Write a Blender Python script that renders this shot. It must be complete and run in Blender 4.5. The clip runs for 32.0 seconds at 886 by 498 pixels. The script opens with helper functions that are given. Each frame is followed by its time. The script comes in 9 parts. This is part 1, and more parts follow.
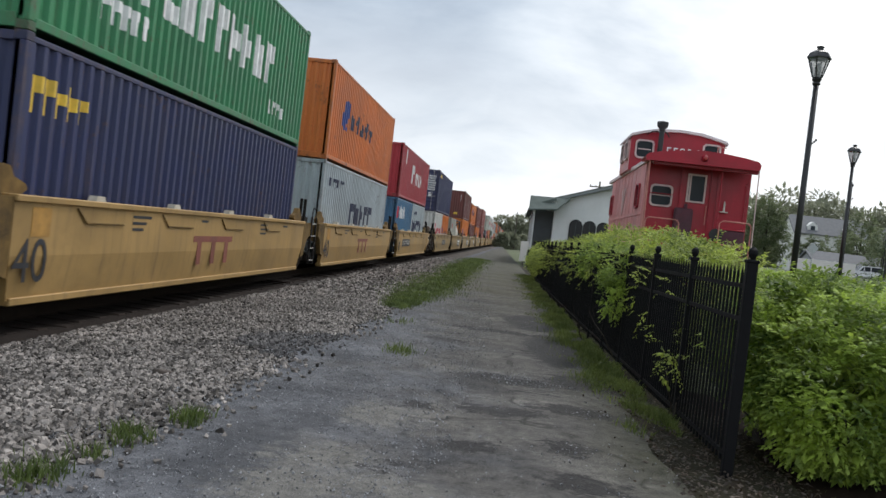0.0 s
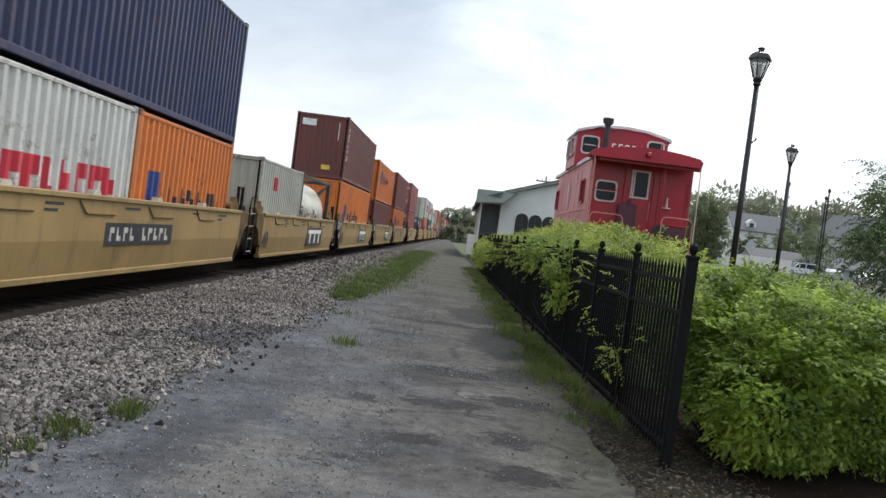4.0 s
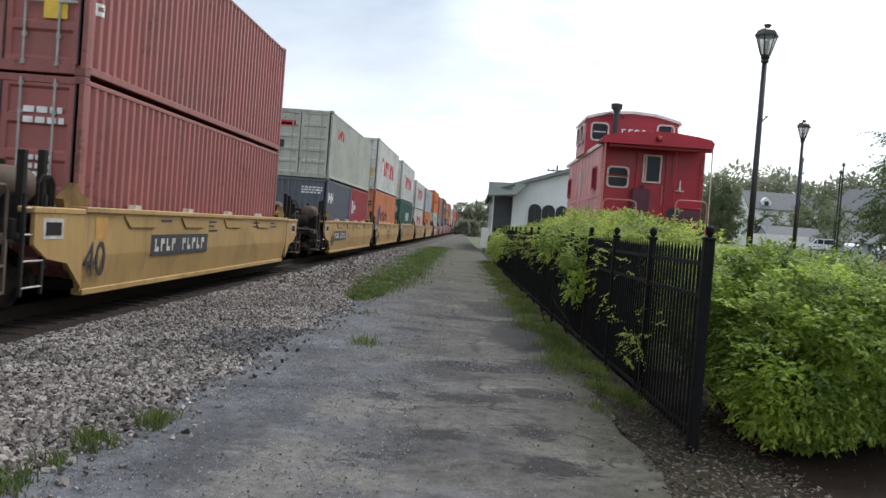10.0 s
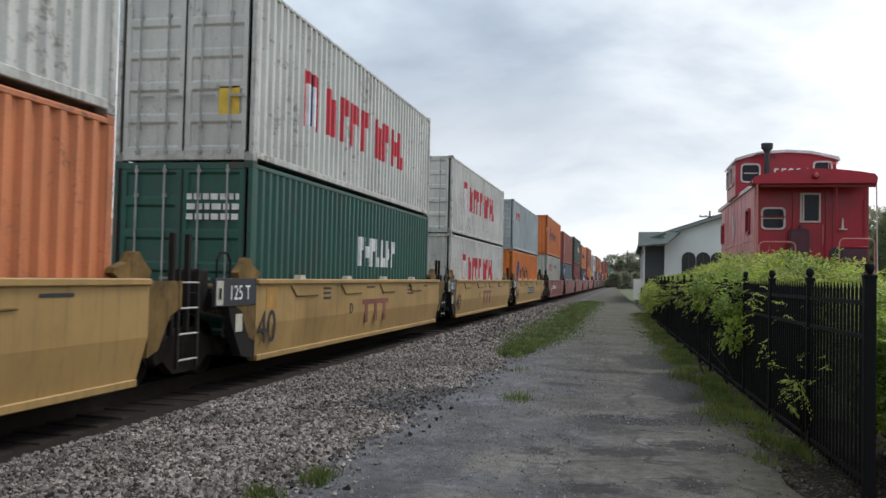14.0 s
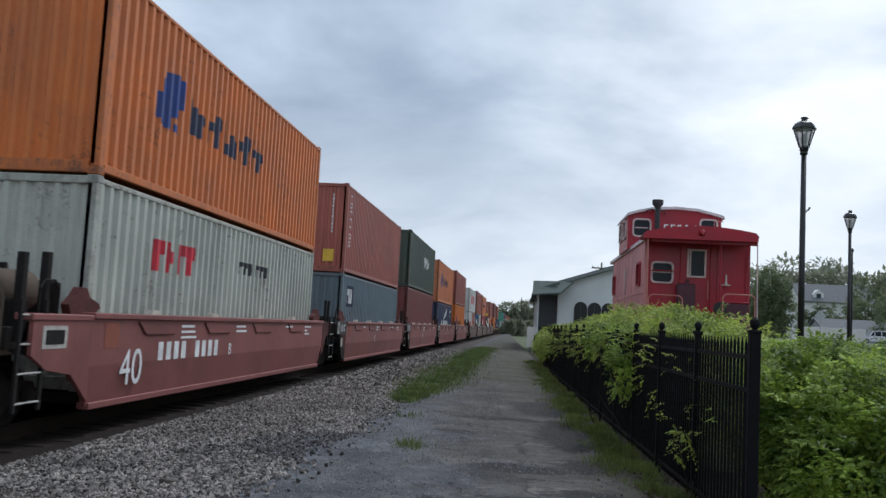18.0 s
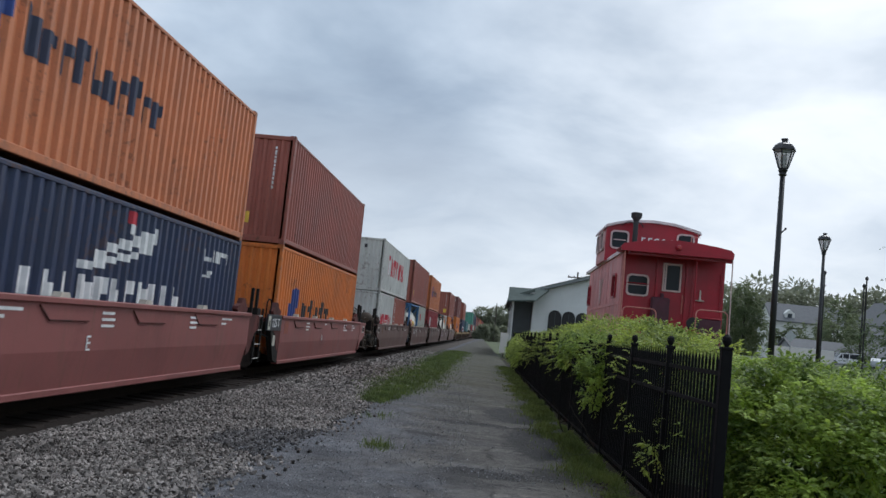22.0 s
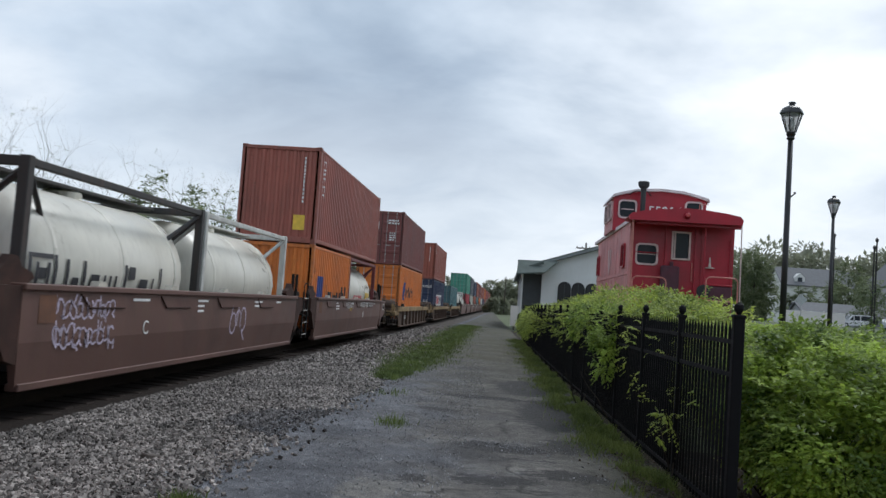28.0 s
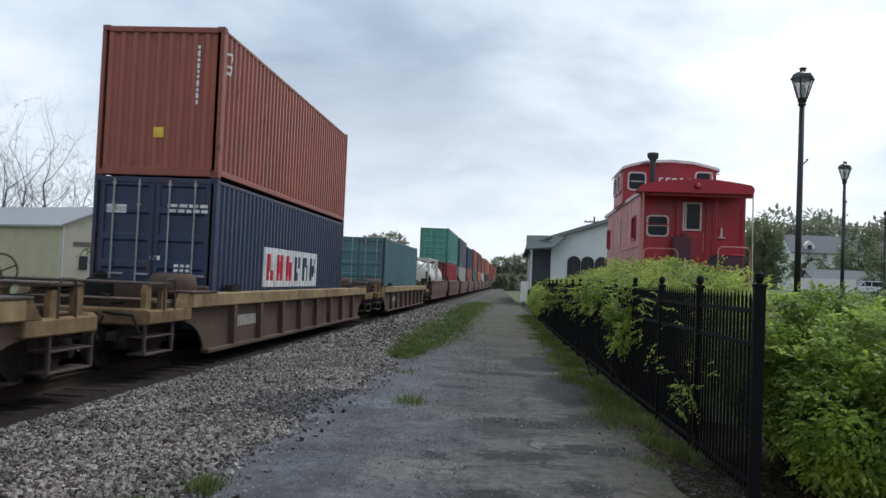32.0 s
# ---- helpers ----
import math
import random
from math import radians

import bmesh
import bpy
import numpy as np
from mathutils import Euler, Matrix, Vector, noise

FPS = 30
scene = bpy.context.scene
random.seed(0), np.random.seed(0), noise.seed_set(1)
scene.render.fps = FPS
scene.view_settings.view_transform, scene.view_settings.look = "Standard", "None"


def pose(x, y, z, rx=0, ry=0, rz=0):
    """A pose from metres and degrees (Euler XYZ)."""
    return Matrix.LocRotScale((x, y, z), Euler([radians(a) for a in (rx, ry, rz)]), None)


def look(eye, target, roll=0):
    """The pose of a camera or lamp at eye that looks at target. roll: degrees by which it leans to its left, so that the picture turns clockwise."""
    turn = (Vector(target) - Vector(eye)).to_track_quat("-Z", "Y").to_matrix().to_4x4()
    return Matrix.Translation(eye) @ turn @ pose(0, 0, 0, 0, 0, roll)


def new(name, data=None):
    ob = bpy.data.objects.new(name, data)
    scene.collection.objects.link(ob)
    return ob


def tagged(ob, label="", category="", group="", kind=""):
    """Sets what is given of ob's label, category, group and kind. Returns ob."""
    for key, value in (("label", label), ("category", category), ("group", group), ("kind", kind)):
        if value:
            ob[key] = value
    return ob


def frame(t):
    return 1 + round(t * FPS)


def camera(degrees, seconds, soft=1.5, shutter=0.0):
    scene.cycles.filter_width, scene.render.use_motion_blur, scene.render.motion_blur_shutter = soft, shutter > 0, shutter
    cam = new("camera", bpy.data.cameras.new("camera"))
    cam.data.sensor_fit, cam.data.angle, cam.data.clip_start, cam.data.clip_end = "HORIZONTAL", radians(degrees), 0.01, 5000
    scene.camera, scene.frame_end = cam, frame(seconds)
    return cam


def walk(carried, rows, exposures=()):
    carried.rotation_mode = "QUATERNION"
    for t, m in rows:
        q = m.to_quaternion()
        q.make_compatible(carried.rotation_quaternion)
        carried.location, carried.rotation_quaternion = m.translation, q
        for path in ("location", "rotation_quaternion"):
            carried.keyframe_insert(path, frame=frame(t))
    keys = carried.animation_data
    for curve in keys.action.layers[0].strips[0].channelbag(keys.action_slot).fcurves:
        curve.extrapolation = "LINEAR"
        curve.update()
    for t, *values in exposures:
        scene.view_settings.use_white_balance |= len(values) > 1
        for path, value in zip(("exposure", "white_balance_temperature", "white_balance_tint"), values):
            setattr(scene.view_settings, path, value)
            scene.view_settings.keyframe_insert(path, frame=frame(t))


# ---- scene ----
PATH = [
    (0, (-0.020, 0.022, 1.603), (-0.839, 9.986, 1.418), 6.63),
    (0.5, (-0.022, 0.031, 1.603), (-0.609, 10.012, 1.390), 6.73),
    (1, (-0.028, 0.045, 1.599), (-0.699, 10.017, 1.272), 7.11),
    (1.5, (-0.030, 0.037, 1.591), (-0.691, 10.004, 1.123), 6.28),
    (2, (-0.022, 0.040, 1.595), (-0.684, 10.002, 1.025), 6.36),
    (2.5, (-0.011, 0.042, 1.600), (-0.536, 10.026, 1.387), 5.65),
    (3, (-0.009, 0.035, 1.604), (-0.365, 10.027, 1.393), 6.29),
    (3.5, (-0.013, 0.028, 1.605), (-0.285, 10.022, 1.399), 7.11),
    (5.5, (-0.022, 0.019, 1.605), (-0.070, 10.018, 1.501), 7.24),
    (6, (-0.018, 0.005, 1.608), (-0.031, 10.005, 1.652), 7.31),
    (6.5, (-0.021, -0.015, 1.608), (0.410, 9.970, 1.964), 6.80),
    (7, (-0.019, -0.027, 1.610), (0.878, 9.903, 2.388), 2.87),
    (7.5, (-0.031, -0.025, 1.605), (0.652, 9.909, 2.527), 4.03),
    (8, (-0.027, -0.024, 1.605), (0.285, 9.949, 2.280), 4.68),
    (8.5, (-0.018, -0.017, 1.604), (0.123, 9.973, 2.017), 5.96),
    (9, (-0.023, -0.003, 1.603), (0.118, 9.995, 1.701), 8.74),
    (9.5, (-0.020, 0.014, 1.604), (-0.146, 10.007, 1.248), 6.18),
    (10, (-0.021, 0.025, 1.606), (-0.378, 10.015, 1.336), 4.34),
    (10.5, (-0.022, 0.024, 1.610), (-0.643, 10.005, 1.526), 2.75),
    (11, (-0.017, 0.006, 1.607), (-0.949, 9.962, 1.686), 2.08),
    (11.5, (0.005, -0.020, 1.613), (-1.207, 9.905, 1.792), 2.10),
    (12, (0.053, -0.084, 1.613), (-1.877, 9.728, 1.652), 1.04),
    (12.5, (0.066, -0.135, 1.604), (-2.130, 9.621, 1.678), -0.07),
    (13, (0.114, -0.199, 1.602), (-2.203, 9.528, 1.711), 0.18),
    (13.5, (0.060, -0.127, 1.594), (-2.275, 9.594, 1.793), 0.53),
    (14, (0.053, -0.106, 1.591), (-2.059, 9.663, 1.909), 1.25),
    (14.5, (0.050, -0.097, 1.595), (-1.942, 9.693, 2.018), 1.31),
    (15, (0.053, -0.071, 1.594), (-1.814, 9.739, 2.123), 1.58),
    (15.5, (0.042, -0.051, 1.595), (-1.687, 9.781, 2.166), 2.06),
    (17.5, (0.027, -0.024, 1.595), (-1.032, 9.886, 2.416), 3.51),
    (18, (0.022, -0.018, 1.594), (-0.929, 9.900, 2.457), 3.10),
    (18.5, (0.021, -0.016, 1.592), (-0.954, 9.900, 2.447), 3.27),
    (19, (0.026, -0.018, 1.593), (-0.935, 9.906, 2.356), 3.81),
    (19.5, (0.021, -0.003, 1.596), (-0.859, 9.934, 2.295), 4.41),
    (20, (0.018, -0.006, 1.596), (-0.872, 9.929, 2.307), 5.23),
    (20.5, (0.017, 0.000, 1.595), (-0.830, 9.936, 2.348), 5.48),
    (21, (0.019, -0.007, 1.594), (-0.803, 9.929, 2.364), 6.03),
    (21.5, (0.021, -0.001, 1.595), (-0.737, 9.938, 2.405), 5.13),
    (22, (0.015, -0.010, 1.597), (-0.681, 9.924, 2.507), 5.85),
    (22.5, (0.018, -0.015, 1.600), (-0.714, 9.916, 2.522), 6.51),
    (23, (0.025, -0.007, 1.600), (-0.730, 9.922, 2.518), 6.29),
    (23.5, (0.023, -0.007, 1.595), (-0.930, 9.922, 2.306), 5.83),
    (24, (0.021, -0.002, 1.596), (-0.886, 9.932, 2.294), 6.10),
    (24.5, (0.022, 0.005, 1.595), (-0.845, 9.944, 2.275), 6.35),
    (25, (0.019, 0.003, 1.595), (-0.814, 9.943, 2.313), 6.52),
    (25.5, (0.022, -0.001, 1.596), (-0.793, 9.940, 2.306), 6.56),
    (27.5, (0.019, 0.001, 1.607), (-0.893, 9.947, 2.102), 2.81),
    (28, (0.006, 0.015, 1.613), (-0.756, 9.967, 2.225), 4.04),
    (28.5, (-0.022, 0.017, 1.614), (-0.779, 9.977, 2.088), 3.91),
    (29, (-0.008, 0.001, 1.617), (-1.039, 9.940, 2.015), 3.93),
    (29.5, (-0.020, -0.025, 1.613), (-1.119, 9.912, 1.854), 3.15),
    (30, (-0.037, -0.006, 1.614), (-0.921, 9.953, 1.827), 2.04),
    (30.5, (-0.047, 0.010, 1.611), (-0.940, 9.968, 1.818), 2.97),
    (31, (-0.059, 0.034, 1.606), (-0.880, 9.994, 1.960), 2.51),
    (31.5, (-0.060, 0.056, 1.609), (-0.798, 10.020, 2.022), 2.71),
    (32, (-0.069, 0.047, 1.607), (-0.906, 10.006, 1.959), 2.38),
]
cam = camera(54.57, 32.0, soft=1.5, shutter=0.10)
walk(cam, [(t, look(e, a, r)) for t, e, a, r in PATH],
     exposures=[(0, 0.17, 6500, 10), (1, 0.35, 6600, 10), (2, 0.5, 6650, 10), (3, 0.4, 6500, 10), (5, 0.4, 6500, 10), (6, 0.33, 6550, 10), (6.6, 0.1, 6250, 10), (7, -0.05, 6000, 9), (7.5, -0.4, 5850, 9),
                (8, -0.43, 5800, 9), (8.5, -0.3, 5900, 9), (9, -0.12, 6050, 9), (9.5, 0.2, 6300, 10), (10, 0.48, 6450, 10), (11, 0.27, 6350, 10), (12, 0.15, 6450, 10), (14, 0.12, 6500, 10), (15, 0.07, 6200, 10),
                (18, -0.15, 5950, 9), (20, -0.12, 6000, 9), (21, -0.03, 6050, 9), (22, -0.2, 6000, 9), (23, -0.25, 6000, 9), (24, -0.22, 6100, 9), (25, -0.17, 6100, 9), (28, -0.08, 6100, 9), (29, -0.04, 6100, 9), (30, 0.07, 6350, 10), (31, 0.13, 6250, 10), (32, 0.03, 6150, 9)])

# ---- light ----
SUN_AZ, SUN_EL = radians(38), radians(56)
sun = new("sun", bpy.data.lights.new("sun", "SUN"))
sun.data.energy, sun.data.angle, sun.data.color = 1.7, radians(20), (1.0, 0.97, 0.93)
sun.matrix_world = look((60 * math.sin(SUN_AZ), 60 * math.cos(SUN_AZ), 60 * math.tan(SUN_EL)), (0, 0, 0))


def nodes_of(owner):
    owner.use_nodes = True
    tree = owner.node_tree
    tree.nodes.clear()

    def add(kind, **values):
        n = tree.nodes.new(kind)
        for key, value in values.items():
            if key in n.inputs:
                n.inputs[key].default_value = value
            else:
                setattr(n, key, value)
        return n

    def join(a, out, b, into):
        tree.links.new(a.outputs[out], b.inputs[into])
    return tree, add, join


def ramp(add, stops):
    r = add("ShaderNodeValToRGB")
    el = r.color_ramp.elements
    while len(el) < len(stops):
        el.new(0.5)
    for e, (p, c) in zip(el, stops):
        e.position, e.color = p, (*c, 1) if len(c) == 3 else c
    return r


def make_world():
    world = bpy.data.worlds.new("sky")
    scene.world = world
    tree, add, join = nodes_of(world)
    out, back = add("ShaderNodeOutputWorld"), add("ShaderNodeBackground", Strength=1.0)
    sky = add("ShaderNodeTexSky", sky_type="NISHITA", sun_disc=False, sun_elevation=SUN_EL, sun_rotation=SUN_AZ)
    scale_sky = add("ShaderNodeVectorMath", operation="SCALE")
    scale_sky.inputs["Scale"].default_value = 0.09
    join(sky, "Color", scale_sky, 0)
    co = add("ShaderNodeTexCoord")
    # cloud sheet: direction laid on a flat layer, so clouds crowd towards the horizon
    sep = add("ShaderNodeSeparateXYZ")
    join(co, "Generated", sep, 0)
    lift = add("ShaderNodeMath", operation="MAXIMUM")
    lift.inputs[1].default_value = 0.0
    join(sep, "Z", lift, 0)
    add_z = add("ShaderNodeMath", operation="ADD")
    add_z.inputs[1].default_value = 0.34
    join(lift, 0, add_z, 0)
    flat = add("ShaderNodeVectorMath", operation="DIVIDE")
    comb = add("ShaderNodeCombineXYZ")
    for k in "XYZ":
        join(add_z, 0, comb, k)
    join(co, "Generated", flat, 0)
    join(comb, 0, flat, 1)
    stretch = add("ShaderNodeMapping")
    stretch.inputs["Scale"].default_value = (1.0, 1.15, 0.0)
    stretch.inputs["Location"].default_value = (2.3, 0.7, 0)
    join(flat, 0, stretch, 0)
    big = add("ShaderNodeTexNoise", Scale=1.25, Detail=6.0, Roughness=0.52, Distortion=0.2)
    join(stretch, 0, big, "Vector")
    tone = ramp(add, [(0.28, (0.385, 0.455, 0.55)), (0.43, (0.54, 0.625, 0.72)), (0.55, (0.74, 0.825, 0.915)), (0.68, (1.0, 1.03, 1.06))])
    join(big, 0, tone, 0)
    small = add("ShaderNodeTexNoise", Scale=3.4, Detail=6.0, Roughness=0.55, Distortion=0.4)
    join(stretch, 0, small, "Vector")
    billow = ramp(add, [(0.36, (0.80, 0.83, 0.87)), (0.52, (1.0, 1.0, 1.0)), (0.66, (1.10, 1.09, 1.08))])
    join(small, 0, billow, 0)
    # thin bright cloud round the sun and along the horizon
    sd = Vector((math.sin(SUN_AZ) * math.cos(radians(17)), math.cos(SUN_AZ) * math.cos(radians(17)), math.sin(radians(17))))
    dot = add("ShaderNodeVectorMath", operation="DOT_PRODUCT")
    dot.inputs[1].default_value = sd
    join(co, "Generated", dot, 0)
    glow = add("ShaderNodeMapRange", interpolation_type="SMOOTHSTEP")
    for k, v in (("From Min", 0.70), ("From Max", 0.97), ("To Min", 0.0), ("To Max", 1.0)):
        glow.inputs[k].default_value = v
    join(dot, "Value", glow, 0)
    fray = add("ShaderNodeMath", operation="MULTIPLY_ADD")
    fray.inputs[1].default_value, fray.inputs[2].default_value = 4.4, -1.45
    join(big, 0, fray, 0)
    g2 = add("ShaderNodeMath", operation="MULTIPLY", use_clamp=True)
    join(glow, 0, g2, 0)
    join(fray, 0, g2, 1)
    mix1 = add("ShaderNodeMix", data_type="RGBA")
    mix1.inputs["B"].default_value = (1.12, 1.12, 1.10, 1)
    join(g2, 0, mix1, 0)
    tree.links.new(tone.outputs[0], mix1.inputs[6])
    mix1.inputs[7].default_value = (1.25, 1.25, 1.23, 1)
    low = add("ShaderNodeMapRange", interpolation_type="SMOOTHSTEP")
    for k, v in (("From Min", 0.30), ("From Max", 0.03), ("To Min", 0.0), ("To Max", 0.8)):
        low.inputs[k].default_value = v
    join(sep, "Z", low, 0)
    mix2 = add("ShaderNodeMix", data_type="RGBA")
    tree.links.new(low.outputs[0], mix2.inputs[0])
    tree.links.new(mix1.outputs[2], mix2.inputs[6])
    mix2.inputs[7].default_value = (0.96, 0.99, 1.02, 1)
    mix3 = add("ShaderNodeMix", data_type="RGBA")
    mix3.inputs[0].default_value = 0.9
    tree.links.new(scale_sky.outputs[0], mix3.inputs[6])
    cloud = add("ShaderNodeMix", data_type="RGBA", blend_type="MULTIPLY")
    cloud.inputs[0].default_value = 0.5
    tree.links.new(mix2.outputs[2], cloud.inputs[6])
    tree.links.new(billow.outputs[0], cloud.inputs[7])
    tree.links.new(cloud.outputs[2], mix3.inputs[7])
    tree.links.new(mix3.outputs[2], back.inputs[0])
    join(back, 0, out, 0)


make_world()


# ---- materials ----
MATS = {}


def surface(name, color, rough=0.6, metal=0.0, var=0.12, scale=2.0, bump=0.15, grain=60.0, streak=0.0, rust=(0.16, 0.07, 0.035),
            stain=0.0, stain_color=(0.05, 0.045, 0.04), island=0.0, fine=0.0, spec=0.5, chips=0.0, chip_color=(0.10, 0.045, 0.025)):
    """A painted, stony or wooden surface: slow change of tone, runs of rust or dirt, stains, and a fine relief."""
    if name in MATS:
        return MATS[name]
    m = MATS[name] = bpy.data.materials.new(name)
    tree, add, join = nodes_of(m)
    out, p = add("ShaderNodeOutputMaterial"), add("ShaderNodeBsdfPrincipled", Roughness=rough, Metallic=metal)
    p.inputs["Specular IOR Level"].default_value = spec
    own = add("ShaderNodeTexCoord")
    who = add("ShaderNodeObjectInfo")
    far = add("ShaderNodeMath", operation="MULTIPLY")
    far.inputs[1].default_value = 57.0
    join(who, "Random", far, 0)
    co = add("ShaderNodeVectorMath", operation="ADD")
    join(own, "Object", co, 0)
    join(far, 0, co, 1)
    n1 = add("ShaderNodeTexNoise", Scale=scale, Detail=6.0, Roughness=0.62)
    join(co, 0, n1, "Vector")
    lo = tuple(c * (1 - var) for c in color)
    hi = tuple(min(1, c * (1 + var)) for c in color)
    r1 = ramp(add, [(0.3, lo), (0.7, hi)])
    join(n1, 0, r1, 0)
    last = (r1, 0)

    def blend(factor, col, mode="MIX"):
        nonlocal last
        mx = add("ShaderNodeMix", data_type="RGBA", blend_type=mode)
        tree.links.new(factor, mx.inputs[0])
        tree.links.new(last[0].outputs[last[1]], mx.inputs[6])
        if isinstance(col, tuple):
            mx.inputs[7].default_value = (*col, 1)
        else:
            tree.links.new(col, mx.inputs[7])
        last = (mx, 2)
    if streak:
        mp = add("ShaderNodeMapping")
        mp.inputs["Scale"].default_value = (5.0, 5.0, 0.35)
        join(co, 0, mp, 0)
        n2 = add("ShaderNodeTexNoise", Scale=1.6, Detail=7.0, Roughness=0.7)
        join(mp, 0, n2, "Vector")
        r2 = ramp(add, [(0.52, (0, 0, 0)), (0.78, (streak, streak, streak))])
        join(n2, 0, r2, 0)
        blend(r2.outputs[0], rust)
    if stain:
        n3 = add("ShaderNodeTexNoise", Scale=scale * 0.45, Detail=9.0, Roughness=0.7, Distortion=0.6)
        join(co, 0, n3, "Vector")
        r3 = ramp(add, [(0.50, (0, 0, 0)), (0.68, (stain, stain, stain))])
        join(n3, 0, r3, 0)
        blend(r3.outputs[0], stain_color)
    if chips:
        n6 = add("ShaderNodeTexNoise", Scale=6.5, Detail=10.0, Roughness=0.78)
        join(co, 0, n6, "Vector")
        n7 = add("ShaderNodeTexNoise", Scale=0.9, Detail=3.0)
        join(co, 0, n7, "Vector")
        both = add("ShaderNodeMath", operation="MULTIPLY_ADD")
        both.inputs[1].default_value = 0.45
        join(n7, 0, both, 0)
        join(n6, 0, both, 2)
        r6 = ramp(add, [(0.82, (0, 0, 0)), (0.87, (chips, chips, chips))])
        join(both, 0, r6, 0)
        blend(r6.outputs[0], chip_color)
    if fine:
        n5 = add("ShaderNodeTexNoise", Scale=grain * 1.7, Detail=3.0, Roughness=0.8)
        join(co, 0, n5, "Vector")
        r5 = ramp(add, [(0.35, (1 - fine,) * 3), (0.65, (1 + fine,) * 3)])
        join(n5, 0, r5, 0)
        one = add("ShaderNodeValue")
        one.outputs[0].default_value = 1.0
        blend(one.outputs[0], r5.outputs[0], "MULTIPLY")
    if island:
        g = add("ShaderNodeNewGeometry")
        r4 = ramp(add, [(0.0, (1 - island,) * 3), (1.0, (1 + island,) * 3)])
        join(g, "Random Per Island", r4, 0)
        one = add("ShaderNodeValue")
        one.outputs[0].default_value = 1.0
        blend(one.outputs[0], r4.outputs[0], "MULTIPLY")
    tree.links.new(last[0].outputs[last[1]], p.inputs["Base Color"])
    n4 = add("ShaderNodeTexNoise", Scale=grain, Detail=4.0, Roughness=0.6)
    join(co, 0, n4, "Vector")
    b = add("ShaderNodeBump", Strength=bump, Distance=0.01)
    join(n4, 0, b, "Height")
    join(b, 0, p, "Normal")
    rr = add("ShaderNodeMapRange")
    for k, v in (("From Min", 0.3), ("From Max", 0.7), ("To Min", max(0.05, rough - 0.1)), ("To Max", min(1, rough + 0.1))):
        rr.inputs[k].default_value = v
    join(n1, 0, rr, 0)
    join(rr, 0, p, "Roughness")
    join(p, 0, out, 0)
    return m


def leafy(name, dark, light, see=0.35, clump=3.5):
    if name in MATS:
        return MATS[name]
    m = MATS[name] = bpy.data.materials.new(name)
    tree, add, join = nodes_of(m)
    out = add("ShaderNodeOutputMaterial")
    g = add("ShaderNodeNewGeometry")
    r = ramp(add, [(0.0, dark), (0.6, tuple((a + b) / 2 for a, b in zip(dark, light))), (1.0, light)])
    co = add("ShaderNodeTexCoord")
    n = add("ShaderNodeTexNoise", Scale=clump, Detail=3.0, Roughness=0.6)
    join(co, "Object", n, "Vector")
    wide = add("ShaderNodeMapRange")
    for k, v in (("From Min", 0.32), ("From Max", 0.68), ("To Min", -0.3), ("To Max", 0.75)):
        wide.inputs[k].default_value = v
    join(n, 0, wide, 0)
    both = add("ShaderNodeMath", operation="MULTIPLY_ADD")
    both.inputs[1].default_value = 0.55
    join(g, "Random Per Island", both, 0)
    join(wide, 0, both, 2)
    join(both, 0, r, 0)
    d = add("ShaderNodeBsdfPrincipled", Roughness=0.55)
    t = add("ShaderNodeBsdfTranslucent")
    mx = add("ShaderNodeMixShader")
    mx.inputs[0].default_value = see
    join(r, 0, d, "Base Color")
    join(r, 0, t, "Color")
    join(d, 0, mx, 1)
    join(t, 0, mx, 2)
    join(mx, 0, out, 0)
    return m


def glassy(name, color=(0.02, 0.025, 0.03), rough=0.08):
    if name in MATS:
        return MATS[name]
    m = MATS[name] = bpy.data.materials.new(name)
    tree, add, join = nodes_of(m)
    out, p = add("ShaderNodeOutputMaterial"), add("ShaderNodeBsdfPrincipled", Roughness=rough)
    p.inputs["Base Color"].default_value = (*color, 1)
    p.inputs["IOR"].default_value = 1.25
    join(p, 0, out, 0)
    return m


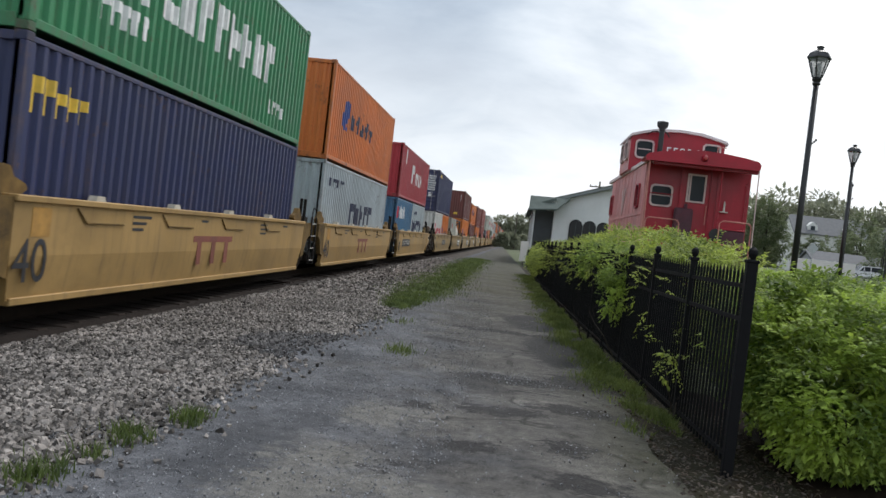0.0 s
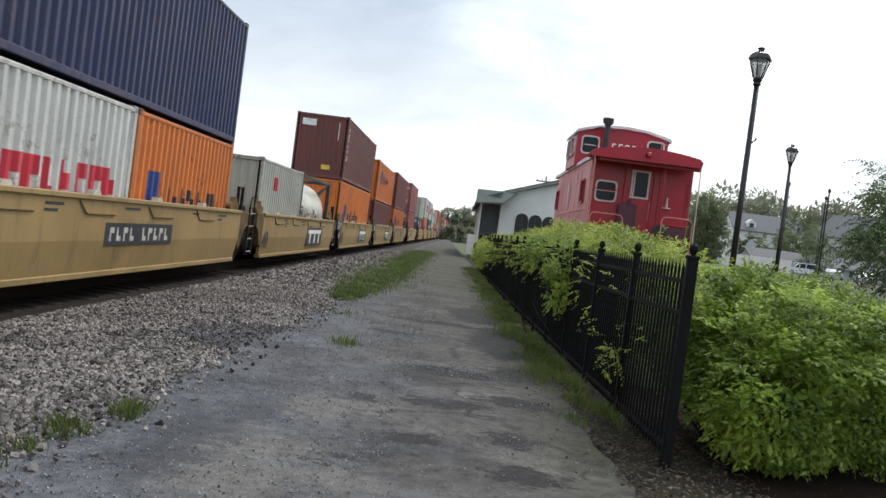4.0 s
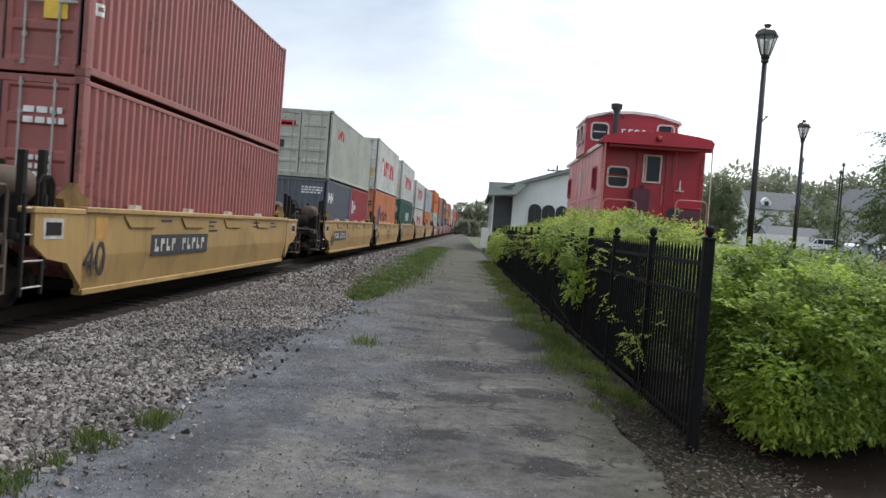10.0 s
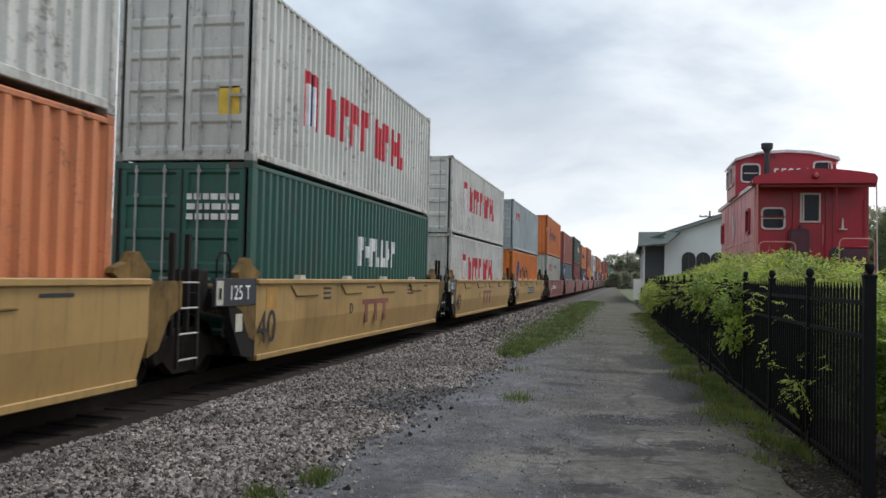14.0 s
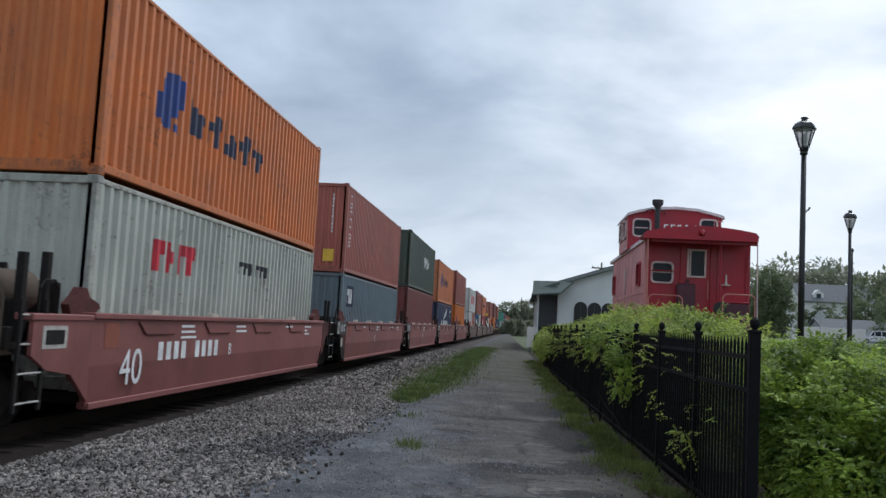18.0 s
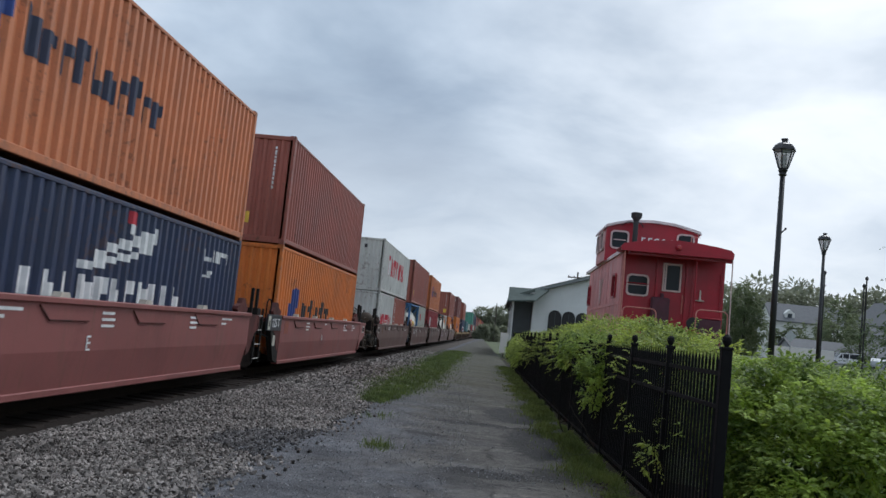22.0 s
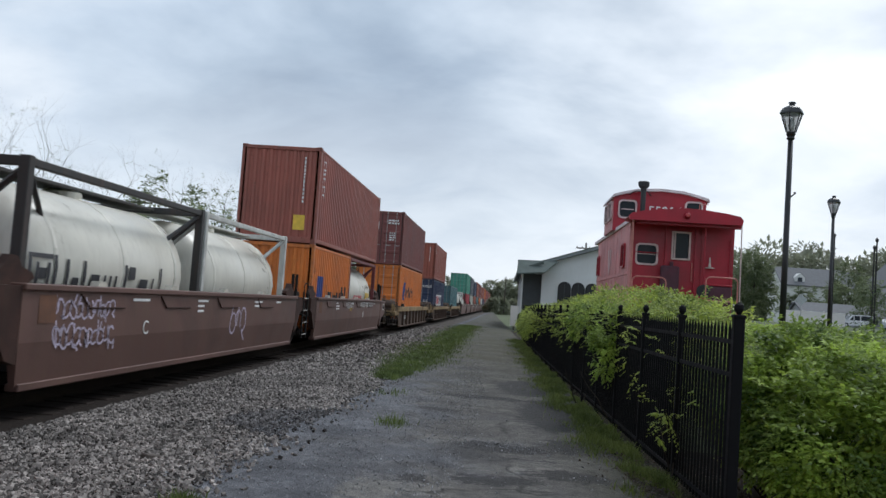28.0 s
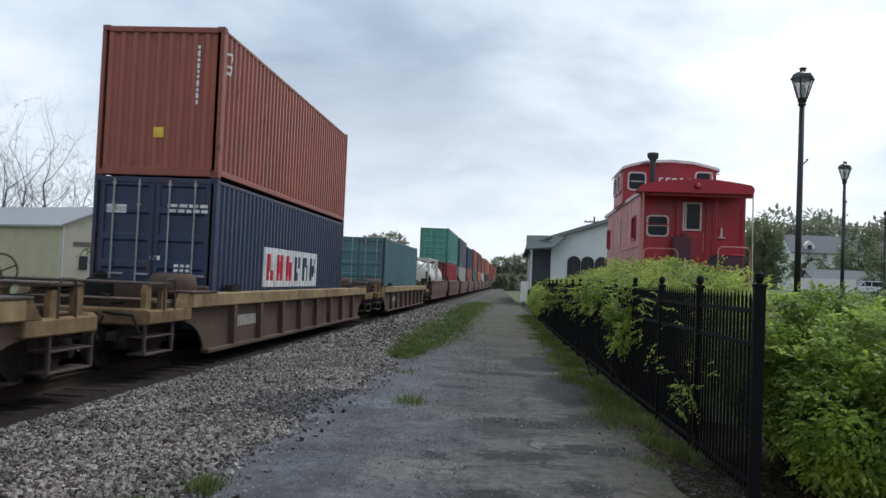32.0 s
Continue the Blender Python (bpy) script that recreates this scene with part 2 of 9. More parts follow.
# ---- mesh building ----
class Shape:
    """Collects boxes, tubes and sheets for one mesh."""

    def __init__(self):
        self.v, self.f = [], []

    def add(self, verts, faces):
        k = len(self.v)
        self.v += [tuple(p) for p in verts]
        self.f += [tuple(i + k for i in f) for f in faces]
        return self

    def box(self, x0, x1, y0, y1, z0, z1, c=0.0):
        if c <= 0:
            return self.add([(x, y, z) for z in (z0, z1) for y in (y0, y1) for x in (x0, x1)],
                            [(0, 2, 3, 1), (4, 5, 7, 6), (0, 1, 5, 4), (2, 6, 7, 3), (0, 4, 6, 2), (1, 3, 7, 5)])
        c = min(c, (x1 - x0) / 2.1, (y1 - y0) / 2.1, (z1 - z0) / 2.1)
        vs, idx = [], {}
        for sx in (0, 1):
            for sy in (0, 1):
                for sz in (0, 1):
                    X, Y, Z = (x0, x1)[sx], (y0, y1)[sy], (z0, z1)[sz]
                    dx, dy, dz = (c, -c)[sx], (c, -c)[sy], (c, -c)[sz]
                    for a, pt in (("x", (X, Y + dy, Z + dz)), ("y", (X + dx, Y, Z + dz)), ("z", (X + dx, Y + dy, Z))):
                        idx[sx, sy, sz, a] = len(vs)
                        vs.append(pt)
        q = lambda *k: tuple(idx[i] for i in k)  # noqa: E731
        fs = []
        for s in (0, 1):
            fs.append(q((s, 0, 0, "x"), (s, 1, 0, "x"), (s, 1, 1, "x"), (s, 0, 1, "x")) if s else q((0, 0, 0, "x"), (0, 0, 1, "x"), (0, 1, 1, "x"), (0, 1, 0, "x")))
            fs.append(q((0, s, 0, "y"), (0, s, 1, "y"), (1, s, 1, "y"), (1, s, 0, "y")) if s else q((0, 0, 0, "y"), (1, 0, 0, "y"), (1, 0, 1, "y"), (0, 0, 1, "y")))
            fs.append(q((0, 0, s, "z"), (1, 0, s, "z"), (1, 1, s, "z"), (0, 1, s, "z")) if s else q((0, 0, 0, "z"), (0, 1, 0, "z"), (1, 1, 0, "z"), (1, 0, 0, "z")))
        for a in (0, 1):
            for b in (0, 1):
                fs.append(q((a, b, 0, "x"), (a, b, 1, "x"), (a, b, 1, "y"), (a, b, 0, "y")))
                fs.append(q((a, 0, b, "x"), (a, 1, b, "x"), (a, 1, b, "z"), (a, 0, b, "z")))
                fs.append(q((0, a, b, "y"), (1, a, b, "y"), (1, a, b, "z"), (0, a, b, "z")))
                for d in (0, 1):
                    fs.append(q((a, b, d, "x"), (a, b, d, "y"), (a, b, d, "z")))
        return self.add(vs, fs)

    def tube(self, a, b, r, r2=None, n=8, caps=True):
        a, b = Vector(a), Vector(b)
        r2 = r if r2 is None else r2
        w = (b - a).normalized()
        u = w.orthogonal().normalized()
        s = w.cross(u)
        ring = [(math.cos(2 * math.pi * i / n), math.sin(2 * math.pi * i / n)) for i in range(n)]
        vs = [a + (u * x + s * y) * r for x, y in ring] + [b + (u * x + s * y) * r2 for x, y in ring]
        fs = [(i, (i + 1) % n, n + (i + 1) % n, n + i) for i in range(n)]
        if caps:
            fs += [tuple(reversed(range(n))), tuple(range(n, 2 * n))]
        return self.add(vs, fs)

    def lathe(self, profile, at=(0, 0, 0), n=12, axis="z"):
        vs, fs = [], []
        for r, h in profile:
            for i in range(n):
                x, y = r * math.cos(2 * math.pi * i / n), r * math.sin(2 * math.pi * i / n)
                p = {"z": (x, y, h), "y": (x, h, y), "x": (h, x, y)}[axis]
                vs.append((p[0] + at[0], p[1] + at[1], p[2] + at[2]))
        for k in range(len(profile) - 1):
            for i in range(n):
                fs.append((k * n + i, k * n + (i + 1) % n, (k + 1) * n + (i + 1) % n, (k + 1) * n + i))
        fs += [tuple(reversed(range(n))), tuple(range((len(profile) - 1) * n, len(profile) * n))]
        return self.add(vs, fs)

    def prism(self, outline, axis, a, b):
        """An outline of pairs drawn out along an axis from a to b."""
        n = len(outline)
        put = {"x": lambda p, h: (h, p[0], p[1]), "y": lambda p, h: (p[0], h, p[1]), "z": lambda p, h: (p[0], p[1], h)}[axis]
        return self.add([put(p, a) for p in outline] + [put(p, b) for p in outline],
                        [(i, (i + 1) % n, n + (i + 1) % n, n + i) for i in range(n)] + [tuple(reversed(range(n))), tuple(range(n, 2 * n))])

    def moved(self, m):
        self.v = [tuple(m @ Vector(p)) for p in self.v]
        return self

    def mesh(self, name, smooth=False):
        me = bpy.data.meshes.new(name)
        me.from_pydata(self.v, [], self.f)
        bm = bmesh.new()
        bm.from_mesh(me)
        bmesh.ops.recalc_face_normals(bm, faces=bm.faces)
        bm.to_mesh(me)
        bm.free()
        if smooth:
            me.polygons.foreach_set("use_smooth", [True] * len(me.polygons))
        return me


def torus(big, small, n=20, k=6):
    """A ring round the y axis."""
    s = Shape()
    v = [((big + small * math.cos(2 * math.pi * j / k)) * math.cos(2 * math.pi * i / n), small * math.sin(2 * math.pi * j / k), (big + small * math.cos(2 * math.pi * j / k)) * math.sin(2 * math.pi * i / n)) for i in range(n) for j in range(k)]
    return s.add(v, [(i * k + j, i * k + (j + 1) % k, (i + 1) % n * k + (j + 1) % k, (i + 1) % n * k + j) for i in range(n) for j in range(k)])


def bulk(name, v, f):
    """A mesh from arrays of points and of faces that all have the same number of corners."""
    me = bpy.data.meshes.new(name)
    v, f = np.asarray(v, np.float32), np.asarray(f, np.int32)
    me.vertices.add(len(v))
    me.vertices.foreach_set("co", v.ravel())
    n, k = f.shape
    me.loops.add(n * k)
    me.loops.foreach_set("vertex_index", f.ravel())
    me.polygons.add(n)
    me.polygons.foreach_set("loop_start", np.arange(0, n * k, k, dtype=np.int32))
    me.update(calc_edges=True)
    me.validate()
    return me


def part(name, shape, material, parent=None, label="", at=None, smooth=False):
    """Links a shape, or a mesh that is shared, as one object under a thing or a part."""
    me = shape.mesh(name, smooth) if isinstance(shape, Shape) else shape
    ob = new(name, me)
    if not me.materials:
        me.materials.append(material)
    if me.materials[0] != material:
        ob.material_slots[0].link = "OBJECT"
        ob.material_slots[0].material = material
    if parent is not None:
        ob.parent = parent
    if at is not None:
        ob.matrix_basis = at
    if label:
        ob["label"] = label
    return ob


def thing(name, label, category, at=None, group="", kind=""):
    ob = new(name)
    ob.empty_display_size = 0.2
    if at is not None:
        ob.matrix_basis = at
    return tagged(ob, label, category, group, kind)


def scatter(base_v, base_f, at, turn, size):
    """Many small solids from one: places (n,3), turns (n,3,3), sizes (n,3)."""
    bv, bf = np.asarray(base_v, float), np.asarray(base_f, int)
    pts = np.einsum("nij,nkj->nki", turn, bv[None] * size[:, None, :]) + at[:, None, :]
    faces = bf[None] + (np.arange(len(at)) * len(bv))[:, None, None]
    return pts.reshape(-1, 3), faces.reshape(-1, bf.shape[1])


def random_turns(rng, n):
    q = rng.normal(size=(n, 4))
    q /= np.linalg.norm(q, axis=1)[:, None]
    w, x, y, z = q.T
    return np.stack([np.stack([1 - 2 * (y * y + z * z), 2 * (x * y - z * w), 2 * (x * z + y * w)], -1),
                     np.stack([2 * (x * y + z * w), 1 - 2 * (x * x + z * z), 2 * (y * z - x * w)], -1),
                     np.stack([2 * (x * z - y * w), 2 * (y * z + x * w), 1 - 2 * (x * x + y * y)], -1)], 1)


# ---- ground ----
XC = -6.977          # middle of the track
RAIL = 0.06          # top of rail


def make_ground():
    m = surface("meadow_soil", (0.085, 0.105, 0.045), 0.95, var=0.35, scale=0.35, bump=0.6, grain=9, stain=0.5, stain_color=(0.10, 0.085, 0.06))
    xs = [-3000, -300, -60, -20, -9.6, -5.0, 1.5, 8, 20, 60, 300, 3000]
    ys = [-400, -30, 0, 15, 40, 80, 150, 300, 800, 4000]
    s = Shape()
    s.add([(x, y, -0.45 if -12 < x < 4 else -0.10) for y in ys for x in xs],
          [(j * len(xs) + i, j * len(xs) + i + 1, (j + 1) * len(xs) + i + 1, (j + 1) * len(xs) + i) for j in range(len(ys) - 1) for i in range(len(xs) - 1)])
    tagged(part("ground", s, m), "rough grassy soil reaching to the horizon", "ground", kind="structure")


def sheet(name, left, right, ys, z, material, bumps=0.01, cols=18, seed=3):
    """A strip of ground between two edges given as functions of y, with an uneven surface."""
    v, f = [], []
    for y in ys:
        a, b = left(y), right(y)
        for i in range(cols + 1):
            x = a + (b - a) * i / cols
            h = z(x, y) + bumps * noise.noise((x * 0.9, y * 0.9, seed)) + 0.4 * bumps * noise.noise((x * 4, y * 4, seed))
            v.append((x, y, h))
    n = cols + 1
    for j in range(len(ys) - 1):
        for i in range(cols):
            f.append((j * n + i, j * n + i + 1, (j + 1) * n + i + 1, (j + 1) * n + i))
    me = bulk(name, v, f)
    me.polygons.foreach_set("use_smooth", [True] * len(me.polygons))
    return part(name, me, material)


def asphalt_left(y):
    return -2.66 + 0.03 * min(7, max(0, y - 5)) - 0.030 * max(0, min(30, y - 17)) + (0.22 * noise.noise((y * 0.55, 1, 1)) + 0.09 * noise.noise((y * 2.4, 1, 1)))


def pave_left(y):
    return asphalt_left(y) + 0.22 + 0.10 * noise.noise((y * 2.2, 4, 1))


def asphalt_right(y):
    return min(1.36, 1.62 - 0.022 * max(0, y - 6)) + 0.10 * noise.noise((y * 0.9, 7, 1)) + 0.05 * noise.noise((y * 3, 7, 1))


def ballast_z(x, y):
    """Shoulder of the track bed: flat beside the ties, then falling to the lane."""
    t = min(1, max(0, (x + 5.5) / 2.6))
    return -0.14 + 0.13 * t * t


FINES = (0.114, 0.117, 0.129)


def asphalt_material():
    """Old paving: pale worn skin, dark wet-looking patches drawn out across the lane, a painted shadow, cracks and
    grit.
    """
    m = bpy.data.materials.new("asphalt")
    tree, add, join = nodes_of(m)
    out, p = add("ShaderNodeOutputMaterial"), add("ShaderNodeBsdfPrincipled")
    p.inputs["Specular IOR Level"].default_value = 0.2
    co = add("ShaderNodeTexCoord")
    n1 = add("ShaderNodeTexNoise", Scale=0.9, Detail=10.0, Roughness=0.72)
    join(co, "Object", n1, "Vector")
    base = ramp(add, [(0.34, (0.050, 0.048, 0.048)), (0.47, (0.084, 0.079, 0.075)), (0.57, (0.116, 0.109, 0.101)), (0.68, (0.170, 0.159, 0.146))])
    join(n1, 0, base, 0)
    mp = add("ShaderNodeMapping")
    mp.inputs["Scale"].default_value = (1.0, 1.35, 1.0)
    join(co, "Object", mp, 0)
    n2 = add("ShaderNodeTexNoise", Scale=2.3, Detail=12.0, Roughness=0.78, Distortion=0.1)
    join(mp, 0, n2, "Vector")
    r2a = ramp(add, [(0.57, (0, 0, 0)), (0.60, (0.45, 0.45, 0.45)), (0.68, (0.7, 0.7, 0.7))])
    join(n2, 0, r2a, 0)
    # tarred repairs and hollows of known place; the long oval at y 13.5 is a painted shadow
    fray = add("ShaderNodeTexNoise", Scale=5.5, Detail=12.0, Roughness=0.8)
    join(mp, 0, fray, "Vector")
    off = add("ShaderNodeVectorMath", operation="MULTIPLY_ADD")
    off.inputs[1].default_value, off.inputs[2].default_value = (1.7, 1.0, 0), (-0.85, -0.5, 0)
    join(fray, "Color", off, 0)
    moved = add("ShaderNodeVectorMath", operation="ADD")
    join(co, "Object", moved, 0)
    join(off, 0, moved, 1)

    def within(spots, inner, outer, most):
        """Mask of frayed ovals (x, y, half width, half length)."""
        near = None
        for px, py, ea, eb in spots:
            sub = add("ShaderNodeVectorMath", operation="SUBTRACT")
            sub.inputs[1].default_value = (px, py, 0)
            join(moved, 0, sub, 0)
            mul = add("ShaderNodeVectorMath", operation="MULTIPLY")
            mul.inputs[1].default_value = (1 / ea, 1 / eb, 0)
            join(sub, 0, mul, 0)
            ln = add("ShaderNodeVectorMath", operation="LENGTH")
            join(mul, 0, ln, 0)
            if near is None:
                near = (ln, "Value")
            else:
                mn = add("ShaderNodeMath", operation="MINIMUM")
                join(near[0], near[1], mn, 0)
                join(ln, "Value", mn, 1)
                near = (mn, 0)
        mask = add("ShaderNodeMapRange", interpolation_type="SMOOTHSTEP")
        for k, v in (("From Min", outer), ("From Max", inner), ("To Min", 0.0), ("To Max", most)):
            mask.inputs[k].default_value = v
        join(near[0], near[1], mask, 0)
        return mask

    spot = within(((0.05, 10.0, 0.55, 0.36), (0.0, 8.1, 0.42, 0.20), (0.75, 8.5, 0.42, 0.26), (0.77, 13.5, 0.45, 2.0), (-0.18, 6.6, 0.27, 0.17), (0.65, 5.95, 0.27, 0.26), (0.58, 6.95, 0.20, 0.26), (0.55, 17.5, 0.6, 1.6),
                   (-0.9, 13.0, 0.35, 0.2), (0.9, 10.4, 0.35, 0.5), (-0.3, 15.2, 0.8, 0.25), (-0.78, 5.66, 0.15, 0.06), (-0.60, 5.86, 0.15, 0.07), (-0.42, 6.05, 0.16, 0.07), (-0.2, 6.2, 0.14, 0.09), (0.35, 9.3, 0.3, 0.08), (-0.75, 7.9, 0.12, 0.2)), 0.97, 1.05, 1.0)
    sunk = within(((-1.70, 6.05, 0.30, 0.55), (-1.72, 5.3, 0.26, 0.45), (-1.45, 6.7, 0.25, 0.35), (-1.54, 8.95, 0.25, 0.4), (-2.0, 7.6, 0.2, 0.5), (-1.95, 10.3, 0.3, 0.5)), 0.5, 1.5, 0.75)
    sandy = within(((-1.15, 5.75, 0.34, 0.30), (-1.2, 5.05, 0.38, 0.5), (-0.7, 5.3, 0.4, 0.25), (-1.0, 7.3, 0.3, 0.5)), 0.5, 1.5, 0.8)
    r2 = add("ShaderNodeMath", operation="MAXIMUM")
    worn = ramp(add, [(0.40, (0.35, 0.35, 0.35)), (0.48, (1, 1, 1))])
    join(n2, 0, worn, 0)
    patchy = add("ShaderNodeMath", operation="MULTIPLY")
    join(spot, 0, patchy, 0)
    join(worn, 0, patchy, 1)
    join(r2a, 0, r2, 0)
    join(patchy, 0, r2, 1)
    m1 = add("ShaderNodeMix", data_type="RGBA")
    join(r2, 0, m1, 0)
    tree.links.new(base.outputs[0], m1.inputs[6])
    m1.inputs[7].default_value = (0.021, 0.0195, 0.020, 1)
    wob = add("ShaderNodeTexNoise", Scale=1.8, Detail=4.0)
    join(co, "Object", wob, "Vector")
    mv = add("ShaderNodeMix", data_type="VECTOR")
    mv.inputs[0].default_value = 0.35
    tree.links.new(co.outputs["Object"], mv.inputs[4])
    tree.links.new(wob.outputs["Color"], mv.inputs[5])
    vo = add("ShaderNodeTexVoronoi", feature="DISTANCE_TO_EDGE", Scale=0.95)
    tree.links.new(mv.outputs[1], vo.inputs["Vector"])
    r3 = ramp(add, [(0.0, (1, 1, 1)), (0.03, (0, 0, 0))])
    join(vo, "Distance", r3, 0)
    brk = add("ShaderNodeMath", operation="MULTIPLY")
    r3b = ramp(add, [(0.44, (0, 0, 0)), (0.56, (0.8, 0.8, 0.8))])
    join(wob, 0, r3b, 0)
    join(r3, 0, brk, 0)
    join(r3b, 0, brk, 1)
    m2 = add("ShaderNodeMix", data_type="RGBA")
    join(brk, 0, m2, 0)
    tree.links.new(m1.outputs[2], m2.inputs[6])
    m2.inputs[7].default_value = (0.022, 0.022, 0.02, 1)
    n4 = add("ShaderNodeTexNoise", Scale=95.0, Detail=3.0, Roughness=0.8)
    join(co, "Object", n4, "Vector")
    r4 = ramp(add, [(0.34, (0.5, 0.5, 0.5)), (0.60, (1.3, 1.3, 1.3)), (0.72, (2.0, 2.0, 2.0))])
    join(n4, 0, r4, 0)
    m3 = add("ShaderNodeMix", data_type="RGBA", blend_type="MULTIPLY")
    m3.inputs[0].default_value = 1.0
    tree.links.new(m2.outputs[2], m3.inputs[6])
    join(r4, 0, m3, 7)
    sp = add("ShaderNodeSeparateXYZ")
    join(co, "Object", sp, 0)
    away = add("ShaderNodeMapRange", interpolation_type="SMOOTHSTEP")
    for k, v in (("From Min", 11.0), ("From Max", 32.0), ("To Min", 0.0), ("To Max", 0.85)):
        away.inputs[k].default_value = v
    join(sp, "Y", away, 0)
    nm = add("ShaderNodeTexNoise", Scale=0.8, Detail=6.0, Roughness=0.65)
    join(co, "Object", nm, "Vector")
    rm = ramp(add, [(0.36, (0.25, 0.25, 0.25)), (0.62, (1, 1, 1))])
    join(nm, 0, rm, 0)
    side = add("ShaderNodeMapRange", interpolation_type="SMOOTHSTEP")
    for k, v in (("From Min", 0.5), ("From Max", 1.45), ("To Min", 0.0), ("To Max", 0.8)):
        side.inputs[k].default_value = v
    join(sp, "X", side, 0)
    most = add("ShaderNodeMath", operation="MAXIMUM")
    join(away, 0, most, 0)
    join(side, 0, most, 1)
    moss = add("ShaderNodeMath", operation="MULTIPLY")
    join(most, 0, moss, 0)
    join(rm, 0, moss, 1)
    m4 = add("ShaderNodeMix", data_type="RGBA")
    join(moss, 0, m4, 0)
    tree.links.new(m3.outputs[2], m4.inputs[6])
    m4.inputs[7].default_value = (0.070, 0.068, 0.040, 1)
    # loose blue-grey fines lie over the lane's frayed side
    bend = add("ShaderNodeMapRange")
    for k, v in (("From Min", 5.0), ("From Max", 17.0), ("To Min", 1.62), ("To Max", 2.52)):
        bend.inputs[k].default_value = v
    join(sp, "Y", bend, 0)
    inset = add("ShaderNodeMath", operation="ADD")
    join(sp, "X", inset, 0)
    join(bend, 0, inset, 1)
    wander = add("ShaderNodeTexNoise", Scale=0.75, Detail=11.0, Roughness=0.72)
    join(co, "Object", wander, "Vector")
    shift = add("ShaderNodeMath", operation="MULTIPLY_ADD")
    shift.inputs[1].default_value = -7.0
    join(wander, 0, shift, 0)
    join(inset, 0, shift, 2)
    strewn = add("ShaderNodeMapRange", interpolation_type="SMOOTHSTEP")
    for k, v in (("From Min", -1.3), ("From Max", -3.7), ("To Min", 0.0), ("To Max", 0.92)):
        strewn.inputs[k].default_value = v
    join(shift, 0, strewn, 0)
    thin = add("ShaderNodeMapRange", interpolation_type="SMOOTHSTEP")
    for k, v in (("From Min", 13.0), ("From Max", 24.0), ("To Min", 1.0), ("To Max", 0.25)):
        thin.inputs[k].default_value = v
    join(sp, "Y", thin, 0)
    laid = add("ShaderNodeMath", operation="MULTIPLY")
    join(strewn, 0, laid, 0)
    join(thin, 0, laid, 1)
    grit = add("ShaderNodeMix", data_type="RGBA", blend_type="MULTIPLY")
    grit.inputs[0].default_value = 1.0
    dusty = ramp(add, [(0.36, tuple(c * 0.58 for c in FINES)), (0.50, FINES), (0.64, tuple(c * 1.40 for c in FINES))])
    join(n1, 0, dusty, 0)
    tree.links.new(dusty.outputs[0], grit.inputs[6])
    join(r4, 0, grit, 7)
    m5 = add("ShaderNodeMix", data_type="RGBA")
    join(laid, 0, m5, 0)
    tree.links.new(m4.outputs[2], m5.inputs[6])
    tree.links.new(grit.outputs[2], m5.inputs[7])
    m6 = add("ShaderNodeMix", data_type="RGBA")
    join(sandy, 0, m6, 0)
    tree.links.new(m5.outputs[2], m6.inputs[6])
    pale = add("ShaderNodeMix", data_type="RGBA", blend_type="MULTIPLY")
    pale.inputs[0].default_value = 1.0
    pale.inputs[6].default_value = (0.160, 0.152, 0.138, 1)
    join(r4, 0, pale, 7)
    tree.links.new(pale.outputs[2], m6.inputs[7])
    m7 = add("ShaderNodeMix", data_type="RGBA")
    join(sunk, 0, m7, 0)
    tree.links.new(m6.outputs[2], m7.inputs[6])
    deep = add("ShaderNodeMix", data_type="RGBA", blend_type="MULTIPLY")
    deep.inputs[0].default_value = 1.0
    deep.inputs[6].default_value = tuple(c * 0.52 for c in FINES) + (1,)
    join(r4, 0, deep, 7)
    tree.links.new(deep.outputs[2], m7.inputs[7])
    m8 = add("ShaderNodeMix", data_type="RGBA")
    part_way = add("ShaderNodeMath", operation="MULTIPLY")
    part_way.inputs[1].default_value = 0.8
    join(patchy, 0, part_way, 0)
    join(part_way, 0, m8, 0)
    tree.links.new(m7.outputs[2], m8.inputs[6])
    tar_and_shadow = add("ShaderNodeMix", data_type="RGBA", blend_type="MULTIPLY")
    tar_and_shadow.inputs[0].default_value = 1.0
    tar_and_shadow.inputs[6].default_value = (0.028, 0.026, 0.026, 1)
    join(r4, 0, tar_and_shadow, 7)
    tree.links.new(tar_and_shadow.outputs[2], m8.inputs[7])
    n5 = add("ShaderNodeTexNoise", Scale=7.5, Detail=10.0, Roughness=0.75)
    join(co, "Object", n5, "Vector")
    mottle = ramp(add, [(0.34, (0.62, 0.62, 0.62)), (0.48, (0.98, 0.98, 0.98)), (0.62, (1.26, 1.25, 1.23))])
    join(n5, 0, mottle, 0)
    m9 = add("ShaderNodeMix", data_type="RGBA", blend_type="MULTIPLY")
    m9.inputs[0].default_value = 1.0
    tree.links.new(m8.outputs[2], m9.inputs[6])
    join(mottle, 0, m9, 7)
    tree.links.new(m9.outputs[2], p.inputs["Base Color"])
    hs = add("ShaderNodeMath", operation="MULTIPLY_ADD")
    hs.inputs[1].default_value = -1.5
    join(brk, 0, hs, 0)
    join(n4, 0, hs, 2)
    b = add("ShaderNodeBump", Strength=0.6, Distance=0.012)
    join(hs, 0, b, "Height")
    join(b, 0, p, "Normal")
    rr = add("ShaderNodeMapRange")
    for k, v in (("To Min", 0.9), ("To Max", 0.75)):
        rr.inputs[k].default_value = v
    join(r2, 0, rr, 0)
    join(rr, 0, p, "Roughness")
    join(p, 0, out, 0)
    return m


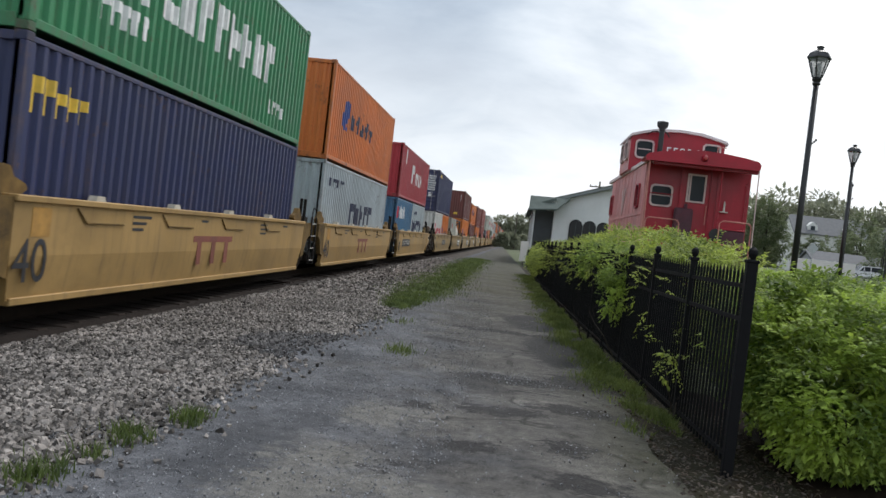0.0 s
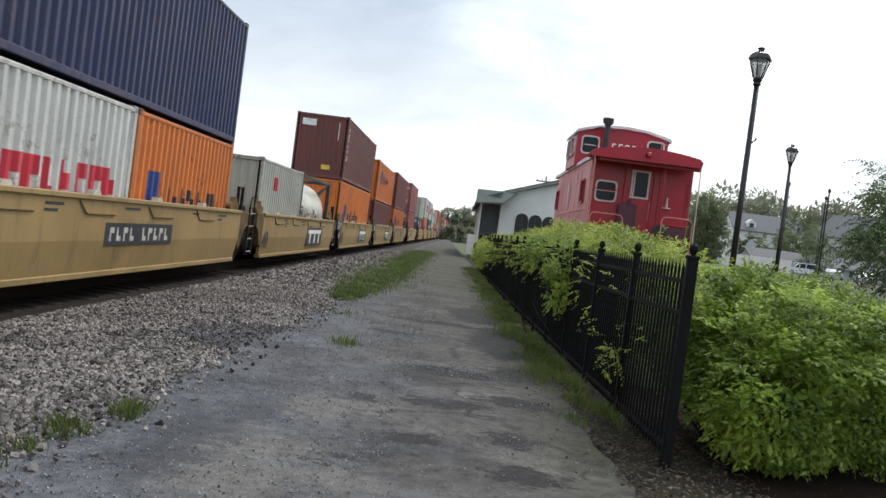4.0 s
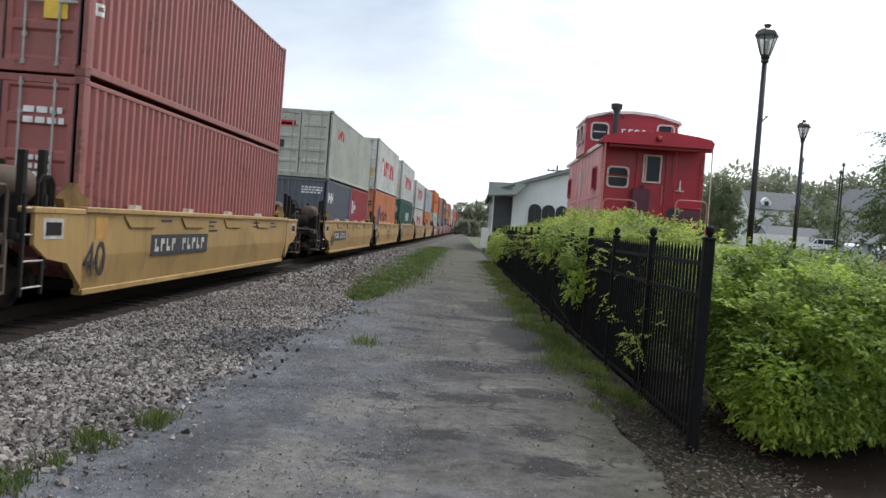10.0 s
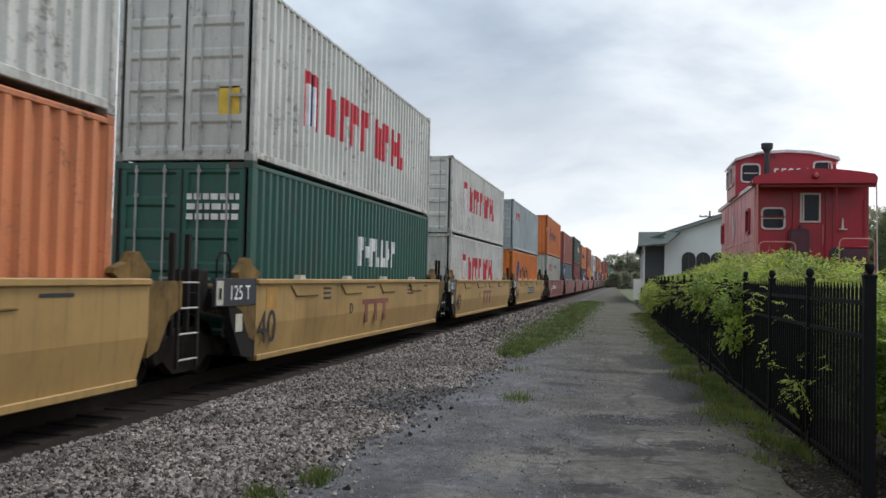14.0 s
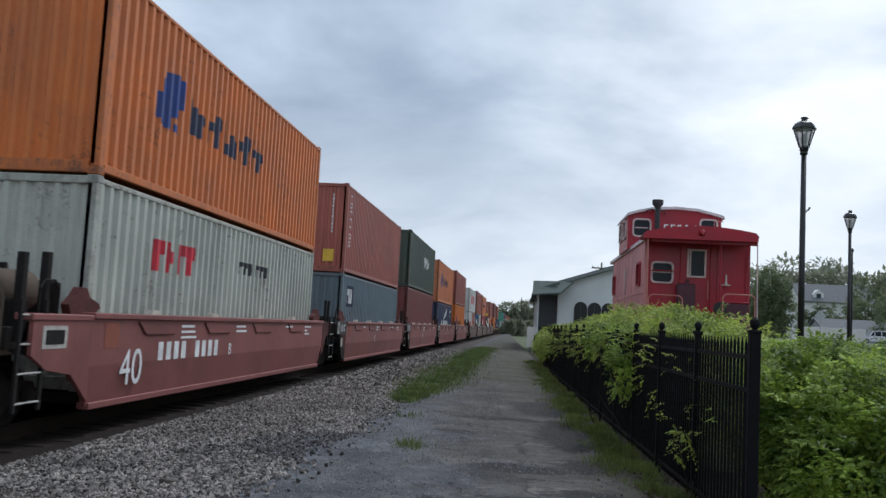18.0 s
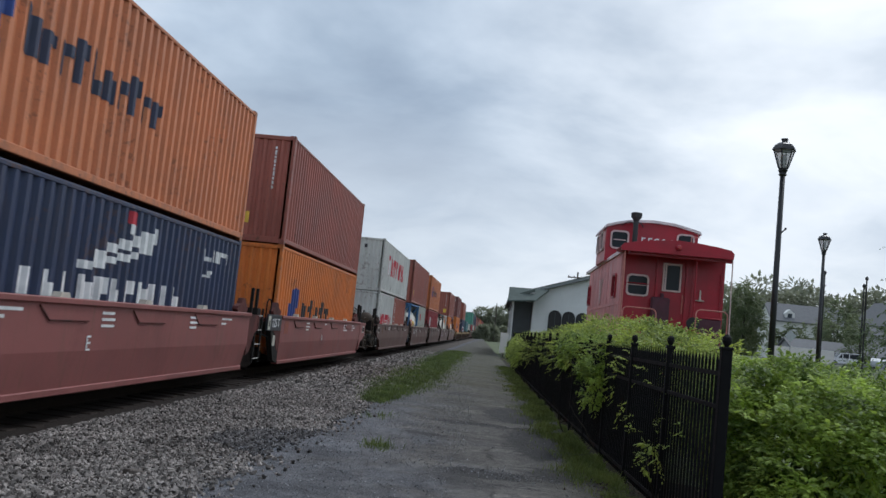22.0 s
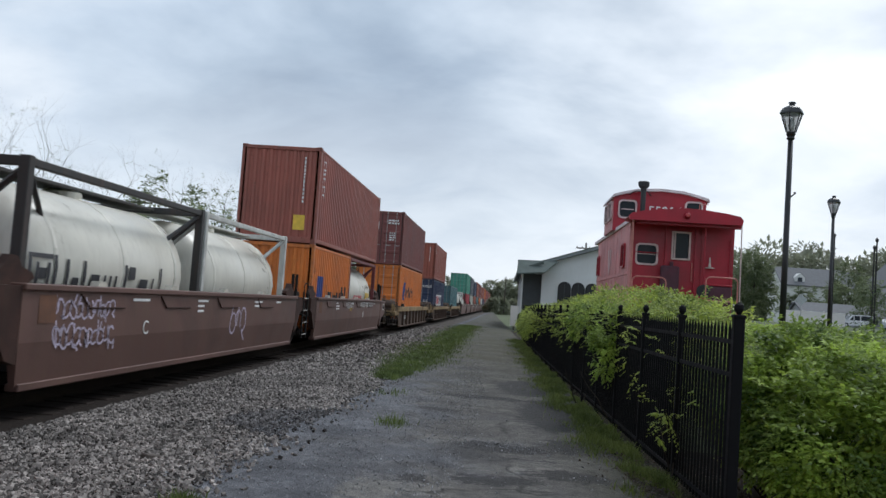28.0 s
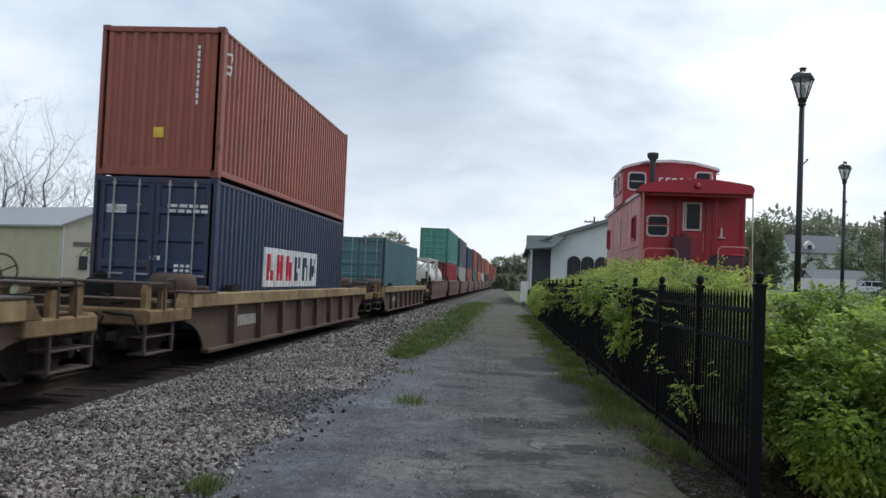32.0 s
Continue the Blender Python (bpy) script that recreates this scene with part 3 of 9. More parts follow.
def make_lane():
    ys = list(np.concatenate([np.arange(-18, 1, 0.9), np.arange(1, 30, 0.22), np.arange(30, 80, 1.0), np.arange(80, 260, 6.0)]))
    tagged(sheet("pavement", pave_left, asphalt_right, ys, lambda x, y: 0.0, asphalt_material(), 0.025, 30), "old cracked grey asphalt lane with patches", "lane", kind="structure")
    soil = surface("verge_soil", (0.028, 0.025, 0.015), 0.95, spec=0.15, var=0.5, scale=2.2, bump=0.8, grain=40, stain=0.8, stain_color=(0.046, 0.031, 0.022), fine=0.45)
    tagged(sheet("verge", lambda y: asphalt_right(y) - 0.35, lambda y: 1.82 - 0.035 * (y - 6.86) + 0.00035 * (y - 6.86) ** 2 + 0.5, [v for v in ys if v < 60], lambda x, y: -0.03, soil, 0.03, 8, 6), "bare brown soil with weeds along the fence's foot", "verge", kind="structure")
    mid = lambda y: -2.25 - 0.006 * (y - 18)  # noqa: E731
    half = lambda y, k: (0.05 + 0.42 * min(1, max(0, y - 16.8) / 7)) * (0.8 + 0.7 * noise.noise((y * 0.9, k, 3)) + 0.3 * noise.noise((y * 4, k, 3)))  # noqa: E731
    turf = surface("turf_soil", (0.064, 0.082, 0.036), 0.95, spec=0.1, var=0.45, scale=3, bump=0.8, grain=40, stain=0.7, stain_color=(0.085, 0.082, 0.08), fine=0.4)
    tagged(sheet("turf", lambda y: mid(y) - half(y, 1), lambda y: mid(y) + half(y, 5), [v for v in ys if 16.8 < v < 66], lambda x, y: 0.035, turf, 0.02, 6, 9), "thin worn turf between gravel and lane", "turf", kind="structure")
    fines = surface("gravel_fines", FINES, 0.9, spec=0.15, var=0.35, scale=1.6, bump=0.9, grain=55, stain=0.6, stain_color=(0.056, 0.056, 0.062), fine=0.5)
    tagged(sheet("gravel_verge", lambda y: asphalt_left(y) - 0.3, lambda y: pave_left(y) + 0.3, ys, lambda x, y: -0.025, fines, 0.025, 14, 5), "bluish-grey fine gravel between ballast and lane", "gravel", kind="structure")
    gravel = surface("ballast_bed", (0.092, 0.080, 0.072), 0.95, spec=0.15, var=0.4, scale=14, bump=1.0, grain=45, fine=0.4)
    tagged(sheet("track_bed", lambda y: XC - 3.2, lambda y: asphalt_left(y) + 0.35, ys, lambda x, y: ballast_z(x, y) - 0.02, gravel, 0.02, 16), "bed of grey crushed stone under the track", "track bed", kind="structure")


def make_stones():
    """Loose ballast stones beside the track, denser near the camera."""
    rng = np.random.default_rng(5)
    base = np.array([(x, y, z) for z in (-1, 1) for y in (-1, 1) for x in (-1, 1)], float) * 0.5
    base += rng.normal(scale=0.12, size=base.shape)
    faces = [(0, 2, 3, 1), (4, 5, 7, 6), (0, 1, 5, 4), (2, 6, 7, 3), (0, 4, 6, 2), (1, 3, 7, 5)]
    mat = surface("ballast_stone", (0.200, 0.180, 0.165), 0.9, spec=0.1, var=0.35, scale=0.9, bump=0.3, grain=80, island=0.8)
    dim = surface("ballast_dim", (0.105, 0.098, 0.096), 0.9, spec=0.15, var=0.35, scale=0.9, bump=0.3, grain=80, island=0.7)
    for n, y0, y1, size in ((68000, 3.0, 20, 0.0275), (10000, 20, 60, 0.055), (6500, 3.0, -9.0, 0.05)):
        y = y0 + (y1 - y0) * rng.random(n) ** 1.5
        x = -5.28 + 3.9 * rng.random(n)
        edge = np.array([asphalt_left(v) for v in y])
        keep = x < edge + 0.02 + 0.20 * rng.random(n) + 0.55 * rng.random(n) ** 12
        x, y = x[keep], y[keep]
        # an oily hollow with sunken, darker stones
        hollow = ((x + 2.60) / 0.80) ** 2 + ((y - 10.8) / 1.15) ** 2 + 0.9 * np.array([noise.noise((a * 1.7, b * 1.2, 12)) for a, b in zip(x, y)])
        dark = hollow < 0.75 + 0.5 * rng.random(len(x))
        z = np.array([max(ballast_z(a, b), 0.002 if a > asphalt_left(b) + 0.22 else -1) for a, b in zip(x, y)]) + rng.random(len(x)) * 0.02 - 0.010 * dark
        at = np.stack([x, y, z], 1)
        sz = size * (0.55 + 0.9 * rng.random((len(x), 1))) * (0.7 + 0.6 * rng.random((len(x), 3)))
        turns = random_turns(rng, len(x))
        thin = dark & (rng.random(len(x)) < 0.7)
        for pick, m, label in ((~dark, mat, "loose grey crushed stone along the track"), (thin, dim, "dark oily crushed stone in a hollow beside the lane")):
            if pick.any():
                v, f = scatter(base, faces, at[pick], turns[pick], sz[pick])
                me = bulk("ballast", v, f)
                me.shade_flat()
                tagged(part("ballast", me, m), label, "gravel", kind="stuff")


def make_fines():
    """Small chips strewn over the verge and the lane's edge."""
    rng = np.random.default_rng(15)
    base = np.array([(0, 0, 0.6), (1, 0, -0.3), (-0.6, 0.8, -0.3), (-0.5, -0.9, -0.35)], float)
    faces = [(0, 1, 2), (0, 2, 3), (0, 3, 1), (1, 3, 2)]
    n = 24000
    y = 3.5 + 22 * rng.random(n) ** 1.6
    a = np.array([asphalt_left(v) for v in y])
    x = a - 0.2 + 2.4 * rng.random(n) ** 1.5
    extra = rng.random(n) < 0.10
    x[extra] = a[extra] + (1.5 - a[extra]) * rng.random(extra.sum())
    k = 0
    for cx, cy, rx, ry, m in ((0.05, 10.05, 0.42, 0.22, 420), (0.4, 9.85, 0.2, 0.15, 90), (0.75, 8.5, 0.3, 0.2, 120), (0.55, 6.95, 0.2, 0.25, 90)):
        x[k:k + m], y[k:k + m] = cx + rx * rng.normal(size=m), cy + ry * rng.normal(size=m)
        k += m
    at = np.stack([x, y, np.full(n, 0.003) + 0.010 * rng.random(n)], 1)
    sz = (0.0045 + 0.010 * rng.random((n, 1)) ** 2.5) * (0.7 + 0.6 * rng.random((n, 3)))
    v, f = scatter(base, faces, at, random_turns(rng, n), sz)
    me = bulk("gravel_chips", v, f)
    me.shade_flat()
    tagged(part("gravel_chips", me, surface("chip_stone", (0.24, 0.24, 0.25), 0.9, spec=0.15, var=0.25, scale=9, island=0.5)), "small grey chips strewn over the lane's edge", "gravel", kind="stuff")


def make_debris():
    wood = surface("grey_wood", (0.085, 0.07, 0.06), 0.9, var=0.35, scale=8, bump=0.6, grain=40)
    t = thing("wood_scrap", "short weathered piece of wood lying on the ballast", "wood", pose(-3.12, 7.9, -0.03, 0, 12, 62))
    part("wood", Shape().box(-0.17, 0.17, -0.045, 0.045, -0.03, 0.04, 0.012), wood, t)
    t = thing("stick", "thin broken stick at the edge of the ballast", "stick", pose(-2.35, 8.3, -0.04))
    s = Shape()
    p = Vector((-0.42, -0.05, 0.01))
    for q in ((-0.2, -0.03, 0.03), (0.02, 0.02, 0.02), (0.22, 0.03, 0.035), (0.40, 0.10, 0.03)):
        s.tube(p, q, 0.014, 0.011, n=6)
        p = Vector(q)
    part("twig", s, wood, t)


def make_track():
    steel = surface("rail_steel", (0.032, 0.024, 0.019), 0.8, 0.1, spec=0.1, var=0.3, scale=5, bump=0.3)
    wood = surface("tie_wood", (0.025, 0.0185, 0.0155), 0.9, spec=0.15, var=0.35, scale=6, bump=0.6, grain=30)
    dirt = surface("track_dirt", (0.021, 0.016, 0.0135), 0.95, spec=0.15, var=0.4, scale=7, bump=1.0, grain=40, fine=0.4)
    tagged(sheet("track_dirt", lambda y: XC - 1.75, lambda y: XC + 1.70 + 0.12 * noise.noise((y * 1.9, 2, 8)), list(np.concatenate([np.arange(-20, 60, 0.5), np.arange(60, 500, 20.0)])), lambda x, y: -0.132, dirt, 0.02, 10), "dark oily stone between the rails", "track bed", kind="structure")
    for x in (XC - 0.718, XC + 0.718):
        s = Shape().prism([(x - 0.07, -0.13), (x + 0.07, -0.13), (x + 0.02, -0.09), (x + 0.015, 0.02), (x + 0.036, 0.03), (x + 0.036, RAIL), (x - 0.036, RAIL), (x - 0.036, 0.03), (x - 0.015, 0.02), (x - 0.02, -0.09)], "y", -40, 700)
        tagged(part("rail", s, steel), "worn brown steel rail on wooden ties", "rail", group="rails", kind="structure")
    tie = Shape().box(-1.40, 1.40, -0.115, 0.115, -0.17, 0.0, 0.02).mesh("tie")
    ties = thing("ties", "dark creosoted wooden ties under the rails", "ties", kind="structure")
    rng = random.Random(4)
    for i in range(120):
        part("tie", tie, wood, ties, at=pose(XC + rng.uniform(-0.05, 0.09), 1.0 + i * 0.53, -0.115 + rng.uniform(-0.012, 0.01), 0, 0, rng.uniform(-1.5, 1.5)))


# ---- train ----
L40, L20, HC, STD, CW = 12.192, 6.058, 2.92, 2.62, 1.219
BASE = 0.43
SPEED, GAIN, LEAD = 12.85, 0.0045, 1.13


def run(t):
    """How far the train has come at t seconds."""
    return SPEED * t + GAIN * t * t


RIDERS = []          # (object, x, place along the train, z)


def rides(ob, u, z, x=XC):
    ob.matrix_basis = pose(x, u + LEAD, z)
    RIDERS.append((ob, x, u, z))
    return ob


def corrugation(a, b, pitch=0.278, depth=0.055):
    n = max(1, round((b - a) / pitch))
    p = (b - a) / n
    pts = []
    for i in range(n):
        y = a + i * p
        pts += [(y, 0.0), (y + p * 0.32, 0.0), (y + p * 0.50, depth), (y + p * 0.82, depth)]
    return pts + [(b, 0.0)]


MESHES = {}


def cached(key, build):
    if key not in MESHES:
        MESHES[key] = build()
    return MESHES[key]


def side_mesh(length, h):
    s, pts = Shape(), corrugation(0.13, length - 0.13)
    v = []
    for y, d in pts:
        v += [(CW - 0.006 - d, y, 0.15), (CW - 0.006 - d, y, h - 0.10)]
    s.add(v, [(2 * i, 2 * i + 2, 2 * i + 3, 2 * i + 1) for i in range(len(pts) - 1)])
    return s.mesh("side_wall")


def end_mesh(h):
    s, pts = Shape(), corrugation(-CW + 0.14, CW - 0.14, 0.25, 0.045)
    v = []
    for x, d in pts:
        v += [(x, 0.02 + d, 0.17), (x, 0.02 + d, h - 0.11)]
    s.add(v, [(2 * i, 2 * i + 2, 2 * i + 3, 2 * i + 1) for i in range(len(pts) - 1)])
    return s.mesh("end_wall")


def door_mesh(h):
    """One leaf, hinged at x = 0, with horizontal pressings."""
    w, s = CW - 0.13, Shape()
    z0, z1 = 0.17, h - 0.12
    n = 5
    rows = [(z0, 0.0)]
    for i in range(n):
        a = z0 + (z1 - z0) * i / n
        d = (z1 - z0) / n
        rows += [(a + 0.10 * d, 0.0), (a + 0.18 * d, 0.035), (a + 0.82 * d, 0.035), (a + 0.90 * d, 0.0)]
    rows.append((z1, 0.0))
    cols = ((0.01, 0), (0.10, 0), (0.12, 1), (w - 0.11, 1), (w - 0.09, 0), (w - 0.005, 0))
    v = [(x, d * k, z) for z, d in rows for x, k in cols]
    n = len(cols)
    s.add(v, [(j * n + i, j * n + i + 1, (j + 1) * n + i + 1, (j + 1) * n + i) for j in range(len(rows) - 1) for i in range(n - 1)])
    return s.mesh("door")


def decal_mesh(y0, y1, z0, z1, length, proud=0.0):
    """A painted patch that follows the side wall's folds."""
    pts = [p for p in corrugation(0.13, length - 0.13)]
    ys, ds = [p[0] for p in pts], [p[1] for p in pts]
    cut = [y0] + [y for y in ys if y0 < y < y1] + [y1]
    v = []
    for y in cut:
        d = float(np.interp(y, ys, ds))
        v += [(CW - 0.002 + proud - d, y, z0), (CW - 0.002 + proud - d, y, z1)]
    return Shape().add(v, [(2 * i, 2 * i + 2, 2 * i + 3, 2 * i + 1) for i in range(len(cut) - 1)])


def paint(name, color, **kw):
    base = dict(rough=0.55, var=0.16, scale=0.7, bump=0.12, grain=25, streak=0.7, rust=tuple(0.42 * c + 0.58 * d for c, d in zip(color, (0.13, 0.085, 0.06))), stain=0.5, stain_color=tuple(c * 0.55 + 0.012 for c in color), chips=0.5, fine=0.07)
    base.update(kw)
    return surface(name, color, **base)


PAINTS = {
    "green": (0.035, 0.22, 0.09), "navy": (0.022, 0.030, 0.095), "orange": (0.62, 0.17, 0.035), "pale": (0.40, 0.45, 0.47), "red": (0.38, 0.035, 0.05),
    "blue": (0.06, 0.17, 0.30), "white": (0.61, 0.605, 0.57), "brown": (0.160, 0.048, 0.042), "amber": (0.66, 0.187, 0.03), "rust": (0.335, 0.102, 0.075),
    "oxide": (0.345, 0.10, 0.068), "greygreen": (0.46, 0.465, 0.405), "slate": (0.108, 0.122, 0.146), "teal": (0.085, 0.185, 0.205), "deepgreen": (0.02, 0.10, 0.075),
    "coral": (0.60, 0.20, 0.08), "forest": (0.062, 0.084, 0.062), "steel": (0.145, 0.195, 0.225), "crimson": (0.32, 0.03, 0.04), "mint": (0.08, 0.30, 0.22),
    "indigo": (0.026, 0.040, 0.092), "maroon": (0.205, 0.060, 0.054), "brick": (0.32, 0.10, 0.088), "salmon": (0.38, 0.118, 0.088)}
WORDS = {"green": "green", "navy": "dark blue", "orange": "orange", "pale": "pale grey-blue", "red": "bright red", "blue": "mid blue", "white": "white", "brown": "dark brown",
         "amber": "amber orange", "rust": "red-brown", "oxide": "faded red", "greygreen": "grey-green", "slate": "slate grey", "teal": "teal", "deepgreen": "deep green",
         "coral": "faded orange", "forest": "dark forest green", "steel": "steel blue", "crimson": "crimson", "mint": "light green", "indigo": "dark indigo", "maroon": "maroon", "brick": "brick-red", "salmon": "faded salmon-red"}


def container(color, u, z, length=L40, h=STD, door=False, marks=(), where="", offset=0.0):
    """A corrugated freight container; its near end is local y = 0."""
    m = paint("container_" + color, PAINTS[color])
    dark = paint("casting_" + color, tuple(c * 0.62 for c in PAINTS[color]), streak=0.9, rust=(0.085, 0.05, 0.035), stain=0.9, stain_color=(0.07, 0.042, 0.03), scale=9.0)
    worn = paint("frame_" + color, tuple(c * 0.86 for c in PAINTS[color]), streak=0.95, rust=(0.11, 0.065, 0.045), scale=7.0, stain=0.8, stain_color=tuple(0.35 * c + d for c, d in zip(PAINTS[color], (0.065, 0.038, 0.026))), chips=0.8)
    size = "forty-foot" if length > 8 else "twenty-foot"
    c = thing("freight_container", f"{WORDS[color]} corrugated steel {size} container {where}".strip(), "container", group="containers on the train")
    rides(c, u + offset, z)
    k = (round(length, 2), round(h, 2))
    part("side_wall", cached(("side", *k), lambda: side_mesh(length, h)), m, c)
    part("side_wall", cached(("side", *k), None), m, c, at=pose(0, length, 0, 0, 0, 180))
    end_at, door_at = (pose(0, length, 0, 0, 0, 180), None) if door else (None, pose(0, length, 0, 0, 0, 180))
    part("end_wall", cached(("end", k[1]), lambda: end_mesh(h)), m, c, at=end_at)
    rod = surface("lock_rod", (0.34, 0.33, 0.32), 0.5, 0.4, var=0.3, scale=5, streak=0.6, rust=(0.16, 0.09, 0.06))
    for side in (-1, 1):
        base = (door_at or Matrix()) @ pose(0, 0.012, 0)
        d = part("door", cached(("door", k[1], side), lambda: door_leaf(h, side)), m, c, at=base)
        if door:
            for x in (0.30, 0.80):
                def build():
                    s = Shape().tube((0, -0.03, 0.12), (0, -0.03, h - 0.06), 0.018, n=6)
                    for zz in (0.15, 0.55, h - 0.55, h - 0.15):
                        s.box(-0.035, 0.035, -0.03, 0.0, zz - 0.03, zz + 0.03)
                    s.box(-0.02, 0.26, -0.055, -0.035, 1.02, 1.06)
                    return s.mesh("lock_rod")
                part("lock_rod", cached(("rod", k[1]), build), rod, d, at=pose(side * x, 0, 0))
    if door:
        gasket = surface("door_gasket", (0.03, 0.03, 0.03), 0.8, var=0.2, scale=5)
        part("door_gasket", cached(("gasket", k[1]), lambda: Shape().box(-0.014, 0.014, -0.004, 0.012, 0.17, h - 0.12).mesh("door_gasket")), gasket, c)
        for sx in (-1, 1):
            part("door_gasket", cached(("gasket2", k[1]), lambda: Shape().box(-0.010, 0.010, 0.0, 0.012, 0.17, h - 0.12).mesh("door_gasket")), gasket, c, at=pose(sx * (CW - 0.125), 0, 0))
    roof = cached(("roof", *k), lambda: Shape().prism([(-CW + 0.03, h - 0.05), (CW - 0.03, h - 0.05), (CW - 0.03, h - 0.03), (0, h - 0.018), (-CW + 0.03, h - 0.03)], "y", 0.05, length - 0.05).mesh("roof"))
    part("roof", roof, m, c)

    def base_frame():
        s = Shape()
        for sx in (-1, 1):
            s.box(min(sx * (CW - 0.06), sx * CW), max(sx * (CW - 0.06), sx * CW), 0.15, length - 0.15, 0.055, 0.17, 0.01)
        s.box(-CW + 0.15, CW - 0.15, 0.0, 0.07, 0.02, 0.19, 0.01).box(-CW + 0.15, CW - 0.15, length - 0.07, length, 0.02, 0.19, 0.01)
        s.box(-CW + 0.05, CW - 0.05, 0.05, length - 0.05, 0.12, 0.16)
        return s.mesh("base_frame")

    def top_frame():
        s = Shape()
        for sx in (-1, 1):
            s.box(min(sx * (CW - 0.06), sx * CW), max(sx * (CW - 0.06), sx * CW), 0.15, length - 0.15, h - 0.11, h - 0.045, 0.01)
        s.box(-CW + 0.15, CW - 0.15, 0.0, 0.06, h - 0.13, h - 0.02, 0.01).box(-CW + 0.15, CW - 0.15, length - 0.06, length, h - 0.13, h - 0.02, 0.01)
        return s.mesh("top_frame")
    part("base_frame", cached(("base", *k), base_frame), worn, c)
    part("top_frame", cached(("top", *k), top_frame), worn, c)
    post = cached(("post", k[1]), lambda: Shape().box(-0.08, 0.0, 0.0, 0.14, 0.11, h - 0.11, 0.012).mesh("corner_post"))
    cast = cached("cast", lambda: Shape().box(-0.162, 0.0, 0.0, 0.178, 0.0, 0.118, 0.012).mesh("corner_casting"))
    for x, y, a in ((CW, 0, 0), (-CW, length, 180)):
        part("corner_post", post, worn, c, at=pose(x, y, 0, 0, 0, a))
        for zz in (0, h - 0.118):
            part("corner_casting", cast, dark, c, at=pose(x, y, zz, 0, 0, a))
    post2 = cached(("post2", k[1]), lambda: Shape().box(0.0, 0.08, 0.0, 0.14, 0.11, h - 0.11, 0.012).mesh("corner_post"))
    cast2 = cached("cast2", lambda: Shape().box(0.0, 0.162, 0.0, 0.178, 0.0, 0.118, 0.012).mesh("corner_casting"))
    for x, y, a in ((-CW, 0, 0), (CW, length, 180)):
        part("corner_post", post2, worn, c, at=pose(x, y, 0, 0, 0, a))
        for zz in (0, h - 0.118):
            part("corner_casting", cast2, dark, c, at=pose(x, y, zz, 0, 0, a))
    for mark in marks:
        put_mark(c, length, h, *mark)
    return c


def door_leaf(h, side):
    me = door_mesh(h)
    if side < 0:
        for v in me.vertices:
            v.co.x = -v.co.x
    return me


def ink(color):
    table = {"white": (0.75, 0.75, 0.74), "yellow": (0.75, 0.50, 0.06), "blue": (0.028, 0.058, 0.23), "black": (0.03, 0.03, 0.035), "red": (0.55, 0.03, 0.05), "navy": (0.032, 0.038, 0.075), "orange": (0.6, 0.2, 0.05)}
    return surface("ink_" + color, table[color], 0.6, var=0.25, scale=3, bump=0.05)


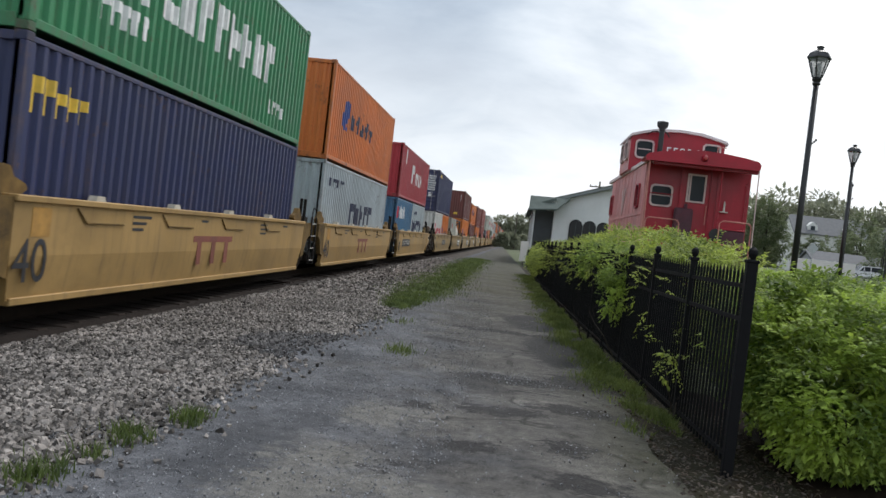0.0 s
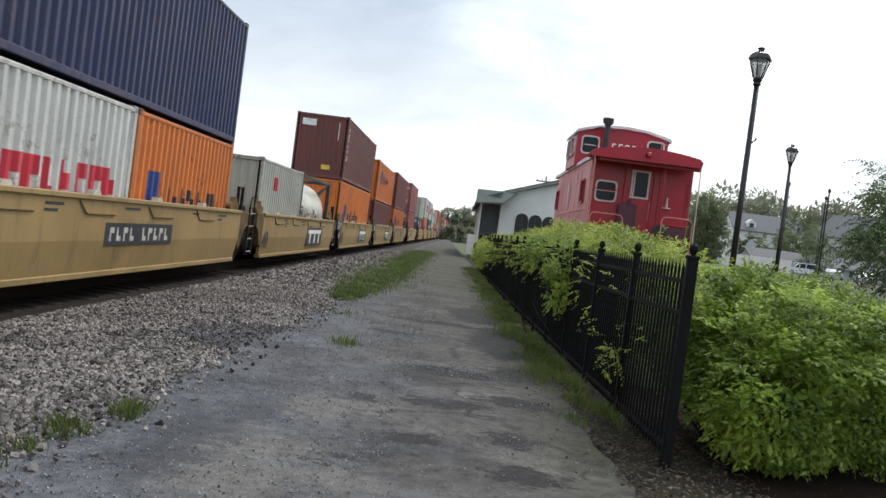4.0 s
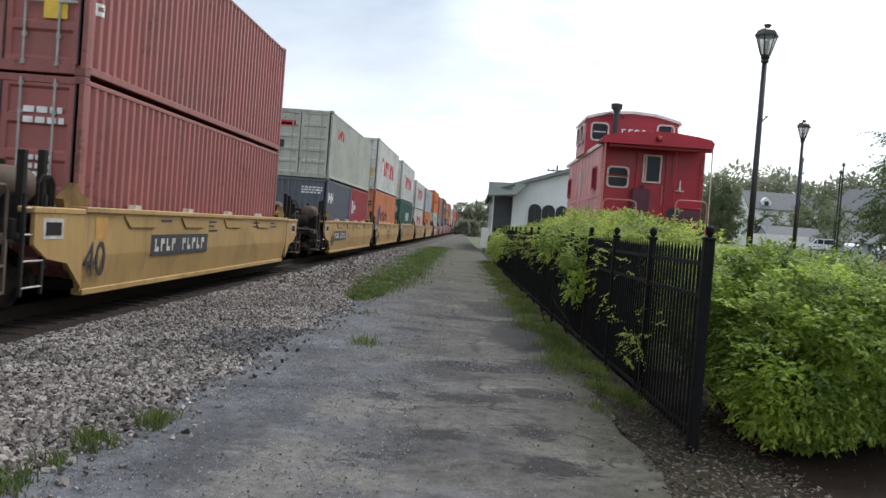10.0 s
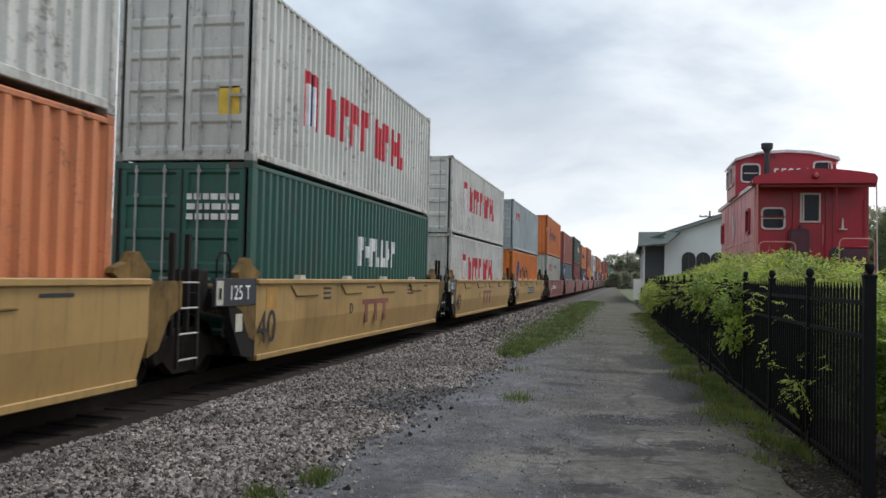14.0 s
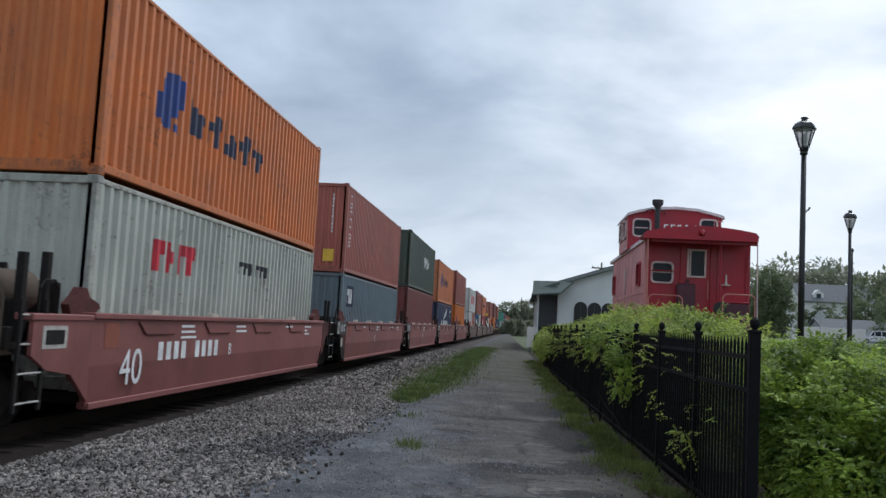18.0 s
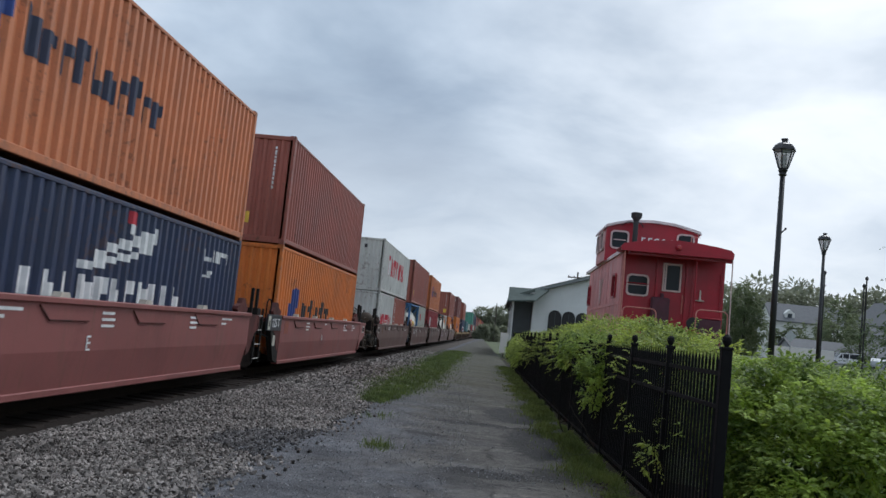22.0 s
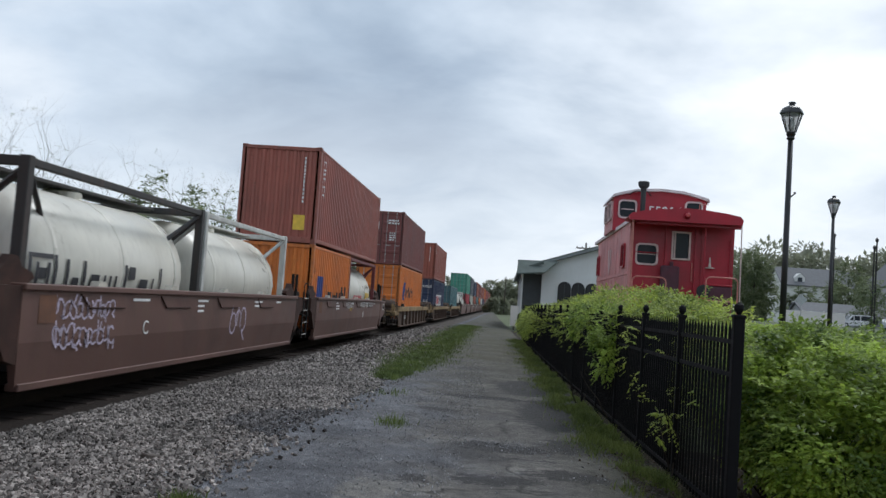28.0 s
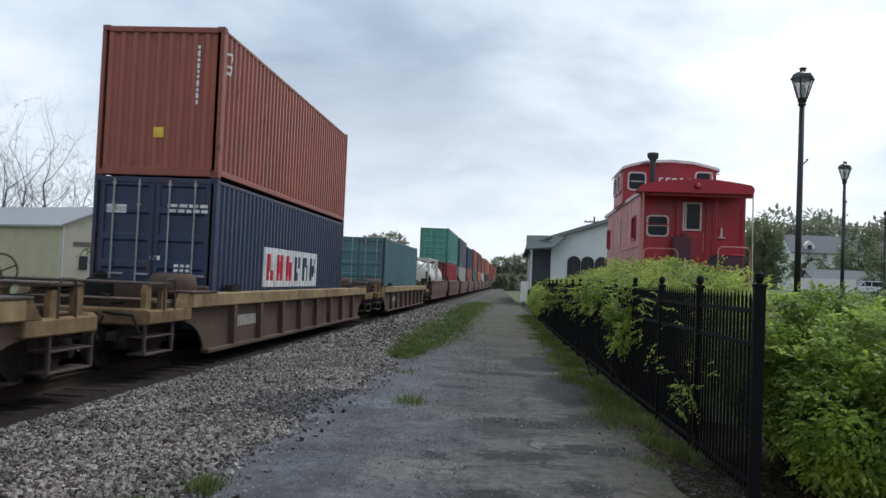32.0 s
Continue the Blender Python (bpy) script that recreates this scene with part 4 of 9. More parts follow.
def put_mark(c, length, h, kind, color, *g):
    """Plain painted shapes on the near-side wall or the near end: a word of n blocks, a block, or an end patch."""
    if kind == "word":                       # y0, z0, height, width, blocks
        y0, z0, high, wide, n = g
        rng = random.Random(n * 7 + int(y0 * 10))
        step = wide / n
        small = color == "yellow" or n == 10
        for i in range(n):
            y = y0 + i * step
            tall = high * (rng.choice((1, 0.72, 0.72)) if small and i else 1)
            low, top = rng.choice(((0.0, 0.35), (0.62, 1.0), (0.30, 0.70), (0.0, 1.0), (0.55, 1.0)))
            s = decal_mesh(y + 0.03 * step, y + 0.36 * step, z0, z0 + tall, length, 0.004)
            t = decal_mesh(y + 0.36 * step, y + 0.80 * step, z0 + tall * low, z0 + tall * top * (0.82 if (low, top) == (0.0, 1.0) else 1), length, 0.004)
            s.add(t.v, t.f)
            part("marking", s, ink(color), c)
    elif kind == "blob":                     # slices (y0, y1, z0, z1) of one painted emblem
        s = Shape()
        for y0, y1, z0, z1 in g:
            t = decal_mesh(y0, y1, z0, z1, length, 0.004)
            s.add(t.v, t.f)
        part("emblem", s, ink(color), c, f"{color} painted emblem")
    elif kind == "endcol":                   # x, z top, z bottom: a thin column of writing on the near end
        x, z1, z0 = g
        s = Shape()
        rng = random.Random(8)
        z = z1
        while z > z0:
            hh = rng.uniform(0.05, 0.12)
            s.box(x, x + 0.05, 0.010, 0.016, z - hh, z)
            z -= hh + 0.035
        tagged(part("small_writing", s, ink(color), c, f"thin column of {color} marks"), kind="stuff")
    elif kind == "block":                    # y0, z0, y1, z1
        y0, z0, y1, z1 = g
        part("marking", decal_mesh(y0, y1, z0, z1, length), ink(color), c, f"{color} painted patch")
    elif kind == "end":                      # x0, z0, x1, z1
        x0, z0, x1, z1 = g
        part("marking", Shape().box(x0, x1, 0.012, 0.016, z0, z1), ink(color), c, f"{color} painted patch")
    elif kind == "lines":                    # x0, z top, rows, width, gap
        x0, z1, rows, wide, gap = g
        s = Shape()
        rng = random.Random(rows)
        for i in range(rows):
            x = x0
            while x < x0 + wide - 0.04:
                w = rng.uniform(0.06, 0.16)
                s.box(x, min(x + w, x0 + wide), -0.006, 0.008, z1 - i * gap - gap * 0.6, z1 - i * gap)
                x += w + 0.04
        tagged(part("small_writing", s, ink(color), c, f"small {color} lines of writing"), kind="stuff")
    elif kind == "column":                   # y, z top, z bottom: a column of small writing near the corner
        y, z1, z0 = g
        s = Shape()
        z = z1
        rng = random.Random(3)
        while z > z0:
            hh = rng.uniform(0.16, 0.20)
            for a, b, p, q in ((0, 0.05, 0, 1), (0.05, 0.15, 0.72, 1), (0.15, 0.20, rng.choice((0, 0.4)), 1), (0.05, 0.15, rng.choice((0, 0.35)), 0.35)):
                if q - p > 0.05:
                    t = decal_mesh(y + a, y + b, z - hh + hh * p, z - hh + hh * q, length, 0.004)
                    s.add(t.v, t.f)
            z -= hh + 0.07
        tagged(part("small_writing", s, ink(color), c, f"column of small {color} marks"), kind="stuff")


HL_LOW = [("word", "black", 2.95, 0.92, 0.68, 4.2, 10), ("blob", "blue", (1.45, 1.58, 0.95, 1.41), (1.58, 1.74, 0.88, 1.67), (1.74, 1.92, 0.85, 1.82), (1.92, 2.08, 0.85, 1.87), (2.08, 2.27, 1.09, 1.87), (2.27, 2.49, 1.30, 1.84), (2.12, 2.39, 0.85, 0.99))]
HL = [("word", "black", 2.95, 1.20, 0.60, 3.9, 10), ("blob", "blue", (1.58, 1.72, 1.12, 1.60), (1.72, 1.87, 1.05, 1.86), (1.87, 2.06, 1.02, 2.02), (2.06, 2.23, 1.02, 2.07), (2.23, 2.42, 1.27, 2.07), (2.42, 2.65, 1.48, 2.04), (2.27, 2.55, 1.02, 1.17))]
HL_TOP = [("word", "navy", 2.95, 1.25, 0.6, 4.2, 10), ("blob", "blue", (1.70, 1.82, 1.22, 1.64), (1.82, 1.97, 1.15, 1.88), (1.97, 2.14, 1.12, 2.02), (2.14, 2.29, 1.12, 2.07), (2.29, 2.46, 1.35, 2.07), (2.46, 2.67, 1.54, 2.04), (2.33, 2.57, 1.12, 1.25))]
YM = [("word", "red", 3.35, 0.98, 0.92, 2.9, 4), ("word", "red", 6.55, 0.98, 0.92, 2.8, 4), ("block", "red", 2.1, 0.93, 2.28, 1.98), ("block", "white", 2.28, 0.98, 2.42, 1.75),
      ("block", "blue", 2.42, 1.0, 2.6, 1.95), ("block", "white", 2.6, 1.0, 2.72, 1.75), ("block", "red", 2.72, 0.93, 2.88, 1.98), ("block", "red", 2.28, 1.75, 2.72, 1.98)]
SMALL = [("column", "white", 0.32, 2.4, 1.0)]


def tank_container(u, z, frame_color, band="", offset=0.0, where=""):
    c = thing("tank_container", f"white cylindrical tank in a {frame_color} steel frame {where}".strip(), "tank container", group="tank containers on the train")
    rides(c, u + offset, z)
    shell = surface("tank_shell", (0.60, 0.575, 0.50), 0.35, var=0.1, scale=1.2, bump=0.05, streak=0.35, rust=(0.25, 0.20, 0.15))
    fm = surface("tank_frame_" + frame_color, {"dark": (0.030, 0.028, 0.027), "blue": (0.06, 0.16, 0.33), "pale": (0.5, 0.5, 0.47), "maroon": (0.15, 0.03, 0.035)}[frame_color], 0.6, var=0.25, scale=3, streak=0.4)
    h, L, r = 2.59, L20, 1.13
    prof = [(0.02, 0.28), (0.55, 0.32), (0.95, 0.45), (r, 0.72), (r, L - 0.72), (0.95, L - 0.45), (0.55, L - 0.32), (0.02, L - 0.28)]
    part("tank", Shape().lathe(prof, (0, 0, 1.27), 28, "y"), shell, c, smooth=True)
    for y in (1.0, L / 2, L - 1.0):
        part("band", Shape().lathe([(r + 0.004, y - 0.05), (r + 0.014, y - 0.03), (r + 0.014, y + 0.03), (r + 0.004, y + 0.05)], (0, 0, 1.27), 28, "y"), shell, c)
    for x in (-CW + 0.07, CW - 0.07):
        for y in (0.07, L - 0.07):
            part("corner_post", Shape().box(x - 0.07, x + 0.07, y - 0.07, y + 0.07, 0, h, 0.01), fm, c)
        part("top_rail", Shape().box(x - 0.05, x + 0.05, 0.14, L - 0.14, h - 0.12, h - 0.02, 0.01), fm, c)
        part("bottom_rail", Shape().box(x - 0.05, x + 0.05, 0.14, L - 0.14, 0.03, 0.15, 0.01), fm, c)
        for y0, y1 in ((0.1, 1.0), (L - 0.1, L - 1.0)):
            part("brace", Shape().tube((x, y0, h - 0.1), (x * 0.75, y1, 1.9), 0.04, n=6), fm, c)
    for y in (0.07, L - 0.07):
        for zz in (0.08, h - 0.07):
            part("cross_rail", Shape().box(-CW + 0.14, CW - 0.14, y - 0.05, y + 0.05, zz - 0.06, zz + 0.06, 0.01), fm, c)
        for sx in (-1, 1):
            part("brace", Shape().tube((sx * (CW - 0.1), y, 0.15), (sx * 0.4, y, 0.75), 0.045, n=6), fm, c)
            part("brace", Shape().tube((sx * (CW - 0.1), y, h - 0.15), (sx * 0.4, y, h - 0.8), 0.045, n=6), fm, c)
    part("walkway", Shape().box(-0.3, 0.3, 0.2, L - 0.2, h - 0.10, h - 0.05, 0.01), fm, c)
    part("manhole", Shape().lathe([(0.28, 2.32), (0.30, 2.36), (0.30, 2.46), (0.22, 2.52)], (0, L / 2, 0), 16), shell, c)
    if band == "lettered":
        for y0, y1, z0, z1 in ((0.32, 0.40, 0.98, 1.44), (0.94, 1.02, 0.98, 1.44), (0.40, 0.94, 1.38, 1.44), (0.50, 0.57, 1.0, 1.33), (0.57, 0.78, 1.12, 1.26), (0.78, 0.85, 1.0, 1.33)):
            tank_patch(c, "black", y0, z0, y1, z1, 1, r)
        for y0, y1, z0, z1 in ((1.25, 1.33, 0.98, 1.40), (1.42, 1.62, 0.98, 1.16), (1.72, 1.80, 0.98, 1.40), (1.95, 2.22, 0.98, 1.22), (2.34, 2.41, 0.98, 1.22), (2.52, 2.59, 0.98, 1.22), (2.70, 2.77, 0.98, 1.22),
                               (3.02, 3.10, 0.98, 1.40), (3.16, 3.40, 1.18, 1.38), (3.58, 3.90, 0.98, 1.20), (4.05, 4.12, 0.98, 1.22), (4.36, 4.43, 0.98, 1.40)):
            tank_patch(c, "black", y0, z0, y1, z1, 1, r)
    elif band == "badge":
        for y0, y1, z0, z1 in ((1.45, 1.75, 0.95, 1.52), (1.75, 2.25, 1.40, 1.52), (1.80, 2.2, 1.12, 1.24), (2.30, 2.55, 0.95, 1.50)):
            tank_patch(c, "red", y0, z0, y1, z1, 1, r)
        tank_patch(c, "yellow", 2.62, 0.92, 4.2, 1.42, 1, r)
        for y0, y1, z0, z1 in ((2.72, 2.85, 1.0, 1.33), (2.85, 3.0, 1.0, 1.07), (3.1, 3.17, 1.0, 1.33), (3.35, 3.42, 1.0, 1.22), (3.5, 3.57, 1.0, 1.22), (3.72, 3.79, 1.0, 1.35), (3.92, 3.99, 1.0, 1.33)):
            tank_patch(c, "black", y0, z0, y1, z1, 1, r + 0.004)
    elif band == "word":
        tank_patch(c, "red", 1.6, 1.02, 3.45, 1.20, 9, r)
        tank_patch(c, "yellow", 4.2, 1.05, 4.6, 1.32, 1, r)
        tank_patch(c, "yellow", 4.75, 1.05, 5.1, 1.30, 1, r)
        tank_patch(c, "black", 4.3, 1.5, 5.0, 1.62, 5, r)
    return c


def tank_patch(c, color, y0, z0, y1, z1, n, r):
    """Blocks that lie on the tank's curve, between heights z0 and z1."""
    step = (y1 - y0) / n
    for i in range(n):
        a, b = y0 + i * step, y0 + (i + (0.95 if n < 3 else 0.55)) * step
        v = []
        for k in range(7):
            z = z0 + (z1 - z0) * k / 6
            x = math.sqrt(max(0.01, (r + 0.018) ** 2 - (z - 1.27) ** 2))
            v += [(x, a, z), (x, b, z)]
        part("marking", Shape().add(v, [(2 * k, 2 * k + 1, 2 * k + 3, 2 * k + 2) for k in range(6)]), ink(color), c, f"{color} painted mark")


CARS = {"yellow": (0.39, 0.243, 0.086), "tan": (0.33, 0.22, 0.085), "rose": (0.250, 0.083, 0.075), "umber": (0.12, 0.062, 0.05), "ochre": (0.30, 0.215, 0.115)}
CAR_WORDS = {"yellow": "bright yellow", "tan": "dusty tan", "rose": "faded maroon", "umber": "dark brown", "ochre": "rusty ochre"}


def text_mesh(body, size):
    cu = bpy.data.curves.new("lettering", "FONT")
    cu.body, cu.size, cu.extrude = body, size, 0.002
    ob = bpy.data.objects.new("lettering", cu)
    scene.collection.objects.link(ob)
    me = bpy.data.meshes.new_from_object(ob.evaluated_get(bpy.context.evaluated_depsgraph_get()))
    bpy.data.objects.remove(ob)
    bpy.data.curves.remove(cu)
    return me


def side_text(body, size, material, parent, y, z, x):
    return part("lettering", cached(("text", body, size), lambda: text_mesh(body, size)), material, parent, at=pose(x, y, z, 90, 0, 90))


def bogie(parent, y):
    """A two-axle truck under the car's end."""
    dark = surface("truck_dust", (0.026, 0.020, 0.017), 0.95, spec=0.1, var=0.35, scale=5, bump=0.4)
    def frame_mesh(sx):
        x = sx * 1.0
        s = Shape().prism([(-1.12, 0.50), (-1.05, 0.62), (-0.55, 0.66), (-0.3, 0.80), (0.3, 0.80), (0.55, 0.66), (1.05, 0.62), (1.12, 0.50), (1.0, 0.36), (0.6, 0.38), (0.35, 0.20), (-0.35, 0.20), (-0.6, 0.38), (-1.0, 0.36)], "x", x - 0.07, x + 0.07)
        for yy in (-0.9, 0.9):
            s.lathe([(0.10, x + sx * 0.05), (0.12, x + sx * 0.09), (0.09, x + sx * 0.16)], (0, yy, 0.46), 10, "x")
        for yy in (-0.16, 0, 0.16):
            s.tube((x + sx * 0.02, yy, 0.30), (x + sx * 0.02, yy, 0.62), 0.07, n=8)
        return s.mesh("side_frame")

    def wheel_mesh(sx):
        s = Shape()
        s.lathe([(0.02, sx * 0.70), (0.46, sx * 0.68), (0.46, sx * 0.70), (0.42, sx * 0.72), (0.41, sx * 0.81), (0.36, sx * 0.82), (0.34, sx * 0.76), (0.14, sx * 0.77), (0.13, sx * 0.84), (0.02, sx * 0.84)], (0, 0, 0), 24, "x")
        return s.mesh("wheel", True)
    for sx in (-1, 1):
        part("truck_frame", cached(("tf", sx), lambda: frame_mesh(sx)), dark, parent, at=pose(0, y, 0))
    part("bolster", cached("bolster", lambda: Shape().box(-1.05, 1.05, -0.2, 0.2, 0.42, 0.72, 0.03).mesh("bolster")), dark, parent, at=pose(0, y, 0))
    iron = surface("wheel_iron", (0.022, 0.017, 0.015), 0.9, 0.0, spec=0.1, var=0.35, scale=6)
    for yy in (-0.9, 0.9):
        ax = part("wheelset", cached("axle", lambda: Shape().tube((-1.05, 0, 0), (1.05, 0, 0), 0.075, n=10).mesh("axle")), iron, parent, at=pose(0, y + yy, 0.46))
        WHEELSETS.append(ax)
        for sx in (-1, 1):
            part("wheel", cached(("wheel", sx), lambda: wheel_mesh(sx)), iron, ax)


WHEELSETS = []


def ladder(parent, x, y, z0, z1, m, wide=0.42):
    pale = surface("rung_pale", (0.42, 0.40, 0.37), 0.6, var=0.3, scale=8)
    for yy in (y, y + wide):
        part("ladder_rail", cached(("lr", z0, z1), lambda: Shape().box(-0.02, 0.02, -0.03, 0.03, z0, z1, 0.005).mesh("ladder_rail")), m, parent, at=pose(x, yy, 0))
    n = int((z1 - z0 - 0.1) / 0.33)
    for i in range(n + 1):
        part("rung", cached(("rung", wide), lambda: Shape().tube((0, 0, 0), (0, wide, 0), 0.013, n=6).mesh("rung")), pale, parent, at=pose(x + 0.01, y, z0 + 0.1 + i * 0.33))


def well_car(color, u, first=False, last=False, plate=True, number=True, wide_text=0, seed=0, letter="", scrawls=(), mark_y=4.6):
    """One unit of an articulated well car, with its container's near end at local y = 0."""
    col = CARS[color]
    m = surface("car_" + color, col, 0.6, var=0.16, scale=0.8, bump=0.15, grain=22, streak=0.7, rust=(0.12, 0.075, 0.045), stain=0.6, stain_color=tuple(c * 0.5 for c in col))
    dark = surface("car_underside", (0.020, 0.0175, 0.016), 0.9, spec=0.2, var=0.3, scale=4, bump=0.4)
    grimy = surface("car_end_" + color, tuple(v * 0.42 for v in col), 0.8, spec=0.2, var=0.4, scale=3, bump=0.3, streak=0.8, rust=(0.05, 0.035, 0.025), stain=0.8, stain_color=(0.02, 0.017, 0.015))
    c = thing("well_car", f"{CAR_WORDS[color]} double-stack well car unit with grimy sides", "well car", group="well cars of the train")
    rides(c, u, 0.0)
    top, low = 1.46, 0.28
    for sx in (-1, 1):
        def sill():
            s = Shape()
            x = lambda a: sx * a  # noqa: E731
            # crease along the side: upper plate upright, lower plate leaning in
            v = []
            for o in (1.50, 1.36):
                for y, z in ((-0.35, top), (12.55, top), (12.55, 0.80), (-0.35, 0.80), (12.42, low), (-0.22, low)):
                    v.append((x(o if z > 0.7 or o < 1.4 else 1.43), y, z))
            s.add(v, [(0, 1, 2, 3), (3, 2, 4, 5), (6, 7, 8, 9), (9, 8, 10, 11), (0, 1, 7, 6), (1, 2, 8, 7), (2, 4, 10, 8), (4, 5, 11, 10), (5, 3, 9, 11), (3, 0, 6, 9)])
            return s.mesh("side_sill")
        part("side_sill", cached(("sill", sx), sill), m, c)
        part("top_chord", cached(("chord", sx), lambda: Shape().box(min(sx * 1.32, sx * 1.54), max(sx * 1.32, sx * 1.54), -0.35, 12.55, top - 0.05, top + 0.03, 0.012).mesh("top_chord")), m, c)
        part("bottom_chord", cached(("bchord", sx), lambda: Shape().box(min(sx * 1.30, sx * 1.47), max(sx * 1.30, sx * 1.47), -0.2, 12.4, low - 0.05, low + 0.04, 0.01).mesh("bottom_chord")), m, c)
        for y in (1.6, 4.2, 6.9, 9.6):
            part("guide", cached(("guide", sx), lambda: Shape().prism([(0, top), (0.32, top), (0.26, top + 0.10), (0.06, top + 0.10)], "x", sx * 1.30, sx * 1.42).mesh("guide")), surface("guide_grey", (0.5, 0.47, 0.40), 0.6, var=0.3, scale=4), c, at=pose(0, y, 0))
        for y in (1.0, 3.6, 6.3, 9.0):
            part("latch_rod", cached(("latch", sx), lambda: latch_rod(sx)), grimy, c, at=pose(0, y, 0))
    part("floor", cached("wellfloor", lambda: well_floor(low)), dark, c)
    for y, a in ((-0.35, 0), (12.55, 180)):
        def end():
            s = Shape().box(-1.40, 1.40, -0.75, 0.12, 0.95, 1.40, 0.03)
            for x in (-1.495, 1.37):
                s.prism([(0.0, 0.55), (0.0, top), (-0.62, top), (-0.75, top - 0.08), (-0.75, 1.12), (-0.50, 1.02), (-0.24, 0.62)], "x", x, x + 0.125)
                s.box(x - 0.01, x + 0.135, -0.77, -0.69, 1.10, top, 0.01)
            return s.mesh("end_frame")
        part("end_frame", cached("endframe", end), m if (first and a == 0) or (last and a == 180) else grimy, c, at=pose(0, y, 0, 0, 0, a))
        for sx in (-1, 1):
            part("corner_bracket", cached(("bracket", sx), lambda: Shape().prism([(0, top), (0.58, top), (0.74, top + 0.09), (0.70, top + 0.15), (0.46, top + 0.22), (0.36, top + 0.34), (0.22, top + 0.35), (0.12, top + 0.24), (-0.06, top + 0.12)], "x", sx * 1.22, sx * 1.34).mesh("corner_bracket")), grimy, c, at=pose(0, y - 0.25 if a == 0 else y + 0.25, 0, 0, 0, a))
    if plate:
        part("end_plate", Shape().box(1.46, 1.506, -1.70, -0.36, 1.10, 1.50, 0.004), ink("black"), c)
        part("end_gusset", Shape().prism([(-0.36, 0.28), (-0.36, 1.10), (-1.25, 1.10), (-1.15, 0.85), (-0.80, 0.36)], "x", 1.36, 1.49), dark, c)
        part("data_card", Shape().box(1.492, 1.496, -1.02, -0.80, 0.72, 0.98), surface("card", (0.5, 0.48, 0.40), 0.7, var=0.2, scale=6), c, "pale data card")
        part("lift_bracket", Shape().box(1.507, 1.522, -1.68, -1.48, 1.12, 1.46, 0.004), surface("card", (0.5, 0.48, 0.40)), c, "pale slotted bracket")
        part("bracket_slot", Shape().box(1.523, 1.525, -1.62, -1.54, 1.20, 1.36), dark, c)
        side_text("125 T", 0.30, ink("white"), c, -1.28, 1.19, 1.508)
    if number:
        side_text("40", 0.72, ink("black") if color in ("yellow", "tan") else ink("white"), c, 0.50 if color == "rose" else -0.30, 0.50, 1.508)
    s = Shape()
    rng = random.Random(seed + 5)
    for y in (2.6, 5.3, 8.8, 10.6):
        for i in range(rng.randint(1, 3)):
            w = rng.uniform(0.25, 0.7)
            s.box(1.503, 1.506, y, y + w, 1.30 - i * 0.09, 1.34 - i * 0.09)
    tagged(part("small_writing", s, ink("black") if color in ("yellow", "tan") else ink("white"), c, "small lines of stencilled writing"), kind="stuff")
    if letter:
        side_text(letter, 0.30, ink("black") if color in ("yellow", "tan") else ink("white"), c, {"yellow": 4.15, "rose": 4.9}.get(color, 3.0) if letter != "B" or color == "rose" else 7.9, 0.80, 1.508)
    if color == "rose" and number:
        for i in range(9):
            if i != 4:
                part("mark", Shape().box(1.503, 1.506, 1.75 + i * 0.30, 1.93 + i * 0.30, 0.80, 1.08), ink("white"), c, "white painted block")
    for k, (y0, y1, z0, z1, tint) in enumerate(scrawls):
        tagged(part("graffiti", scrawl(y0, y1, z0, z1, seed * 5 + k), surface("scrawl_" + tint, {"violet": (0.48, 0.42, 0.52), "white": (0.56, 0.55, 0.54), "yellow": (0.5, 0.33, 0.05)}[tint], 0.7, var=0.3, scale=4), c, f"{tint} sprayed scrawl"), kind="stuff")
    if color in ("yellow", "tan", "rose", "umber"):
        part("worn_square", Shape().box(1.503, 1.506, 0.02, 0.42, 1.02, 1.36), surface("worn_" + color, tuple(v * f for v, f in zip(col, (1.1, 0.95, 0.65))), 0.7, var=0.3, scale=5), c)
    if wide_text == 1:                          # dark band with a pale mark
        part("mark_band", Shape().box(1.503, 1.506, 6.5, 9.7, 0.50, 1.14), ink("black"), c, "black painted band")
        s = Shape()
        for i in range(3):
            y = 6.8 + i * 0.92
            s.box(1.507, 1.509, y + 0.28, y + 0.52, 0.58, 0.92)
        s.box(1.507, 1.509, 6.75, 9.45, 0.915, 1.06)
        part("mark", s, ink("white"), c, "white painted mark")
    elif wide_text == 2:                        # worn dark-red mark
        s = Shape()
        for i in range(3):
            y = 5.0 + i * 0.70
            s.box(1.503, 1.506, y + 0.20, y + 0.40, 0.56, 0.96)
        s.box(1.503, 1.506, 5.0, 7.0, 0.955, 1.06)
        part("mark", s, surface("ink_faded", (0.22, 0.07, 0.05), 0.7, var=0.3, scale=3), c, "faded dark red painted mark")
    elif wide_text == 3:                        # dark band with a row of blocks
        faint = surface("stencil_white", (0.50, 0.48, 0.43), 0.7, var=0.35, scale=9)
        part("mark_band", Shape().box(1.503, 1.506, mark_y, mark_y + 3.05, 0.72, 1.08), ink("black"), c, "black painted band")
        for i in range(10):
            if i == 4:
                continue
            y = mark_y + 0.17 + i * 0.275
            low_half = (i * 3 + seed) % 2
            part("mark", Shape().box(1.507, 1.509, y, y + 0.06, 0.79, 1.01).box(1.507, 1.509, y + 0.06, y + 0.17, 0.79 if low_half else 0.92, 0.87 if low_half else 1.01), faint, c, "white painted block")
